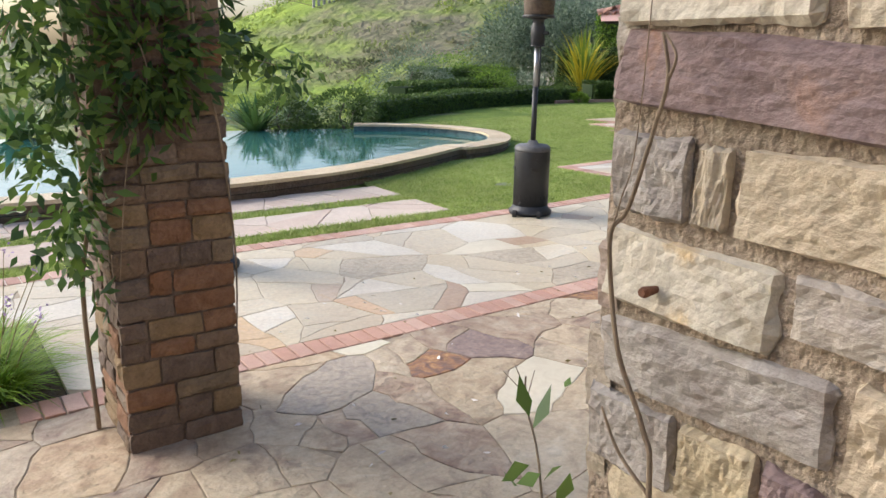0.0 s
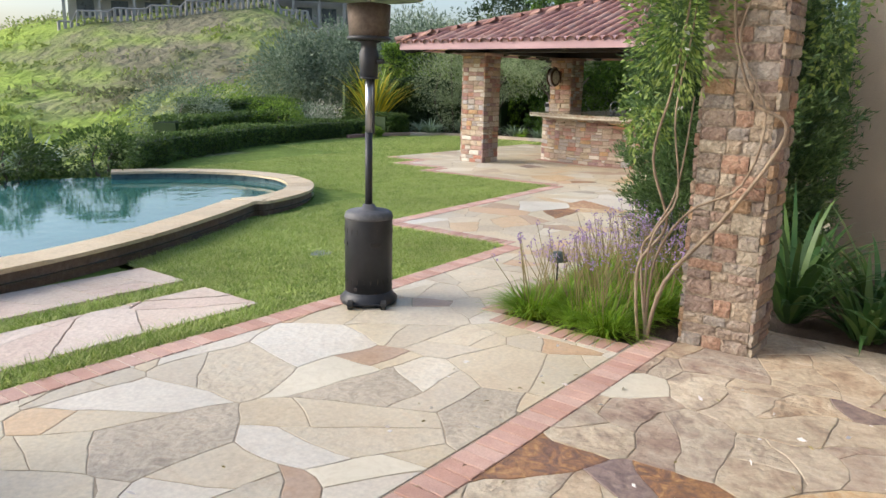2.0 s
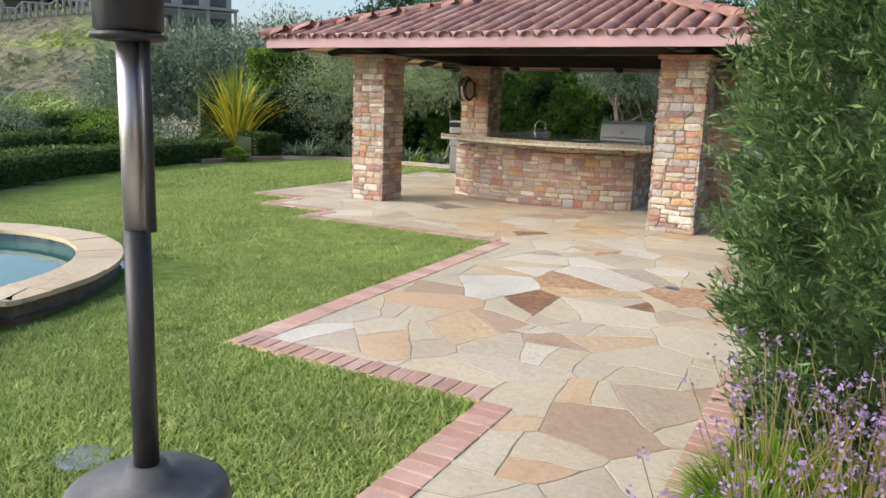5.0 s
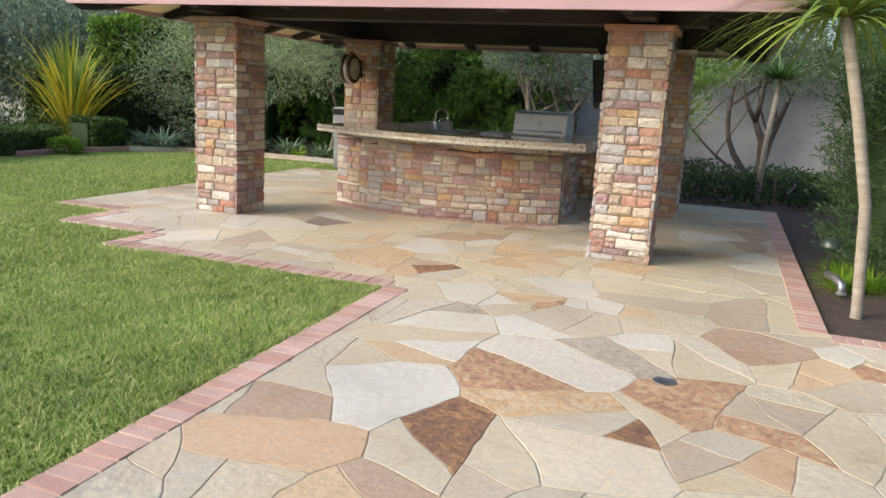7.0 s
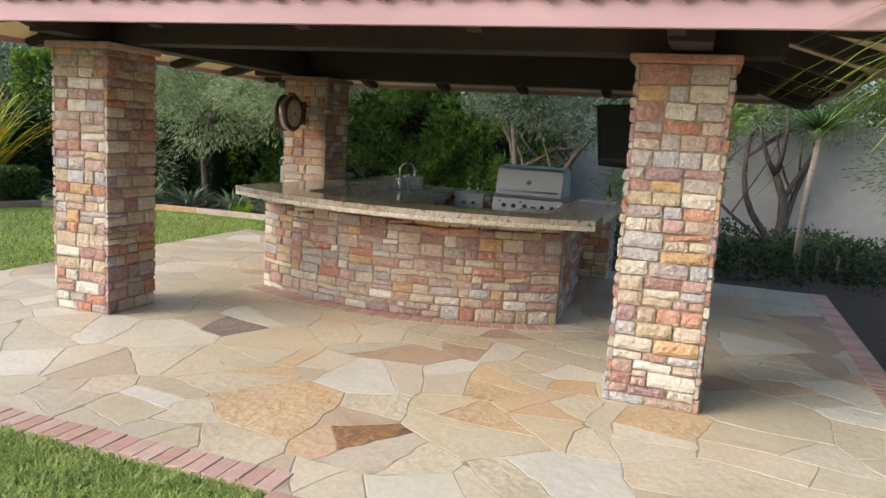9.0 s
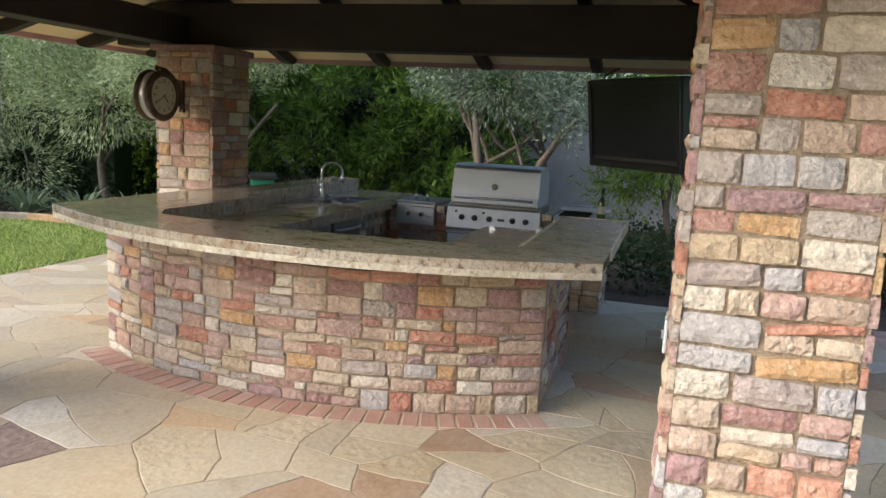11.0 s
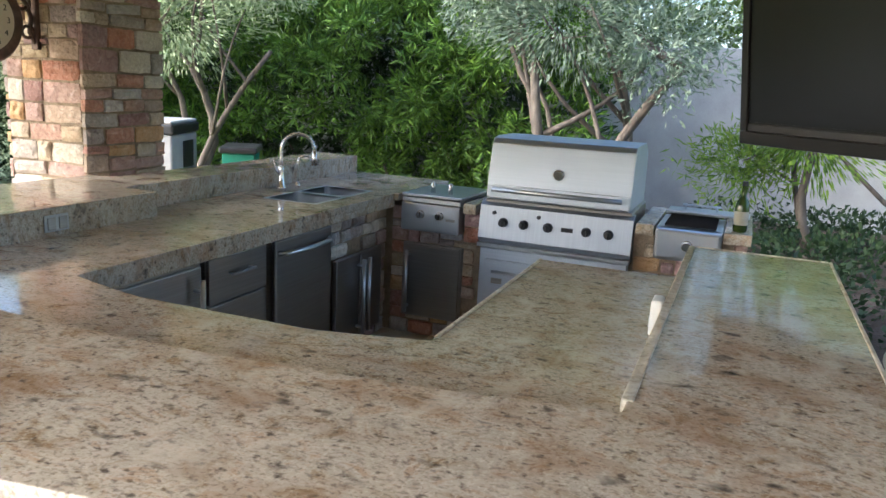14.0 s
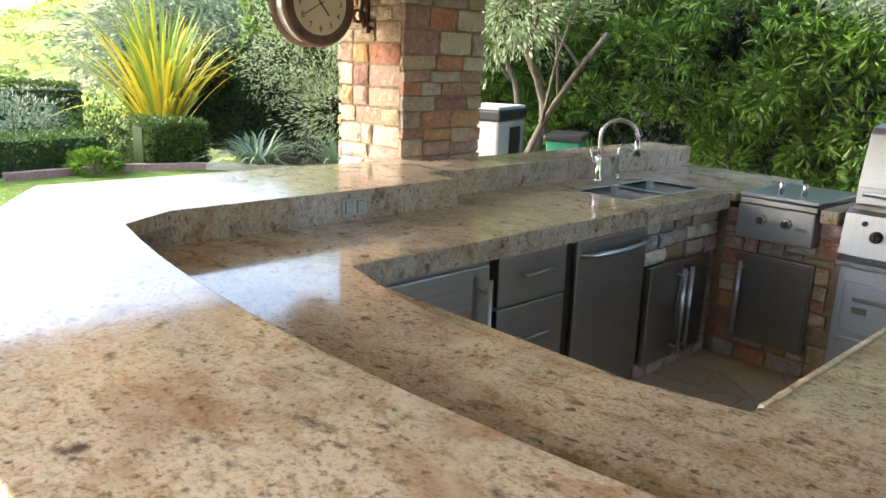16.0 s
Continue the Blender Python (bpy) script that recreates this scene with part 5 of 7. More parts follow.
for bx in ((-0.5, 0.5, 0.65, 0.685), (-0.5, -0.464, 0.06, 0.649), (0.464, 0.5, 0.06, 0.649), (-0.5, 0.5, 0.006, 0.058)):
    part("bezel", box(bx[0], bx[1], -0.045, -0.029, bx[2], bx[3], 0.004), M["black"], tv)
part("arm", tube([(-0.1, 0.05, 0.32), (-0.2, 0.25, 0.34), (-0.28, 0.42, 0.36)], 0.03, 8), M["black"], tv)
part("cable", tube([(-0.42, 0.05, 0.66), (-0.44, 0.09, 0.71), (-0.45, 0.18, 0.74), (-0.46, 0.26, 0.76)], 0.008, 6), M["black"], tv)
spk = thing("speaker", "small black speaker under the beam", "speaker", (18.1, 6.56, 2.301))
part("box", box(-0.08, 0.08, -0.08, 0.08, 0.0, 0.15, 0.01), M["black"], spk)

clock = thing("wall_clock", "double-sided bronze station clock on a scrolled bracket", "clock", (17.46, 11.05, 1.84))
bronze = mat("aged_bronze", [(0.05, 0.035, 0.028), (0.16, 0.1, 0.075)], 18, 0.5, 0.5, bump=0.2)
dial = mat("cream_dial", [(0.5, 0.44, 0.34), (0.58, 0.52, 0.42)], 9, 0.6, bump=0.05)
turn = pose(0, 0, 0, 90, 0, 0)
bm = lathe([(0.155, -0.07), (0.2, -0.075), (0.215, -0.06), (0.2, -0.045), (0.185, -0.03), (0.185, 0.03), (0.2, 0.045), (0.215, 0.06), (0.2, 0.075), (0.155, 0.07)], 40)
part("case", bm, bronze, clock, m=turn, smooth=True)
for s in (-1, 1):
    f = part("dial", lathe([(0.156, s * 0.071), (0.156, s * 0.0725)], 40), dial, clock, m=turn)
black_paint = M["black"]
for k in range(12):
    a = 2 * math.pi * k / 12
    cu = bpy.data.curves.new("numeral", "FONT")
    cu.body, cu.size, cu.align_x, cu.align_y, cu.extrude = str(12 if k == 0 else k), 0.042, "CENTER", "CENTER", 0.0008
    cu.materials.append(black_paint)
    ob = new("numeral", cu)
    ob.parent = clock
    ob.matrix_basis = pose(0.122 * math.sin(a), -0.0745, 0.122 * math.cos(a), 90, 0, 0)
for name, ang, ln, w in (("hour_hand", 140, 0.075, 0.008), ("minute_hand", 240, 0.11, 0.005)):
    part(name, box(-w / 2, w / 2, -0.0785, -0.0765, -0.02, ln), black_paint, clock, m=pose(0, 0, 0, 0, ang, 0))
part("bracket_plate", box(0.325, 0.35, -0.025, 0.025, -0.13, 0.15, 0.005), bronze, clock)


def curl(cx, cz, r, a, b, turns=12):
    return [(cx + r * (1 - 0.35 * k / turns) * math.cos(radians(a + (b - a) * k / turns)), 0, cz + r * (1 - 0.35 * k / turns) * math.sin(radians(a + (b - a) * k / turns))) for k in range(turns + 1)]


part("scroll", tube([(0.33, 0, -0.1), (0.3, 0, -0.04), (0.315, 0, 0.03), (0.29, 0, 0.1), (0.22, 0, 0.17), (0.12, 0, 0.225), (0.02, 0, 0.235)], 0.012, 8), bronze, clock, smooth=True)
part("scroll", tube(curl(0.265, 0.105, 0.05, -60, 330), 0.009, 8), bronze, clock, smooth=True)
part("scroll", tube(curl(0.285, -0.04, 0.038, 40, -320), 0.009, 8), bronze, clock, smooth=True)
part("rim_band", lathe([(0.188, -0.028), (0.196, -0.025), (0.196, 0.025), (0.188, 0.028)], 40), M["bare_steel"], clock, "worn silvery band round the case", m=turn, smooth=True)
part("finial", lathe([(0.01, 0.205), (0.02, 0.22), (0.008, 0.25)], 12), bronze, clock, smooth=True)

# ---- beyond the kitchen ----
cool = thing("drinks_cooler", "stainless and black drinks cooler beside the pillar", "cooler", (20.6, 12.75, 0.0), 20)
part("stand", box(-0.3, 0.3, -0.2, 0.2, 0.0, 0.6, 0.01), M["bare_steel"], cool)
tub = part("tub", box(-0.33, 0.33, -0.22, 0.22, 0.6, 1.05, 0.02), mat("pale_enamel", [(0.26, 0.26, 0.26), (0.34, 0.34, 0.34)], 9, 0.45), cool)
part("opening", box(-0.06, 0.2, -0.228, -0.219, 0.72, 0.98, 0.01), M["black"], tub)
part("lid", box(-0.35, 0.35, -0.24, 0.24, 1.052, 1.15, 0.02), M["black"], cool)
part("lid_panel", box(-0.33, 0.33, -0.22, 0.22, 1.149, 1.18, 0.012), mat("white_plastic", [(0.36, 0.36, 0.35), (0.44, 0.44, 0.43)], 9, 0.5), cool)
stool = thing("step_stool", "green plastic folding step beside the planting", "step stool", (20.9, 12.05, 0.0), 30)
green = mat("green_plastic", [(0.01, 0.16, 0.1), (0.02, 0.22, 0.14)], 9, 0.45)
for x in (-0.25, 0.17):
    part("leg", box(x, x + 0.08, -0.15, 0.15, 0.0, 0.9, 0.01), green, stool)
part("top", box(-0.28, 0.28, -0.18, 0.18, 0.9, 0.96, 0.02), M["black"], stool)
part("brace", box(-0.2, 0.2, -0.16, -0.12, 0.5, 0.58, 0.01), green, stool)


# ---- terrace heaters ----
def patio_heater(x, y, rz, label):
    root = thing("patio_heater", label, "patio heater", (x, y, gz(x)), rz, group="patio heaters")
    part("base_skirt", lathe([(0.225, 0.005), (0.232, 0.02), (0.232, 0.045), (0.2, 0.075), (0.188, 0.11)], 40), M["heater"], root, smooth=True)
    part("tank_housing", lathe([(0.19, 0.1), (0.19, 0.7), (0.186, 0.72), (0.175, 0.735)], 48), M["heater"], root, smooth=True)
    part("housing_top", lathe([(0.192, 0.69), (0.193, 0.705), (0.185, 0.735), (0.16, 0.752), (0.06, 0.765), (0.045, 0.8), (0.03, 0.8)], 48), M["heater_dirt"], root, "dusty curved housing top", smooth=True)
    for z in (0.6, 0.2):
        for k in range(22):
            a = 2 * math.pi * k / 22
            part("vent_slot", box(-0.004, 0.004, -0.003, 0.003, -0.02, 0.02), M["black"], root, m=pose(0.1895 * math.cos(a), 0.1895 * math.sin(a), z, 0, 0, math.degrees(a) + 90))
    for k, w in ((200, 0.045), (290, 0.045)):
        a = radians(k)
        part("grip_hole", box(-w, w, -0.004, 0.004, -0.018, 0.018, 0.003), M["black"], root, m=pose(0.189 * math.cos(a), 0.189 * math.sin(a), 0.5, 0, 0, k + 90))
    a = radians(240)
    part("hose_hole", tube([(0.186 * math.cos(a), 0.186 * math.sin(a), 0.14), (0.193 * math.cos(a), 0.193 * math.sin(a), 0.14)], 0.016, 12), M["black"], root)
    part("post", tube([(0, 0, 0.76), (0, 0, 1.36)], 0.029, 20), M["heater"], root, smooth=True)
    part("post", tube([(0, 0, 1.36), (0, 0, 1.78)], 0.0275, 20), M["bare_steel"], root, "bare galvanised upper post", smooth=True)
    part("side_pipe", tube([(0.036, -0.03, 1.36), (0.036, -0.03, 1.78)], 0.011, 10), M["heater"], root, smooth=True)
    part("control_head", lathe([(0.05, 1.77), (0.07, 1.79), (0.074, 1.96), (0.06, 1.99), (0.06, 2.03), (0.1, 2.05)], 28), M["heater"], root, smooth=True)
    part("control_knob", tube([(0.07, -0.03, 1.9), (0.115, -0.05, 1.9)], [0.022, 0.018], 12), M["black"], root)
    part("ring", lathe([(0.05, 1.765), (0.078, 1.77), (0.078, 1.78), (0.05, 1.785)], 28), M["heater"], root, smooth=True)
    part("burner_screen", lathe([(0.13, 2.05), (0.15, 2.07), (0.16, 2.19), (0.165, 2.31), (0.1, 2.32)], 32), M["burner"], root, "scorched perforated burner screen", smooth=True)
    part("burner_band", lathe([(0.155, 2.05), (0.168, 2.055), (0.168, 2.075), (0.155, 2.08)], 32), M["heater"], root, smooth=True)
    part("reflector", lathe([(0.03, 2.46), (0.25, 2.43), (0.41, 2.36), (0.415, 2.355), (0.25, 2.41), (0.03, 2.43)], 40), M["bare_steel"], root, smooth=True)
    part("reflector_stem", tube([(0, 0, 2.28), (0, 0, 2.46)], 0.015, 8), M["bare_steel"], root)
    for s in (-1, 1):
        w = part("wheel", tube([(s * 0.11, -0.235, 0.035), (s * 0.15, -0.235, 0.035)], 0.038, 18), M["rubber"], root)
        part("hub", tube([(s * 0.105, -0.235, 0.035), (s * 0.155, -0.235, 0.035)], 0.014, 10), M["heater"], w)
    part("axle", tube([(-0.15, -0.235, 0.035), (0.15, -0.235, 0.035)], 0.008, 8), M["heater"], root)
    return root


patio_heater(5.62, 5.85, -50, "tall charcoal patio heater on wheels at the lawn edge")
patio_heater(2.0, 5.62, -20, "tall charcoal patio heater on wheels near the pool")


def path_light(x, y, label):
    root = thing("path_light", label, "garden light", (x, y, gz(x) - 0.03), group="path lights")
    part("stake", tube([(0, 0, 0), (0, 0, 0.36)], 0.008, 8), M["black"], root)
    verdi = mat("verdigris_copper", [(0.05, 0.06, 0.05), (0.18, 0.22, 0.19)], 25, 0.4, 0.6)
    part("shade", lathe([(0.085, 0.33), (0.088, 0.335), (0.075, 0.375), (0.045, 0.405), (0.01, 0.415)], 28), verdi, root, smooth=True)
    return root


path_light(6.78, 4.77, "small domed path light among the lavender")
path_light(15.0, 4.55, "small domed path light by the palm trunk")
pipe = thing("drain_pipe", "grey plastic garden drain pipe with a grated end", "pipe", (14.3, 4.5, 0.0))
part("elbow", tube([(0.25, 0.1, 0.12), (0.12, 0.05, 0.12), (0.03, 0.0, 0.08), (0, 0, 0.02)], 0.035, 12), M["bare_steel"], pipe, smooth=True)
part("grate", lathe([(0.045, 0.0), (0.045, 0.02), (0.02, 0.03)], 14), M["bare_steel"], pipe)
valve = thing("valve_cover", "round grey irrigation cover set in the lawn", "cover", (6.56, 7.43, gz(6.5) - 0.03))
part("cover_plate", lathe([(0.13, 0), (0.13, 0.02), (0.11, 0.026), (0.02, 0.028)], 28), M["bare_steel"], valve)
grate = thing("floor_drain", "small round metal floor drain in the paving", "drain", (11.35, 5.77, gz(11.35)))
part("rim", lathe([(0.07, 0.0), (0.07, 0.004), (0.064, 0.005), (0.06, 0.002)], 28), M["bare_steel"], grate)
for k in range(7):
    part("grate_bar", box(-0.045, 0.045, -0.05 + k * 0.015, -0.043 + k * 0.015, 0.004, 0.0075), M["bare_steel"], grate)

# ---- woven chair by the loggia ----
chair = thing("armchair", "dark woven armchair with a grey seat cushion", "armchair", (2.72, 0.62, -0.1), 25)
wick = mat("dark_wicker", [(0.02, 0.017, 0.016), (0.06, 0.05, 0.045)], 60, 0.6, bump=1.0, bscale=120, dist=0.01)
cloth = mat("grey_canvas", [(0.16, 0.16, 0.17), (0.22, 0.22, 0.23)], 8, 0.95, bump=0.2, bscale=200)
part("seat_frame", box(-0.36, 0.36, -0.36, 0.36, 0.16, 0.33, 0.03), wick, chair)
for s in (-1, 1):
    part("arm", box(s * 0.36 - 0.05, s * 0.36 + 0.05, -0.36, 0.36, 0.1, 0.6, 0.04), wick, chair)
    for t2 in (-0.32, 0.32):
        part("leg", box(s * 0.33 - 0.03, s * 0.33 + 0.03, t2 - 0.03, t2 + 0.03, 0.0, 0.16, 0.008), wick, chair)
part("backrest", box(-0.4, 0.4, -0.46, -0.34, 0.1, 0.85, 0.05), wick, chair)
part("seat_cushion", box(-0.31, 0.31, -0.33, 0.38, 0.33, 0.47, 0.05), cloth, chair, "grey canvas seat cushion", smooth=True)
hounds = bpy.data.materials.new("black_white_weave")
hounds.use_nodes = True
ht = hounds.node_tree
hw = ht.nodes.new("ShaderNodeTexChecker")
hw.inputs["Scale"].default_value = 95
hw.inputs["Color1"].default_value, hw.inputs["Color2"].default_value = (0.02, 0.02, 0.025, 1), (0.7, 0.68, 0.68, 1)
hc = ht.nodes.new("ShaderNodeTexCoord")
ht.links.new(hc.outputs["Object"], hw.inputs["Vector"])
ht.links.new(hw.outputs[0], ht.nodes["Principled BSDF"].inputs["Base Color"])
ht.nodes["Principled BSDF"].inputs["Roughness"].default_value = 0.95
bm = bmesh.new()
n = 10
gridv = {}
for sgn in (1, -1):
    for i in range(n + 1):
        for j in range(n + 1):
            u, v = i / n * 2 - 1, j / n * 2 - 1
            puff = 0.075 * ((1 - u * u) * (1 - v * v)) ** 0.45
            pinch = 1 - 0.09 * (1 - abs(u * v))
            if sgn == -1 and (i in (0, n) or j in (0, n)):
                gridv[sgn, i, j] = gridv[1, i, j]
            else:
                gridv[sgn, i, j] = bm.verts.new((u * 0.23 * pinch, sgn * puff, v * 0.23 * pinch))
    for i in range(n):
        for j in range(n):
            bm.faces.new((gridv[sgn, i, j], gridv[sgn, i + 1, j], gridv[sgn, i + 1, j + 1], gridv[sgn, i, j + 1]))
pil = part("throw_pillow", bm, hounds, None, m=pose(2.56, 0.9, 0.56, -18, 8, 62), smooth=True)
tagged(pil, "black and white woven throw pillow on the armchair", "pillow")


# ---- plants ----
def fast_mesh(name, verts, nper):
    """A mesh of separate polygons with nper corners each."""
    n = len(verts)
    me = bpy.data.meshes.new(name)
    me.vertices.add(n)
    me.vertices.foreach_set("co", np.asarray(verts, dtype=np.float32).ravel())
    me.loops.add(n)
    me.loops.foreach_set("vertex_index", np.arange(n, dtype=np.int32))
    me.polygons.add(n // nper)
    me.polygons.foreach_set("loop_start", np.arange(0, n, nper, dtype=np.int32))
    me.update(calc_edges=True)
    return me


def unit(v):
    return v / np.maximum(1e-6, np.linalg.norm(v, axis=1, keepdims=True))


def leaves(name, pts, dirs, ln, wd, material, parent=None, seed=0, label="", spread=0.7):
    """Many diamond leaves at pts, pointing roughly along dirs."""
    r = np.random.RandomState(seed)
    n = len(pts)
    d = unit(unit(np.asarray(dirs, float)) + r.normal(0, spread, (n, 3)))
    side = unit(np.cross(d, r.normal(0, 1, (n, 3))))
    l = ln * r.uniform(0.6, 1.3, (n, 1))
    w = wd * r.uniform(0.7, 1.3, (n, 1))
    nrm = np.cross(d, side)
    p = np.asarray(pts, float)
    mid = p + d * l * 0.45 + nrm * l * 0.08
    quad = np.stack([p, mid + side * w / 2, p + d * l, mid - side * w / 2], axis=1).reshape(-1, 3)
    return part(name, fast_mesh(name, quad, 4), material, parent, label)


def blob(n, c, rad, seed, shell=0.55, lump=0.25, flat=False):
    """Points and outward ways in the outer shell of a lumpy ellipsoid."""
    r = np.random.RandomState(seed)
    d = unit(r.normal(0, 1, (n, 3)))
    if flat:
        d[:, 2] = np.abs(d[:, 2])
    k = r.normal(0, 1, (5, 3)) * 2.2
    ph = r.uniform(0, 6.28, 5)
    bump = 1 + lump * np.mean(np.sin(d @ k.T * 2.0 + ph), axis=1, keepdims=True) * 2
    rr = r.uniform(shell, 1, (n, 1)) ** 0.5 * bump
    return np.asarray(c) + d * rr * np.asarray(rad), d


def many_blobs(n, blobs, seed, **kw):
    ps, ds = [], []
    tot = sum(b[1][0] * b[1][2] for b in blobs)
    for i, (c, rad) in enumerate(blobs):
        p, d = blob(max(20, int(n * rad[0] * rad[2] / tot)), c, rad, seed + i, **kw)
        ps.append(p)
        ds.append(d)
    return np.concatenate(ps), np.concatenate(ds)


def limb(bm, a, b, r0, r1, seed, bend=0.15, n=6):
    rng = random.Random(seed)
    a, b = Vector(a), Vector(b)
    pts, rad = [], []
    off = Vector((rng.uniform(-1, 1), rng.uniform(-1, 1), rng.uniform(-0.3, 0.3))) * bend * (b - a).length
    for i in range(n + 1):
        t = i / n
        pts.append(a.lerp(b, t) + off * math.sin(math.pi * t) + Vector((rng.uniform(-1, 1), rng.uniform(-1, 1), 0)) * 0.015)
        rad.append(r0 + (r1 - r0) * t)
    tube(pts, rad, 8, bm)
    return pts


def tree(name, label, x, y, trunks, crown, n, leafm, ln, wd, seed, barkm="bark", z=0.0, lump=0.35, spread=0.9, category="tree", group=""):
    """trunks: ((base dx, dy), (top dx, dy, z), radius) each; crown: ellipsoids about the base."""
    root = thing(name, label, category, (x, y, z), group=group)
    bm = bmesh.new()
    rng = random.Random(seed)
    for i, (b, t, r) in enumerate(trunks):
        pts = limb(bm, (b[0], b[1], -0.1), t, r, r * 0.5, seed + i)
        for k in range(3):
            c, rad = rng.choice(crown)
            tip = Vector(c) + Vector((rng.uniform(-1, 1) * rad[0], rng.uniform(-1, 1) * rad[1], rng.uniform(-0.3, 0.8) * rad[2])) * 0.75
            limb(bm, pts[rng.choice((3, 4, 5, 6))], tip, r * 0.42, r * 0.08, seed * 3 + k + i * 7, 0.12, 5)
    part("trunk", bm, M[barkm], root, smooth=True)
    p, d = many_blobs(n, crown, seed, lump=lump, shell=0.15)
    leaves("crown", p, d, ln, wd, leafm, root, seed, spread=spread)
    return root


def shrub(name, label, x, y, blobs, n, leafm, ln, wd, seed, z=0.0, category="shrub", group="", shell=0.55, lump=0.25, spread=0.7, cluster=1):
    root = thing(name, label, category, (x, y, z), group=group)
    bm = bmesh.new()
    for i, (c, rad) in enumerate(blobs):
        if len(blobs) > 12 and (i % 4 or c[2] > 1.2):
            continue
        limb(bm, (c[0] * 0.6, c[1] * 0.6, -0.05), (c[0], c[1], c[2] + rad[2] * 0.3), 0.03, 0.012, seed + i)
    part("stem", bm, M["bark"], root)
    p, d = many_blobs(n // cluster, blobs, seed, shell=shell, lump=lump)
    if cluster > 1:
        p, d = np.repeat(p, cluster, 0), np.repeat(d, cluster, 0)
        p = p + np.random.RandomState(seed).normal(0, 0.022, p.shape)
    leaves("foliage", p, d, ln, wd, leafm, root, seed, spread=spread)
    return root


def hedge(name, label, pts, wide, high, n, leafm, seed, ln=0.06, wd=0.035, z=0.0, rnd=0.06, zs=None):
    """A clipped hedge along a line of (x, y)."""
    r = np.random.RandomState(seed)
    root = thing(name, label, "hedge", (pts[0][0], pts[0][1], z))
    P = np.array(pts, float)
    seg = np.linalg.norm(np.diff(P, axis=0), axis=1)
    cum = np.concatenate([[0], np.cumsum(seg)])
    s = r.uniform(0, cum[-1], n)
    i = np.clip(np.searchsorted(cum, s) - 1, 0, len(seg) - 1)
    f = ((s - cum[i]) / seg[i])[:, None]
    base = P[i] * (1 - f) + P[i + 1] * f
    dirv = (P[i + 1] - P[i]) / seg[i][:, None]
    nrm = np.stack([-dirv[:, 1], dirv[:, 0]], axis=1)
    u = r.uniform(0, 2 * high + wide, n)
    sign = np.where(r.rand(n) < 0.5, -1, 1)
    side = u < 2 * high
    off = np.where(side, sign * wide / 2, (r.rand(n) - 0.5) * wide)
    zz = np.where(side, r.uniform(0, 1, n) * high, high)
    wob = 1 + 0.12 * np.sin(s * 2.1) + 0.07 * np.sin(s * 5.3 + 1)
    zz = zz * (1 + 0.06 * np.sin(s * 1.7 + seed)) + r.normal(0, rnd * 0.4, n)
    pos = np.concatenate([base + nrm * (off * wob + r.normal(0, rnd * 0.5, n))[:, None], zz[:, None]], axis=1) - np.array([pts[0][0], pts[0][1], 0])
    d = np.concatenate([nrm * np.where(side, sign, 0)[:, None], np.where(side, 0.3, 1.0)[:, None]], axis=1)
    # plain dark boxes that fill the hedge behind its leaves
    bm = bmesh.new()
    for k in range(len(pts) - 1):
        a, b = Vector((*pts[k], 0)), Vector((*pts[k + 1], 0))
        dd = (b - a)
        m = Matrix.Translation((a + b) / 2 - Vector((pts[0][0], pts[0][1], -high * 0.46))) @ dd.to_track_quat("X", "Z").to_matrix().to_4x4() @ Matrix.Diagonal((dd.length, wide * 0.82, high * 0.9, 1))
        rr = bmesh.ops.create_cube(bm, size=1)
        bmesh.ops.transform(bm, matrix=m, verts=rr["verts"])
    part("inner_growth", bm, M["dark_leaf"], root, "solid dark core behind the hedge leaves")
    leaves("foliage", pos, d, ln, wd, leafm, root, seed)
    return root


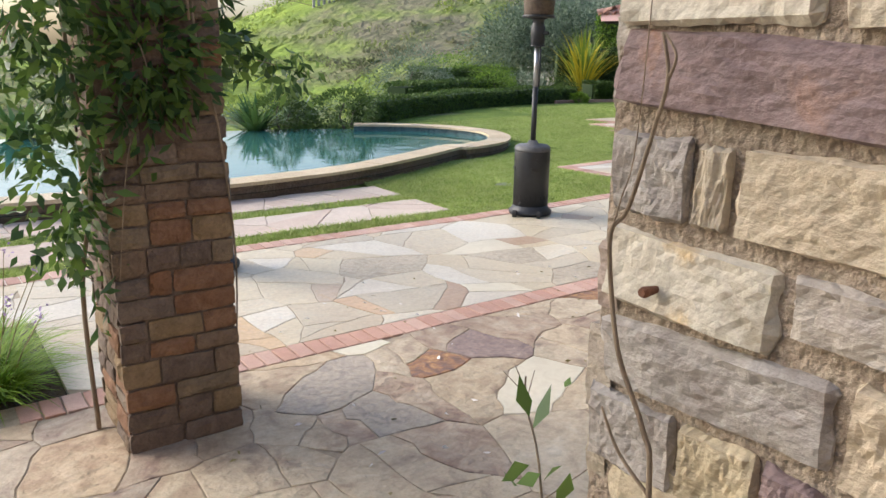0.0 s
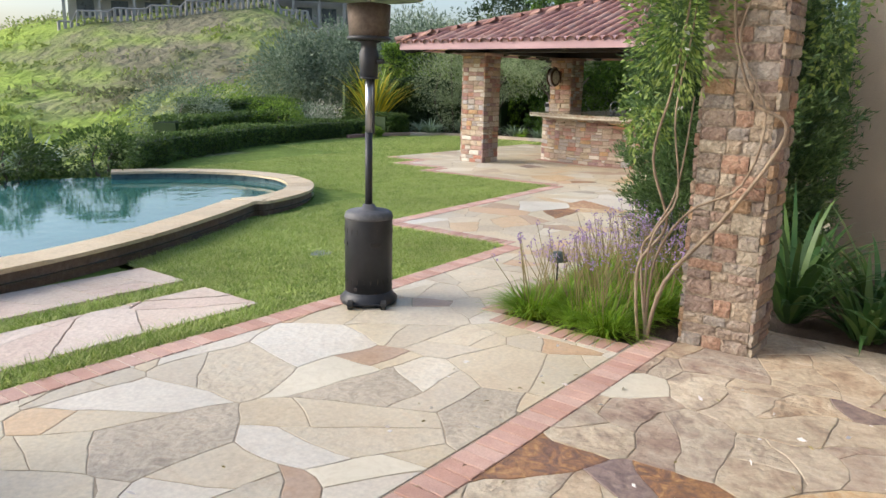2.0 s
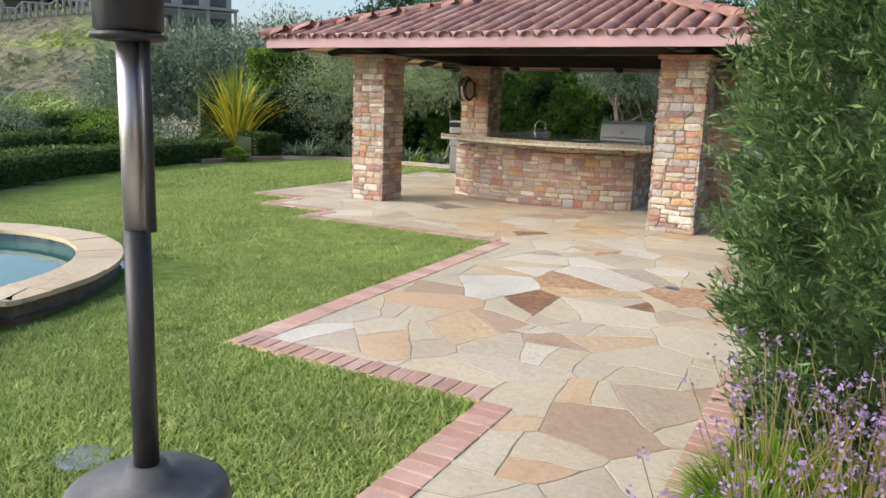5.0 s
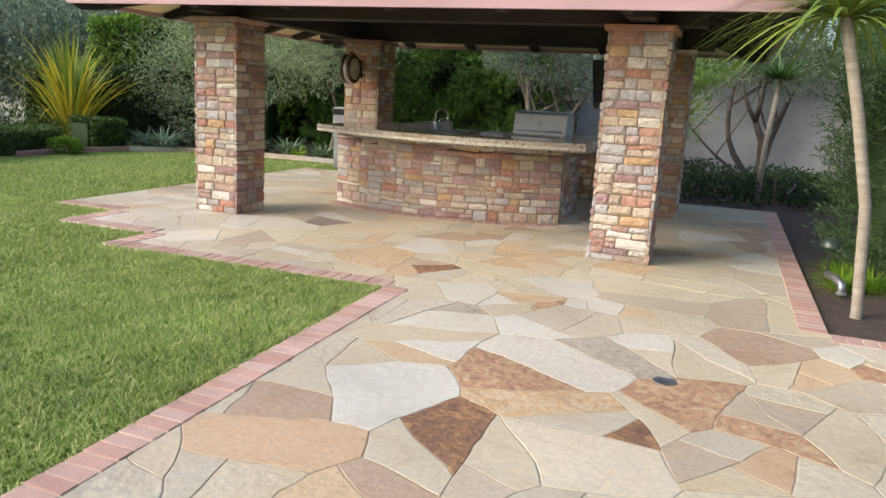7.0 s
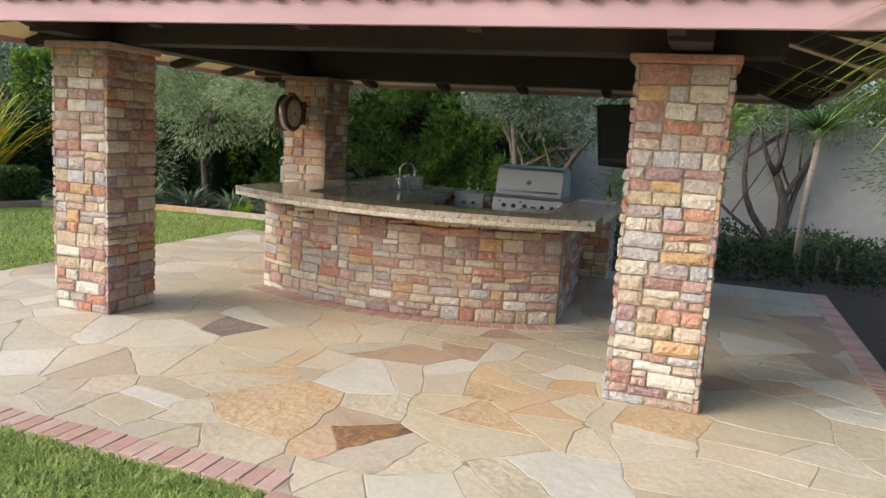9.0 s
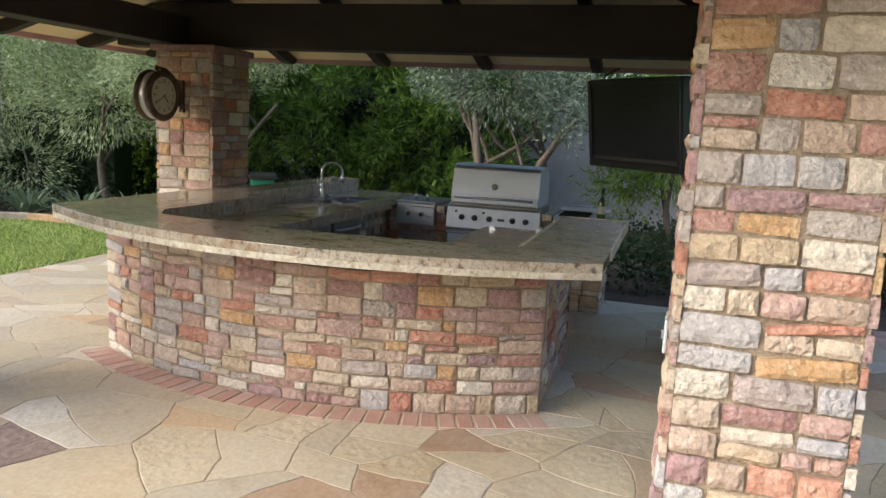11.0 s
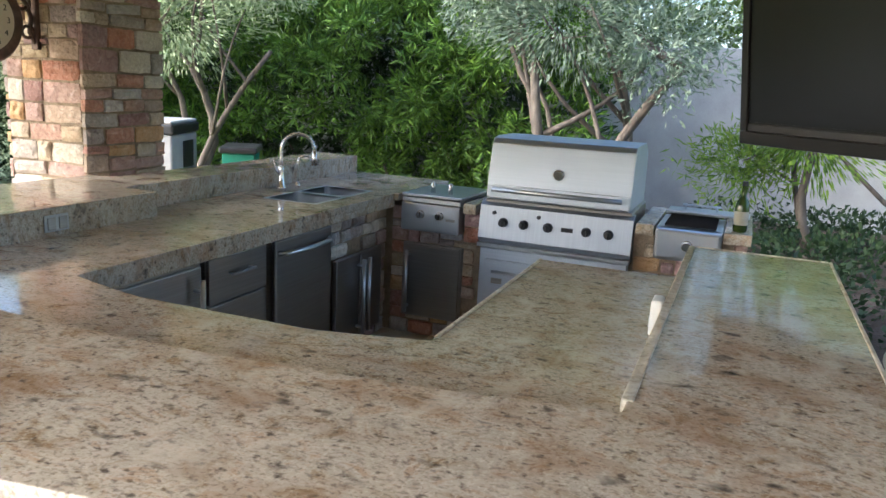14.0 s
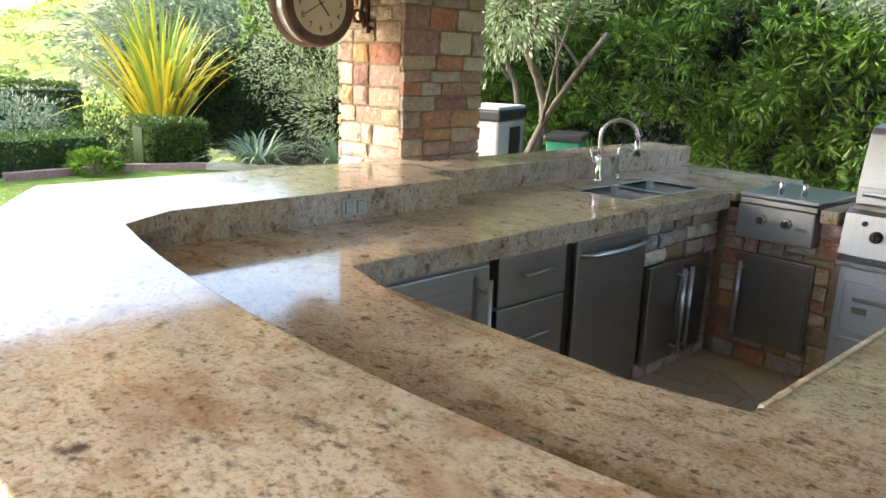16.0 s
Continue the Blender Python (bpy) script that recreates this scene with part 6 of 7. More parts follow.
def straps(name, label, x, y, n, ln, wd, leafm, seed, z=0.0, upright=0.6, droop=0.5, category="plant", group="", spread=0.12, segs=5, extra=None):
    """A clump of long arching blades."""
    r = np.random.RandomState(seed)
    root = thing(name, label, category, (x, y, z), group=group)
    a = r.uniform(0, 2 * np.pi, n)
    el = np.clip(r.normal(upright, 0.25, n), 0.05, 1.5)
    L = ln * r.uniform(0.6, 1.1, n)
    base = np.stack([np.cos(a) * r.rand(n) * spread, np.sin(a) * r.rand(n) * spread, np.zeros(n)], 1)
    out = np.stack([np.cos(a), np.sin(a), np.zeros(n)], 1)
    sd = np.stack([-np.sin(a), np.cos(a), np.zeros(n)], 1)
    dr = droop * r.uniform(0.5, 1.3, n)
    rows = []
    for k in range(segs + 1):
        t = k / segs
        hor = (np.cos(el) * t + 0.25 * dr * t * t) * L
        ver = (np.sin(el) * t - 0.55 * dr * t ** 2.4) * L
        w = wd * (1 - t ** 2.2) * (0.55 + 0.45 * min(1, t * 4)) / 2 + 0.0005
        c = base + out * hor[:, None] + np.array([0, 0, 1]) * ver[:, None]
        rows.append((c - sd * w, c + sd * w))
    V = np.concatenate([np.stack([q for q in rw], 1) for rw in rows], 1)  # n, 2*(segs+1), 3
    nv = 2 * (segs + 1)
    faces = []
    for i in range(n):
        b = i * nv
        for k in range(segs):
            faces.append((b + 2 * k, b + 2 * k + 1, b + 2 * k + 3, b + 2 * k + 2))
    tagged(part("foliage", mesh_of("foliage", V.reshape(-1, 3).tolist(), faces), leafm, root), kind="stuff" if n > 300 else "")
    if extra:
        ns, h, fm, fsz = extra
        bm = bmesh.new()
        tips, tdir = [], []
        rr = random.Random(seed)
        for i in range(ns):
            aa, t2 = rr.uniform(0, 6.28), rr.uniform(0.1, 0.5)
            b0 = Vector((math.cos(aa) * spread * rr.random(), math.sin(aa) * spread * rr.random(), 0))
            tip = b0 + Vector((math.cos(aa) * t2 * h, math.sin(aa) * t2 * h, h * rr.uniform(0.7, 1.1)))
            tube([b0, b0.lerp(tip, 0.5) + Vector((0, 0, 0.05 * h)), tip], [0.0035, 0.003, 0.0022], 4, bm)
            for _ in range(9):
                tips.append(tip + Vector((rr.gauss(0, 0.014), rr.gauss(0, 0.014), rr.gauss(0, 0.018))))
                tdir.append((rr.gauss(0, 1), rr.gauss(0, 1), rr.gauss(0.4, 1)))
        tagged(part("flower_stem", bm, M["stalk"], root), kind="stuff")
        tagged(leaves("blossom", np.array([tuple(v) for v in tips]), np.array(tdir), fsz, fsz * 0.6, fm, root, seed), kind="stuff")
    return root


# lavender-flowered clumps beside the path
rng = random.Random(21)
clumps = [(6.3 + 0.33 * i + rng.uniform(-0.1, 0.1), 4.0 + 0.3 * j + rng.uniform(-0.1, 0.1)) for i in range(6) for j in range(3)]
for i, (x, y) in enumerate(clumps):
    straps("flowering_clump", "bright green grassy clump with lilac flower stalks", x, y, 780, 0.38, 0.010, M["blade"], 100 + i, gz(x) - 0.03, 1.0, 0.8, "plant", "lilac-flowered clumps", 0.13, 4, (16, 0.62, M["flower"], 0.022))
for i, (x, y) in enumerate([(0.1, 4.1), (-0.3, 4.3), (0.35, 4.35), (-0.1, 4.6), (-0.7, 4.2), (0.3, 3.98)]):
    straps("flowering_clump", "bright green grassy clump with lilac flower stalks", x, y, 600, 0.46, 0.010, M["blade"], 140 + i, gz(x) - 0.03, 1.0, 0.8, "plant", "lilac-flowered clumps", 0.14, 4, (8, 0.66, M["flower"], 0.024))
for i, (x, y, ln) in enumerate([(7.35, 3.05, 1.35), (7.75, 2.5, 1.2), (7.2, 2.5, 0.8), (8.1, 3.1, 1.1), (7.5, 2.1, 0.7)]):
    straps("flax_plant", "tall dark green strappy plant by the stucco wall", x, y, 60, ln, 0.055, M["strap"], 160 + i, gz(x), 1.05, 0.75, "plant", "strappy plants", 0.1, 6)
for i, (x, y) in enumerate([(14.6, 4.45), (14.9, 4.35), (14.75, 4.2), (15.3, 4.4)]):
    straps("grass_clump", "small green grass clump in the bed", x, y, 220, 0.34, 0.008, M["blade"], 180 + i, -0.03, 0.9, 0.9, "plant", "grass clumps", 0.08, 4)


def juniper(x, y, r, h, n, seed, z):
    root = thing("juniper", "dense dark green columnar juniper", "tree", (x, y, z), group="junipers")
    part("trunk", tube([(0, 0, -0.1), (0, 0, h * 0.4), (0, 0, h * 0.85)], [0.09, 0.06, 0.015], 8), M["bark"], root)
    rs = np.random.RandomState(seed)
    sprays = 1400
    t = rs.uniform(0.0, 1, sprays) ** 0.9
    a = rs.uniform(0, 6.283, sprays)
    rad = r * (0.55 + 0.45 * np.sin(np.pi * np.clip(t * 0.75 + 0.22, 0, 1))) * (1 - t ** 5) * rs.uniform(0.6, 1.12, sprays)
    c = np.stack([np.cos(a) * rad, np.sin(a) * rad, 0.05 + t * h], 1)
    out = np.stack([np.cos(a), np.sin(a), rs.uniform(0.35, 1.1, sprays)], 1)
    out = unit(out)
    k = n // sprays
    tt = rs.uniform(-0.22, 0.14, (sprays, k, 1))
    p = c[:, None, :] + out[:, None, :] * tt + rs.normal(0, 0.035, (sprays, k, 3))
    d = np.repeat(out[:, None, :], k, 1)
    leaves("foliage", p.reshape(-1, 3), d.reshape(-1, 3), 0.075, 0.013, M["cypress_leaf"], root, seed, spread=0.55)
    # solid dark turned shape that fills the middle of the sprays
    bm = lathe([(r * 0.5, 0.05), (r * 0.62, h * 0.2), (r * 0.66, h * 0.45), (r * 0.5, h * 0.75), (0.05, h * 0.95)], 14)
    part("inner_growth", bm, M["dark_leaf"], root, "solid dark core inside the sprays")
    return root


juniper(8.8, 4.05, 0.9, 3.6, 140000, 7, gz(8.8))
juniper(15.5, 3.75, 0.85, 4.2, 60000, 8, -0.03)


# vines
def vine(name, label, stems, lpts, ldirs, leafm, seed, ln, wd, flowers=None):
    root = thing(name, label, "vine", stems[0][0][0])
    o = Vector(stems[0][0][0])
    for k, (pts, r) in enumerate(stems):
        fine = []
        P = [Vector(p) - o for p in pts]
        for i in range(len(P) - 1):
            p0, p1, p2, p3 = P[max(0, i - 1)], P[i], P[i + 1], P[min(len(P) - 1, i + 2)]
            for s in range(5):
                t = s / 5
                fine.append(0.5 * ((2 * p1) + (p2 - p0) * t + (2 * p0 - 5 * p1 + 4 * p2 - p3) * t * t + (3 * p1 - p0 - 3 * p2 + p3) * t ** 3))
        fine.append(P[-1])
        n = len(fine)
        part("stem", tube(fine, [0.52 * r * (1 - 0.5 * i / n) for i in range(n)], 8), M["vine_bark"], root, smooth=True)
    leaves("foliage", np.asarray(lpts) - np.array(o), ldirs, ln, wd, leafm, root, seed)
    if flowers is not None:
        leaves("blossom", np.asarray(flowers) - np.array(o), np.random.RandomState(1).normal(0, 1, (len(flowers), 3)), 0.05, 0.035, M["white_flower"], root, seed)
    return root


g = -0.12
st2 = [([(6.22, 3.73, g), (6.2, 3.618, 0.35), (6.26, 3.3, 0.8), (6.28, 3.05, 1.2), (6.3, 2.98, 1.45), (6.27, 3.2, 1.62), (6.27, 3.35, 2.2), (6.28, 3.2, 3.0)], 0.03),
       ([(6.24, 3.744, g), (6.16, 3.685, 0.5), (6.22, 3.5, 0.85), (6.27, 3.2, 1.05), (6.28, 3.1, 1.5), (6.26, 3.3, 2.0), (6.28, 3.05, 2.6)], 0.02),
       ([(6.2, 3.775, g), (6.1, 3.775, 0.45), (6.2, 3.64, 0.75), (6.1, 3.73, 1.2), (6.18, 3.662, 1.7), (6.15, 3.572, 2.4), (6.2, 3.572, 3.2)], 0.024),
       ([(6.26, 3.752, g), (6.12, 3.716, 0.6), (6.2, 3.582, 0.95), (6.16, 3.627, 1.5), (6.24, 3.582, 2.2), (6.2, 3.662, 3.0)], 0.018),
       ([(6.3, 3.761, g), (6.25, 3.82, 0.5), (6.15, 3.708, 0.7), (6.22, 3.595, 1.0), (6.3, 3.563, 1.6)], 0.02),
       ([(6.18, 3.572, 0.45), (6.22, 3.4, 0.3), (6.27, 3.2, 0.42), (6.27, 3.05, 0.6)], 0.008)]
p1, d1 = many_blobs(6000, [((6.22, 3.68, 2.05), (0.26, 0.28, 0.55)), ((6.18, 3.6, 2.7), (0.32, 0.5, 0.5)), ((6.2, 3.85, 1.45), (0.14, 0.2, 0.25)), ((6.25, 3.4, 3.1), (0.3, 0.6, 0.35)), ((6.12, 3.95, 2.5), (0.22, 0.22, 0.28))], 31, shell=0.1, lump=0.4)
p2, d2 = many_blobs(700, [((6.75, 2.85, 2.0), (0.2, 0.18, 0.5)), ((6.8, 2.75, 2.6), (0.25, 0.25, 0.4))], 33, shell=0.1, lump=0.4)
rs = np.random.RandomState(3)
vine("climbing_vine", "woody jasmine vine with bright leaves climbing the pillar", st2, np.concatenate([p1, p2]), np.concatenate([d1, d2]) - np.array([0, 0, 0.5]), M["vine_leaf"], 31, 0.052, 0.02, p1[rs.choice(len(p1), 60)])
st1 = [([(0.7, 3.3, g), (0.68, 3.2, 0.6), (0.72, 3.0, 1.1), (0.7, 3.1, 1.7), (0.72, 3.0, 2.4), (0.72, 3.2, 3.2)], 0.022),
       ([(1.2, 2.92, 3.2), (1.18, 2.9, 2.3), (1.14, 2.92, 1.75), (1.22, 2.93, 1.3), (1.28, 2.98, 0.75), (1.27, 3.0, 0.3)], 0.014),
       ([(0.78, 2.93, 3.2), (0.85, 2.93, 2.4), (0.8, 2.92, 1.9), (0.95, 2.92, 1.55), (0.85, 2.92, 1.2), (0.78, 2.93, 0.7)], 0.008),
       ([(1.15, 2.9, 3.0), (1.1, 2.88, 2.2), (1.12, 2.9, 1.72)], 0.02),
       ([(1.25, 3.2, 1.9), (1.5, 3.3, 1.95), (1.8, 3.35, 2.25), (1.75, 3.4, 2.6)], 0.012),
       ([(1.28, 3.2, 1.75), (1.6, 3.35, 1.85), (2.0, 3.5, 1.82)], 0.004), ([(1.28, 3.1, 1.85), (1.7, 3.4, 1.98), (2.2, 3.6, 1.92)], 0.004),
       ([(1.28, 3.1, 1.6), (1.6, 3.3, 1.55), (2.0, 3.5, 1.45)], 0.005), ([(1.3, 3.3, 1.95), (1.7, 3.5, 2.1), (2.1, 3.6, 2.12)], 0.004),
       ([(0.7, 3.0, 1.9), (0.45, 2.9, 1.6), (0.4, 2.95, 1.1)], 0.006)]
p1, d1 = many_blobs(3600, [((0.62, 3.05, 2.35), (0.28, 0.3, 0.45)), ((0.6, 3.1, 1.75), (0.26, 0.25, 0.4)), ((0.65, 3.05, 1.1), (0.18, 0.2, 0.55)), ((1.3, 3.12, 2.1), (0.13, 0.2, 0.4)), ((1.34, 3.18, 1.62), (0.16, 0.2, 0.1)), ((0.9, 2.92, 2.3), (0.35, 0.06, 0.5)), ((0.95, 2.92, 1.55), (0.3, 0.05, 0.35))], 41, shell=0.1, lump=0.4)
p2 = np.array([[1.3 + 0.6 * t, 3.2 + 0.25 * t, 1.56 - 0.1 * t + 0.02] for t in rs.uniform(0, 1, 140)]) + rs.normal(0, 0.045, (140, 3))
vine("climbing_vine", "leafy dark vine with bare tendrils hanging on the shaded pillar", st1, np.concatenate([p1, p2]), np.concatenate([d1, rs.normal(0, 1, (140, 3))]) - np.array([0, 0, 0.5]), M["vine_shaded"], 41, 0.085, 0.032)
dry = vine("dry_vine_stem", "bare grey vine stem tied to the stone", [([(0.67, 0.2, -0.1), (0.672, 0.19, 0.9), (0.67, 0.195, 1.23), (0.672, 0.21, 1.29), (0.668, 0.24, 1.35), (0.67, 0.257, 1.406), (0.668, 0.262, 1.465), (0.67, 0.246, 1.49), (0.668, 0.224, 1.56), (0.667, 0.213, 1.604), (0.67, 0.224, 1.64)], 0.0058), ([(0.668, 0.213, 1.604), (0.666, 0.206, 1.622), (0.67, 0.222, 1.64)], 0.003), ([(0.668, 0.262, 1.465), (0.665, 0.25, 1.5), (0.668, 0.24, 1.56), (0.67, 0.235, 1.8)], 0.0016), ([(0.67, 0.195, 1.23), (0.665, 0.23, 1.26), (0.66, 0.25, 1.3)], 0.004)], np.array([[0.66, 0.3, 1.3]]), np.array([[0, 0, 1]]), M["vine_shaded"], 3, 0.02, 0.01)
peg = thing("wall_peg", "rusty bolt head in the pillar joint", "bolt", (0.682, 0.23, 1.415))
part("head", tube([(0.02, 0, 0), (0.0, 0, 0), (-0.004, 0, 0)], [0.003, 0.0055, 0.004], 12), mat("rusty_iron", [(0.09, 0.035, 0.02), (0.2, 0.09, 0.05)], 60, 0.9), peg)
seed_pts = [(0.735, 0.43, 1.19), (0.74, 0.43, 1.17), (0.73, 0.42, 1.13), (0.74, 0.41, 1.12), (0.75, 0.4, 1.13), (0.72, 0.43, 1.1), (0.76, 0.38, 1.13), (0.73, 0.4, 1.08)]
vine("rose_shoot", "young rose shoot with a few glossy leaves", [([(0.78, 0.36, -0.1), (0.77, 0.38, 0.6), (0.745, 0.41, 1.08), (0.735, 0.435, 1.2), (0.735, 0.44, 1.24)], 0.004), ([(0.735, 0.435, 1.215), (0.715, 0.46, 1.245)], 0.0014), ([(0.735, 0.435, 1.215), (0.74, 0.43, 1.25)], 0.0014), ([(0.735, 0.437, 1.22), (0.725, 0.45, 1.255)], 0.0014), ([(0.745, 0.41, 1.08), (0.8, 0.35, 1.16)], 0.002)], np.array(seed_pts), np.array([(-1, 0.3, 0.3), (1, 0, 0.2), (-1, 0, 0), (0, 1, 0), (1, 0.5, 0.1), (-0.6, -0.5, 0.2), (1, -0.4, 0.2), (0, -1, 0.2)], float), M["vine_shaded"], 5, 0.05, 0.028)

# trees and shrubs behind the pavilion
tree("olive_tree", "multi-stemmed grey-green olive behind the grill", 22.4, 9.2, [((0, 0), (-0.2, 0.3, 1.9), 0.085), ((0.1, -0.2), (0.1, -0.4, 2.0), 0.075), ((-0.1, -0.3), (-0.3, -1.1, 1.9), 0.075), ((0, 0.2), (0.2, 0.7, 2.2), 0.04)], [((-0.2, 0.0, 2.3), (0.9, 0.9, 0.5)), ((-0.4, -0.9, 2.1), (0.7, 0.7, 0.5)), ((-0.2, 0.8, 2.6), (0.7, 0.6, 0.5)), ((-0.3, 0.0, 3.0), (1.0, 1.3, 0.6))], 15000, M["olive_leaf"], 0.085, 0.02, 51, "pale_bark", group="olive trees")
tree("olive_tree", "leaning olive with twisted pale trunks", 21.9, 13.8, [((0, 0), (-0.1, -0.4, 1.7), 0.07), ((0, -0.2), (0.0, -1.4, 1.9), 0.05), ((0.1, 0.2), (0.1, 0.4, 2.0), 0.055)], [((-0.3, -0.3, 2.2), (0.8, 0.9, 0.6)), ((-0.1, 0.6, 2.3), (0.9, 1.0, 0.8)), ((-0.1, -1.3, 2.7), (0.8, 0.7, 0.5)), ((-0.1, -0.2, 3.1), (1.0, 1.4, 0.7))], 16000, M["sunlit_silver_leaf"], 0.085, 0.02, 52, "pale_bark", group="olive trees")
tree("olive_tree", "grey-green olive in the lawn-side bed", 22.3, 15.7, [((0, 0), (0, 0.1, 1.6), 0.08)], [((-0.2, 0, 1.9), (0.9, 1.1, 0.9)), ((0, 0.6, 2.7), (1.0, 1.1, 0.9)), ((0.1, -0.5, 3.0), (1.0, 1.0, 0.8))], 15000, M["sunlit_silver_leaf"], 0.085, 0.02, 53, "pale_bark", group="olive trees")
tree("olive_tree", "old dark-trunked olive by the garden wall", 25.7, 4.9, [((0, 0), (0.0, 0.15, 1.3), 0.13), ((0, 0.05), (-0.1, 0.7, 2.0), 0.075), ((0, -0.05), (0, -0.5, 1.9), 0.07), ((0, 0), (-0.2, 1.7, 1.3), 0.04)], [((0, 0.9, 2.5), (0.8, 1.2, 0.6)), ((0, -0.6, 2.6), (0.8, 1.0, 0.6)), ((0, 0.2, 3.2), (1, 1.6, 0.6))], 11000, M["olive_leaf"], 0.1, 0.022, 54, "bark", group="olive trees")
tree("feathery_tree", "slender feathery-leaved tree by the white wall", 23.4, 6.6, [((0, 0), (0.0, 0.1, 1.6), 0.06), ((0.1, 0.1), (0, 0.5, 1.7), 0.04)], [((-0.1, 0.3, 1.35), (0.5, 0.7, 0.5)), ((0, 0, 2.2), (0.7, 0.9, 0.5)), ((0.0, 0.9, 1.0), (0.4, 0.5, 0.4))], 7000, M["bright_leaf"], 0.12, 0.02, 55, "bark", lump=0.5)
tree("feathery_tree", "dark feathery tree beside the wall", 24.6, 2.6, [((0, 0), (0, 0, 2.0), 0.08)], [((0, 0, 1.6), (0.7, 1.2, 0.7)), ((0, 0.2, 2.8), (1.0, 1.5, 0.9)), ((0, -0.8, 3.4), (1.0, 1.2, 0.8))], 9000, M["hedge_leaf"], 0.11, 0.022, 56, "bark", lump=0.5)
podo = []
rng = random.Random(61)
for j in range(11):
    for k in range(7):
        podo.append(((rng.uniform(-0.45, 0.45), -2.2 + j * 0.62 + rng.uniform(-0.3, 0.3), 0.35 + k * 0.68 + rng.uniform(-0.3, 0.3)), (rng.uniform(0.3, 0.55), rng.uniform(0.3, 0.55), rng.uniform(0.28, 0.5))))
shrub("fern_pine_hedge", "tall loose fern pine screen with feathery bright tips", 23.9, 11.6, podo, 64000, M["podo_leaf"], 0.15, 0.026, 62, category="hedge", shell=0.25, lump=0.45, spread=1.0, cluster=16)
dk = []
for j in range(8):
    for k in range(3):
        dk.append(((rng.uniform(-0.3, 0.4), -2.2 + j * 1.2 + rng.uniform(-0.3, 0.3), 0.9 + k * 1.7 + rng.uniform(-0.2, 0.2)), (0.9, 1.0, 1.1)))
shrub("screen_trees", "dark evergreen screen behind the garden", 25.4, 12.4, dk, 34000, M["dark_leaf"], 0.16, 0.06, 63, category="hedge", shell=0.4, lump=0.4)
bk = [((rng.uniform(-0.3, 0.4), -7.5 + j * 1.3, 2.0 + k * 1.5 + rng.uniform(-0.2, 0.2)), (0.9, 1.0, 1.1)) for j in range(11) for k in range(4)]
shrub("screen_trees", "dark evergreen screen beyond the garden wall", 28.0, 7.2, bk, 46000, M["hedge_leaf"], 0.17, 0.075, 65, category="hedge", shell=0.4, lump=0.4)
shrub("groundcover", "low dark green leafy groundcover", 22.8, 6.0, [((rng.uniform(-2.2, 2.4), rng.uniform(-2.6, 2.0), 0.1), (0.7, 0.7, 0.32)) for _ in range(26)], 16000, M["dark_leaf"], 0.08, 0.04, 64, category="groundcover", lump=0.3)
part("limb", tube([(20.3, 4.6, 0.25), (21.5, 4.4, 0.28), (23.2, 4.3, 0.3)], 0.02, 6), M["bark"], None)
tagged(bpy.data.objects["limb"], "thin brown rail lying across the planting bed", "rail")
wst = thing("garden_stake", "short wooden stake in the bed", "stake", (21.0, 4.75, 0))
part("post", box(-0.02, 0.02, -0.02, 0.02, -0.1, 0.42, 0.004), M["bark"], wst)


def crown_palm(name, label, x, y, z, trunk, r0, n, ln, wd, leafm, seed, el=0.35, droop=0.9):
    root = straps(name, label, x, y, n, ln, wd, leafm, seed, z, el, droop, "palm", "", 0.05, 6)
    crown = root.children[0]
    crown.location = Vector(trunk[-1])
    part("trunk", tube(trunk, [r0 * (1.25 if i == 0 else 1) for i in range(len(trunk))], 12), M["palm_bark"], root, smooth=True)
    return root


crown_palm("cordyline", "tall cordyline with a slim pale trunk and yellow-green straps", 13.62, 4.47, -0.03, [(0, 0, -0.1), (0.01, 0, 0.05), (-0.03, 0.07, 0.9), (0.0, 0.22, 1.6), (0.01, 0.4, 2.3)], 0.044, 120, 1.0, 0.05, M["frond"], 71, 0.5, 1.5)
crown_palm("cordyline", "slender cordyline with a round tuft of narrow leaves", 21.17, 5.0, -0.03, [(0, 0, -0.1), (0.05, -0.02, 1.0), (0.1, -0.12, 2.1)], 0.045, 260, 0.85, 0.03, M["strap"], 72, 0.35, 0.35)
fan = straps("young_palm", "young palm with upright fronds turning yellow", 20.1, 19.4, 190, 3.1, 0.05, M["frond"], 73, 0, 1.45, 0.55, "palm", "", 0.12, 8)
part("yellow_fronds", straps("tmp", "", 0, 0, 150, 3.2, 0.06, M["frond_yellow"], 74, 0, 1.36, 0.8, "", "", 0.1, 8).children[0].data, M["frond_yellow"], fan, "yellowing outer fronds")
for o in [o for o in bpy.data.objects if o.name.startswith("tmp")]:
    for c in list(o.children):
        bpy.data.objects.remove(c)
    bpy.data.objects.remove(o)

shrub("olive_shrub", "loose silvery olive shrub behind the bed", 22.0, 17.2, [((0, 0, 0.8), (0.9, 0.9, 0.8)), ((-0.3, 0.6, 1.7), (0.9, 0.9, 0.9)), ((0.3, -0.3, 2.2), (1.0, 1.0, 0.9)), ((0.0, 0.4, 3.0), (0.9, 1.0, 0.7))], 15000, M["sunlit_silver_leaf"], 0.085, 0.02, 58, shell=0.2, lump=0.4, spread=0.9)
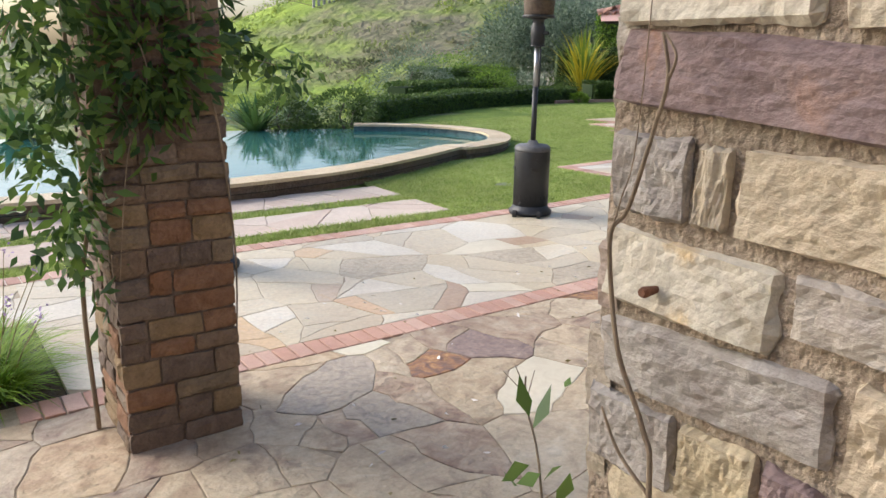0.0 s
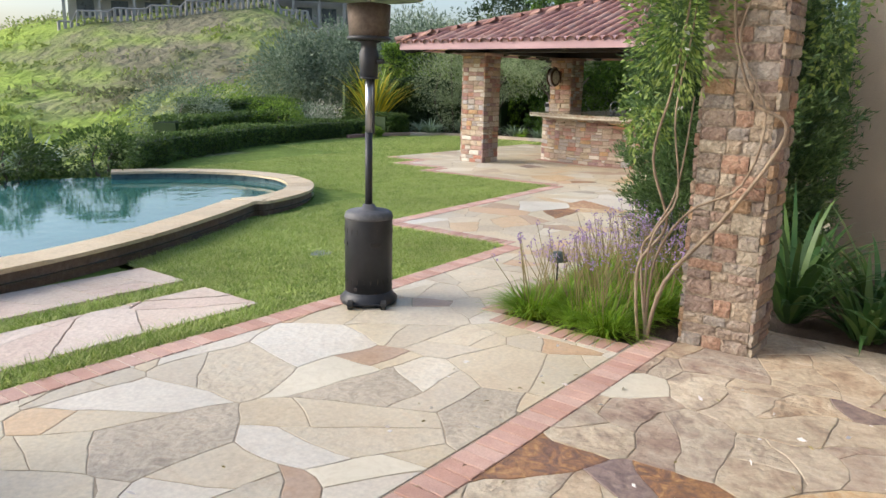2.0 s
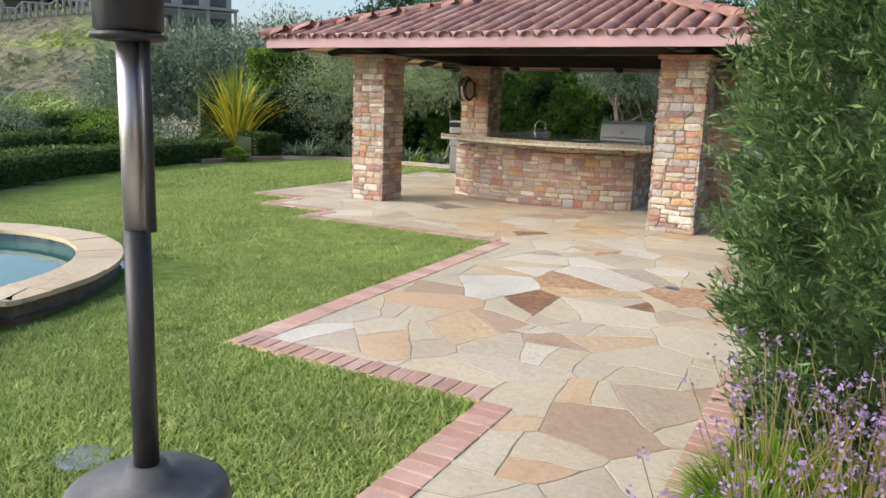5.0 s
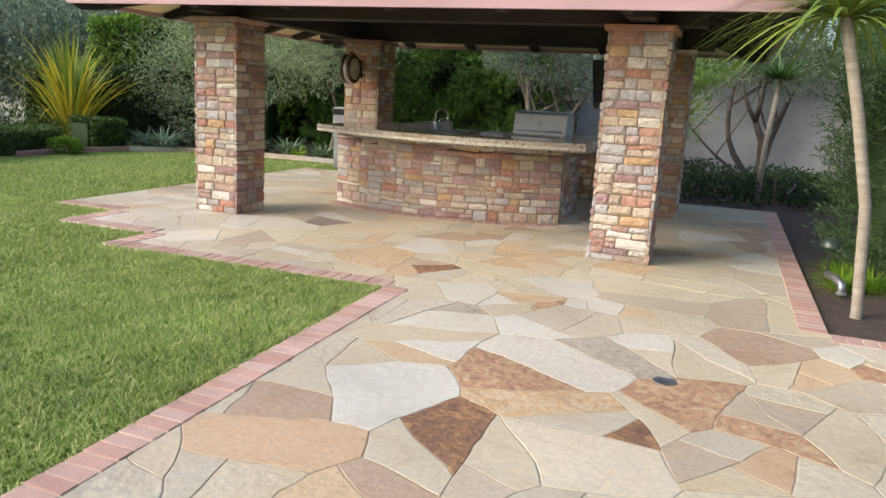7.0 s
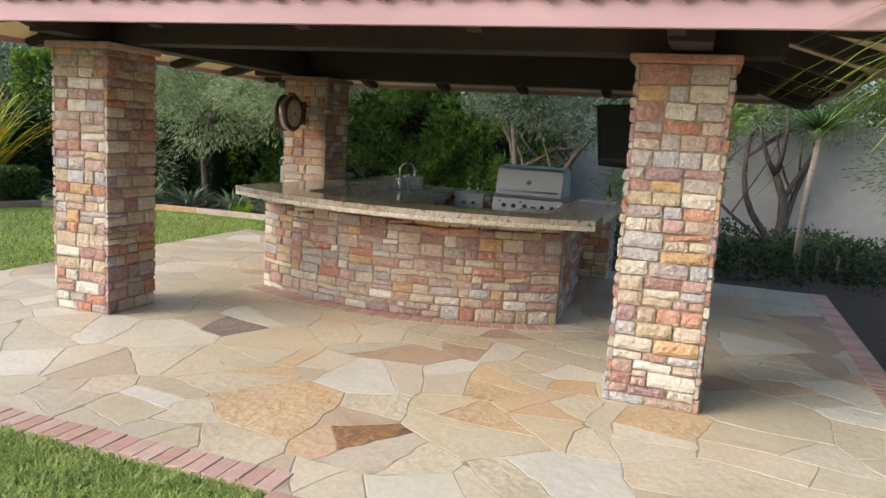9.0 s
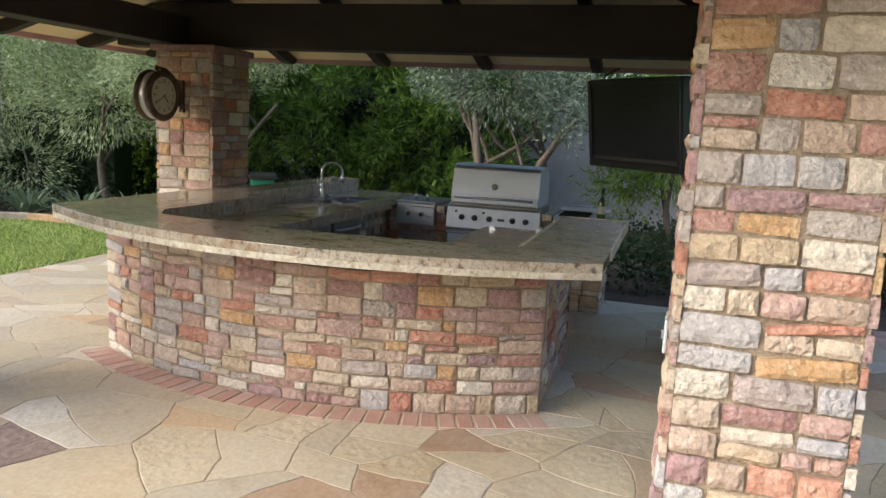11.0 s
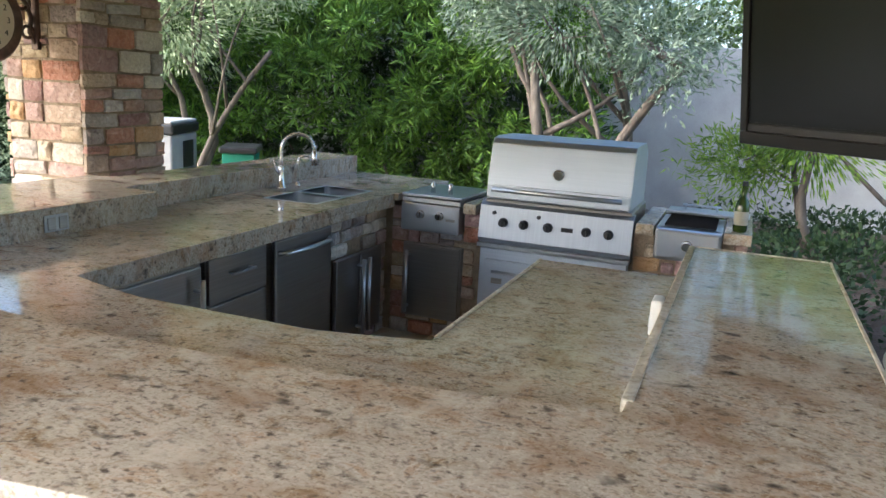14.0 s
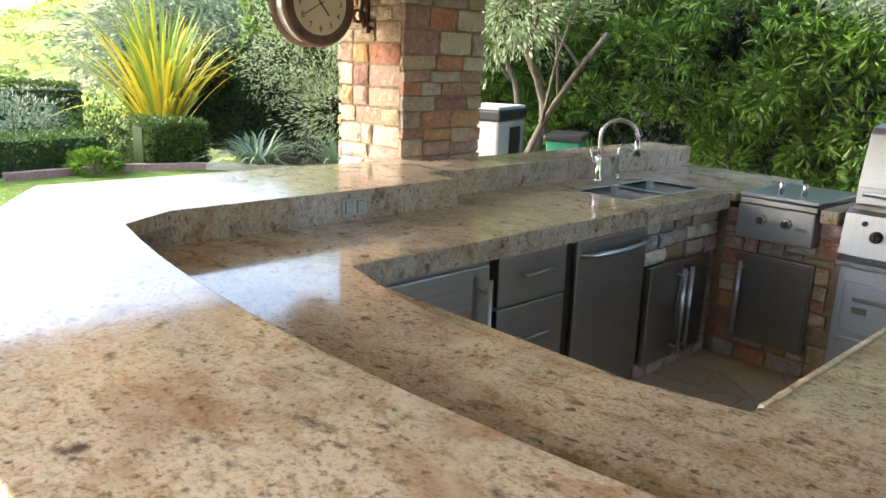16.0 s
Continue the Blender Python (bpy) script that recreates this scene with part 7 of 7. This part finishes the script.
# planted edge of the lawn
for i, (x, y, ln) in enumerate([(20.6, 17.3, 0.9), (21.5, 16.6, 0.85), (21.9, 15.9, 0.8), (21.9, 14.9, 0.7), (21.7, 13.9, 0.6), (20.9, 18.0, 0.7)]):
    straps("agapanthus", "grey-green strappy clump in the mulched bed", x, y, 90, ln, 0.05, M["grey_strap"], 200 + i, 0, 0.95, 0.9, "plant", "bed clumps", 0.14, 5)
for i, (x, y) in enumerate([(21.6, 13.4), (21.7, 12.9), (21.5, 14.4)]):
    straps("grass_clump", "small pale green grass clump beside the kerb", x, y, 160, 0.42, 0.012, M["blade"], 220 + i, 0, 0.95, 0.9, "plant", "grass clumps", 0.1, 4)
hedge("box_hedge", "low clipped green hedge along the lawn", [(8.6, 15.0), (11.0, 16.5), (13.6, 17.6), (16.4, 18.4), (18.9, 18.7)], 0.55, 0.5, 15000, M["hedge_leaf"], 81, z=-0.05)
hedge("box_hedge", "second low clipped hedge above the canyon", [(11.8, 18.6), (14.5, 20.2), (17.4, 21.0)], 0.7, 0.6, 9000, M["hedge_leaf"], 82, z=0.0, ln=0.08, wd=0.05)
hedge("box_hedge", "third low clipped hedge higher up", [(15.0, 22.5), (17.5, 23.3), (20.0, 23.0)], 0.8, 0.9, 9000, M["hedge_leaf"], 83, ln=0.08, wd=0.05)
hedge("box_hedge", "square clipped hedge block by the palm", [(19.3, 18.35), (20.2, 18.25)], 0.6, 0.6, 4500, M["hedge_leaf"], 84)
hedge("clipped_hedge", "dark clipped hedge wall behind the bed", [(20.3, 21.0), (21.3, 20.2), (22.6, 18.2), (23.2, 16.2)], 0.9, 1.65, 26000, M["dark_leaf"], 85, 0.08, 0.05)
hedge("clipped_hedge", "tall bright ficus hedge behind", [(23.0, 21.5), (24.5, 18.5), (25.0, 16.5)], 1.0, 3.1, 26000, M["bright_leaf"], 86, 0.11, 0.07, rnd=0.14)
for i, (x, y, r, mname, lab) in enumerate([(16.6, 20.1, 1.0, "bright_leaf", "rounded yellow-green clipped shrub"), (18.2, 20.2, 0.8, "olive_leaf", "rounded grey-green shrub on the bank"), (19.2, 19.6, 0.6, "hedge_leaf", "rounded green shrub beside the hedge"), (8.0, 14.6, 0.75, "hedge_leaf", "rounded green shrub by the pool"), (6.6, 14.9, 0.7, "hedge_leaf", "rounded green shrub by the pool"), (14.3, 21.6, 1.4, "olive_leaf", "loose silvery shrub on the slope"), (18.6, 18.0, 0.3, "bright_leaf", "small bright shrub by the hedge"), (17.4, 24.0, 1.3, "bright_leaf", "rounded yellow-green clipped shrub")]):
    shrub("round_shrub", lab, x, y, [((0, 0, r * 0.45), (r, r, r * 0.75)), ((r * 0.5, 0.2, r * 0.3), (r * 0.7, r * 0.7, r * 0.5))], int(5200 * max(0.6, r)), M[mname], 0.07, 0.035, 300 + i, -0.05, group="round shrubs")
for i, (x, y, ln) in enumerate([(6.0, 14.7, 1.0), (4.6, 15.2, 1.3), (3.4, 15.4, 1.3), (7.3, 15.5, 1.0), (1.8, 15.4, 1.2), (0.2, 15.6, 1.3), (-2.0, 15.5, 1.4)]):
    straps("aloe", "large grey-green spiky aloe beyond the pool", x, y, 70, ln, 0.1, M["grey_strap"] if i % 2 else M["strap"], 240 + i, -0.1, 0.8, 0.35, "plant", "aloes", 0.12, 4)
for i, (x, y, h, r) in enumerate([(25.5, 26.0, 5.0, 2.4), (29.0, 24.5, 5.5, 2.6), (24.0, 27.5, 4.4, 2.2), (30.0, 19.5, 5.5, 2.4), (32.0, 28.5, 6.0, 2.8), (29.0, 14.5, 5.0, 2.2)]):
    tree("olive_tree", "large silvery olive on the slope", x, y, [((0, 0), (0.1, 0.2, h * 0.55), 0.16), ((0.2, 0), (0.5, -0.5, h * 0.6), 0.12)], [((0, 0, h * 0.6), (r, r, h * 0.32)), ((r * 0.5, r * 0.3, h * 0.75), (r * 0.7, r * 0.7, h * 0.25)), ((-r * 0.5, -r * 0.2, h * 0.45), (r * 0.7, r * 0.7, h * 0.28)), ((0, -r * 0.6, h * 0.5), (r * 0.7, r * 0.7, h * 0.3))], 11000, M["olive_leaf"], 0.2, 0.06, 400 + i, "bark", -0.5, group="slope olives")

# scattered brush over the hillside
gm = bpy.data.objects["ground"].data
rs = np.random.RandomState(12)
gv = np.array([v.co[:] for v in gm.vertices])
tris = []
for p in gm.polygons:
    c = gv[list(p.vertices)].mean(0)
    dx, dy = c[0] - 9, c[1] - 8
    rr, aa = math.hypot(dx, dy), math.degrees(math.atan2(dy, dx))
    if 26 < rr < 150 and 40 < aa < 150:
        tris.append((list(p.vertices), rr))
wts = np.array([1.0 / t[1] ** 0.6 for t in tris])
pick = rs.choice(len(tris), 1700, p=wts / wts.sum())
bp, bd = [], []
for i in pick:
    q = gv[tris[i][0]]
    u, v = rs.rand(2)
    c = (q[0] * (1 - u) + q[1] * u) * (1 - v) + (q[3] * (1 - u) + q[2] * u) * v
    s = rs.uniform(0.5, 1.3) * (0.6 + tris[i][1] / 70)
    p, d = blob(60, c + np.array([0, 0, -s * 0.05]), (s, s, s * 0.42), int(rs.randint(1e6)), flat=True, shell=0.5)
    bp.append(p)
    bd.append(d)
M["brush"] = mat("hillside_brush", [(0.05, 0.07, 0.03), (0.27, 0.24, 0.19), (0.27, 0.33, 0.09), (0.36, 0.45, 0.085), (0.46, 0.56, 0.1)], 0.06, 0.9, bump=0.0, palette=[(0.1, 0.13, 0.045), (0.22, 0.26, 0.08), (0.36, 0.4, 0.13)], island=True, mixp=0.7, translucent=0.2, spec=0.1, detail=5.0, warp=0.6)
tagged(leaves("hillside_brush", np.concatenate(bp), np.concatenate(bd), 0.34, 0.2, M["brush"], None, 13), "low green and tan brush covering the hill", "brush", kind="stuff")


# ---- house and fence on the hilltop ----
def ground_z(x, y):
    d = np.hypot(gv[:, 0] - x, gv[:, 1] - y)
    return float(gv[int(d.argmin())][2])


M["far_wall"] = mat("pale_far_wall", [(0.3, 0.28, 0.27), (0.38, 0.36, 0.34)], 1, 0.9, bump=0)
M["far_dark"] = mat("far_window", [(0.04, 0.045, 0.05), (0.07, 0.075, 0.08)], 2, 0.3, bump=0)
for hx, hy, w, h, lab in ((66.0, 74.0, 15.0, 5.6, "pale two-storey hilltop house with balconies"), (52.0, 84.0, 18.0, 3.0, "long low hilltop house with a flat roof")):
    hz = ground_z(hx, hy)
    house = thing("hilltop_house", lab, "house", (hx, hy, hz - 0.3), -36)
    part("wall", box(-w / 2, w / 2, 0, 8, -1.5, h), M["far_wall"], house)
    part("roof", box(-w / 2 - 0.5, w / 2 + 0.5, -0.6, 8.6, h, h + 0.35, 0.05), M["far_wall"], house)
    for st in range(2 if h > 4 else 1):
        for k in range(5):
            x = -w / 2 + (k + 0.5) * w / 5
            win = part("window", box(x - 0.9, x + 0.9, -0.05, 0.05, 0.5 + st * 3.1, 2.3 + st * 3.1), M["far_dark"], house)
            part("frame", box(x - 1.0, x + 1.0, -0.09, -0.055, 2.3 + st * 3.1, 2.45 + st * 3.1), M["far_wall"], win)
    for k in range(6):
        x = -w / 2 + k * w / 5
        part("post", box(x - 0.15, x + 0.15, -2.6, -2.3, -1.5, min(h, 3.0)), M["far_wall"], house)
    part("pergola", box(-w / 2 - 0.3, w / 2 + 0.3, -2.8, -0.61, min(h, 3.0), min(h, 3.0) + 0.25), M["far_wall"], house)
fence = thing("balustrade", "white balustrade along the hilltop", "fence", (0, 0, 0))
for k in range(60):
    f = k / 59
    x, y = 40 + f * 30, 82 - f * 18
    z = ground_z(x, y)
    part("baluster", box(x - 0.12, x + 0.12, y - 0.12, y + 0.12, z - 0.5, z + 1.0), M["far_wall"], fence)
    if k < 59:
        x2, y2 = 40 + (k + 1) / 59 * 30, 82 - (k + 1) / 59 * 18
        part("rail", tube([(x, y, z + 1.05), (x2, y2, ground_z(x2, y2) + 1.05)], 0.1, 5), M["far_wall"], fence)

# kerb of the planted bed
kb = thing("kerb", "grey stone kerb between lawn and bed", "kerb", kind="structure")
kp = [(21.2, 13.0), (21.25, 14.0), (21.2, 15.2), (21.1, 16.2), (20.7, 17.0), (20.0, 17.7), (19.0, 18.1), (17.5, 18.0)]
for (xa, ya), (xb, yb) in zip(kp, kp[1:]):
    d = Vector((xb - xa, yb - ya, 0))
    m = Matrix.Translation(((xa + xb) / 2, (ya + yb) / 2, 0.0)) @ d.to_track_quat("X", "Z").to_matrix().to_4x4()
    part("kerb_stone", box(-d.length / 2 + 0.005, d.length / 2 - 0.005, -0.06, 0.06, -0.1, 0.07, 0.012), M["stone"], kb, m=m)

# ---- grass blades ----
rs = np.random.RandomState(77)


def blades(name, rects, parent_label):
    out = []
    for x0, x1, y0, y1, dens, hgt in rects:
        n = int((x1 - x0) * (y1 - y0) * dens)
        x, y = rs.uniform(x0, x1, n), rs.uniform(y0, y1, n)
        # keep off the pool
        py = np.interp(x, [p[0] for p in po[:46]], [p[1] for p in po[:46]])
        keep = (y < py - 0.02) | (x > 9.7)
        x, y = x[keep], y[keep]
        n = len(x)
        zz = -0.1 * np.clip((12.0 - x) / 6.0, 0, 1) - 0.025
        h = hgt * rs.uniform(0.5, 1.3, n) * (1 + 0.3 * np.sin(x * 1.3) * np.sin(y * 1.7))
        a = rs.uniform(0, 6.283, n)
        lean = rs.normal(0, 0.8, (n, 2)) * h[:, None]
        w = 0.0045 + 0.004 * rs.rand(n)
        b = np.stack([x, y, zz], 1)
        sd = np.stack([np.cos(a) * w, np.sin(a) * w, np.zeros(n)], 1)
        tip = b + np.stack([lean[:, 0], lean[:, 1], h], 1)
        out.append(np.stack([b - sd, b + sd, tip], 1).reshape(-1, 3))
    tagged(part(name, fast_mesh(name, np.concatenate(out), 3), M["grass"]), parent_label, "grass", kind="stuff")


blades("grass_blades", [(8.12, 12.41, 8.05, 10.5, 9000, 0.04), (5.0, 8.1, 6.15, 9.4, 7500, 0.04), (8.12, 12.41, 10.5, 14.5, 3200, 0.045), (12.42, 13.08, 11.05, 14.5, 2600, 0.045), (13.08, 13.93, 12.28, 14.5, 2600, 0.045), (8.2, 9.3, 9.4, 10.6, 1800, 0.05), (13.95, 20.8, 13.25, 17, 700, 0.06), (0.5, 5.0, 6.15, 6.44, 6000, 0.05), (0.5, 5.0, 7.18, 7.48, 5000, 0.05), (-3.0, 0.5, 6.15, 7.9, 1500, 0.05)], "short mown lawn blades")

# fallen petals and leaves
pet = np.stack([rs.uniform(1.0, 6.0, 170), rs.uniform(0.8, 4.6, 170), np.zeros(170)], 1)
pet[:, 2] = -0.1 + 0.006
leaves("petals", pet[:90], rs.normal(0, 1, (90, 3)) * np.array([1, 1, 0.1]), 0.042, 0.02, M["white_flower"], None, 78, spread=0.1)
tagged(bpy.data.objects["petals"], "fallen white petals on the paving", "petals", kind="stuff")
leaves("dry_leaves", pet[90:], rs.normal(0, 1, (80, 3)) * np.array([1, 1, 0.1]), 0.04, 0.015, M["stalk"], None, 79, spread=0.1)
tagged(bpy.data.objects["dry_leaves"], "scattered dry leaf litter on the paving", "leaves", kind="stuff")

# ---- paving pieces ----
TERRACE_ACCENTS = [(10.25, 6.59, "brown"), (10.59, 5.91, "brown"), (11.11, 6.55, "rust"), (10.96, 5.71, "rust"), (11.72, 6.21, "grey"), (11.37, 6.84, "white"), (11.98, 7.07, "cream"), (10.66, 6.51, "orange"), (10.54, 6.91, "white"), (12.76, 6.75, "orange"), (12.76, 6.31, "white"), (10.93, 5.19, "rust"), (12.14, 4.65, "rust"), (14.16, 7.47, "orange"), (14.79, 9.85, "plum"), (13.12, 8.06, "brown"), (3.24, 4.95, "grey"), (4.4, 4.75, "grey"), (3.58, 4.1, "cream"), (4.27, 5.16, "cream"), (4.19, 3.94, "grey"), (4.77, 3.93, "cream"), (13.97, 8.23, "white"), (13.17, 8.41, "orange"), (13.97, 7.43, "orange"), (13.1, 6.63, "white"), (12.58, 6.69, "rust"), (12.19, 7.38, "grey"), (14.22, 6.39, "orange"), (14.43, 8.04, "white"), (12.62, 7.29, "cream")]
LOGGIA_ACCENTS = [(2.87, 3.21, "plum"), (3.53, 2.69, "plum"), (4.57, 2.64, "brown"), (4.85, 1.91, "orange"), (2.45, 2.97, "brown"), (2.8, 2.68, "cream"), (5.8, 2.3, "plum"), (4.22, 3.44, "brown"), (4.32, 3.0, "plum"), (5.27, 3.36, "cream"), (1.49, 3.03, "slate"), (1.93, 2.9, "slate"), (2.13, 3.38, "cream")]
flagstones(terrace, TERRACE, 0.47, M["flag"], 3, 0.0, 0.0035, 0.0007, 0.0015, 0.8, 0.06, TERRACE_ACCENTS)
flagstones(loggia, LOGGIA, 0.42, M["oldflag"], 4, 0.0, 0.003, 0.0015, 0.002, 0.85, 0.11, LOGGIA_ACCENTS)
flagstones(slabs, [(-5, 4.98, 6.45, 7.17), (-5, 4.99, 7.49, 8.16)], 0.6, M["slabflag"], 6, 0.004, 0.005, 0.002)
for run in [(0.2, 6.14, 8.11, 6.14, (0, -1)), (8.11, 6.14, 8.11, 8.04, (1, 0)), (8.31, 8.04, 12.42, 8.04, (0, -1)), (12.42, 8.04, 12.42, 11.0, (1, 0)), (12.62, 11.0, 13.1, 11.0, (0, -1)), (13.1, 11.0, 13.1, 12.25, (1, 0)), (13.3, 12.25, 13.95, 12.25, (0, -1)), (13.95, 12.25, 13.95, 13.2, (1, 0)), (12.88, 4.75, 19.84, 4.75, (0, 1)), (12.88, 2.5, 12.88, 4.75, (-1, 0)), (6.05, 3.76, 6.05, 4.83, (-1, 0)), (6.05, 4.83, 9.4, 4.83, (0, 1))]:
    brick_run(terrace, *run)
brick_run(loggia, 0.4, 3.54, 6.3, 3.54, (0, 1), 0.1)
for i in range(32):
    a = a0 + (a1 - a0) * (i + 0.5) / 32
    part("brick", brick_mesh, None, terrace, m=pose(CC[0] + (CR + 0.1) * math.cos(a), CC[1] + (CR + 0.1) * math.sin(a), 0.005, 0, 0, math.degrees(a) + 90))
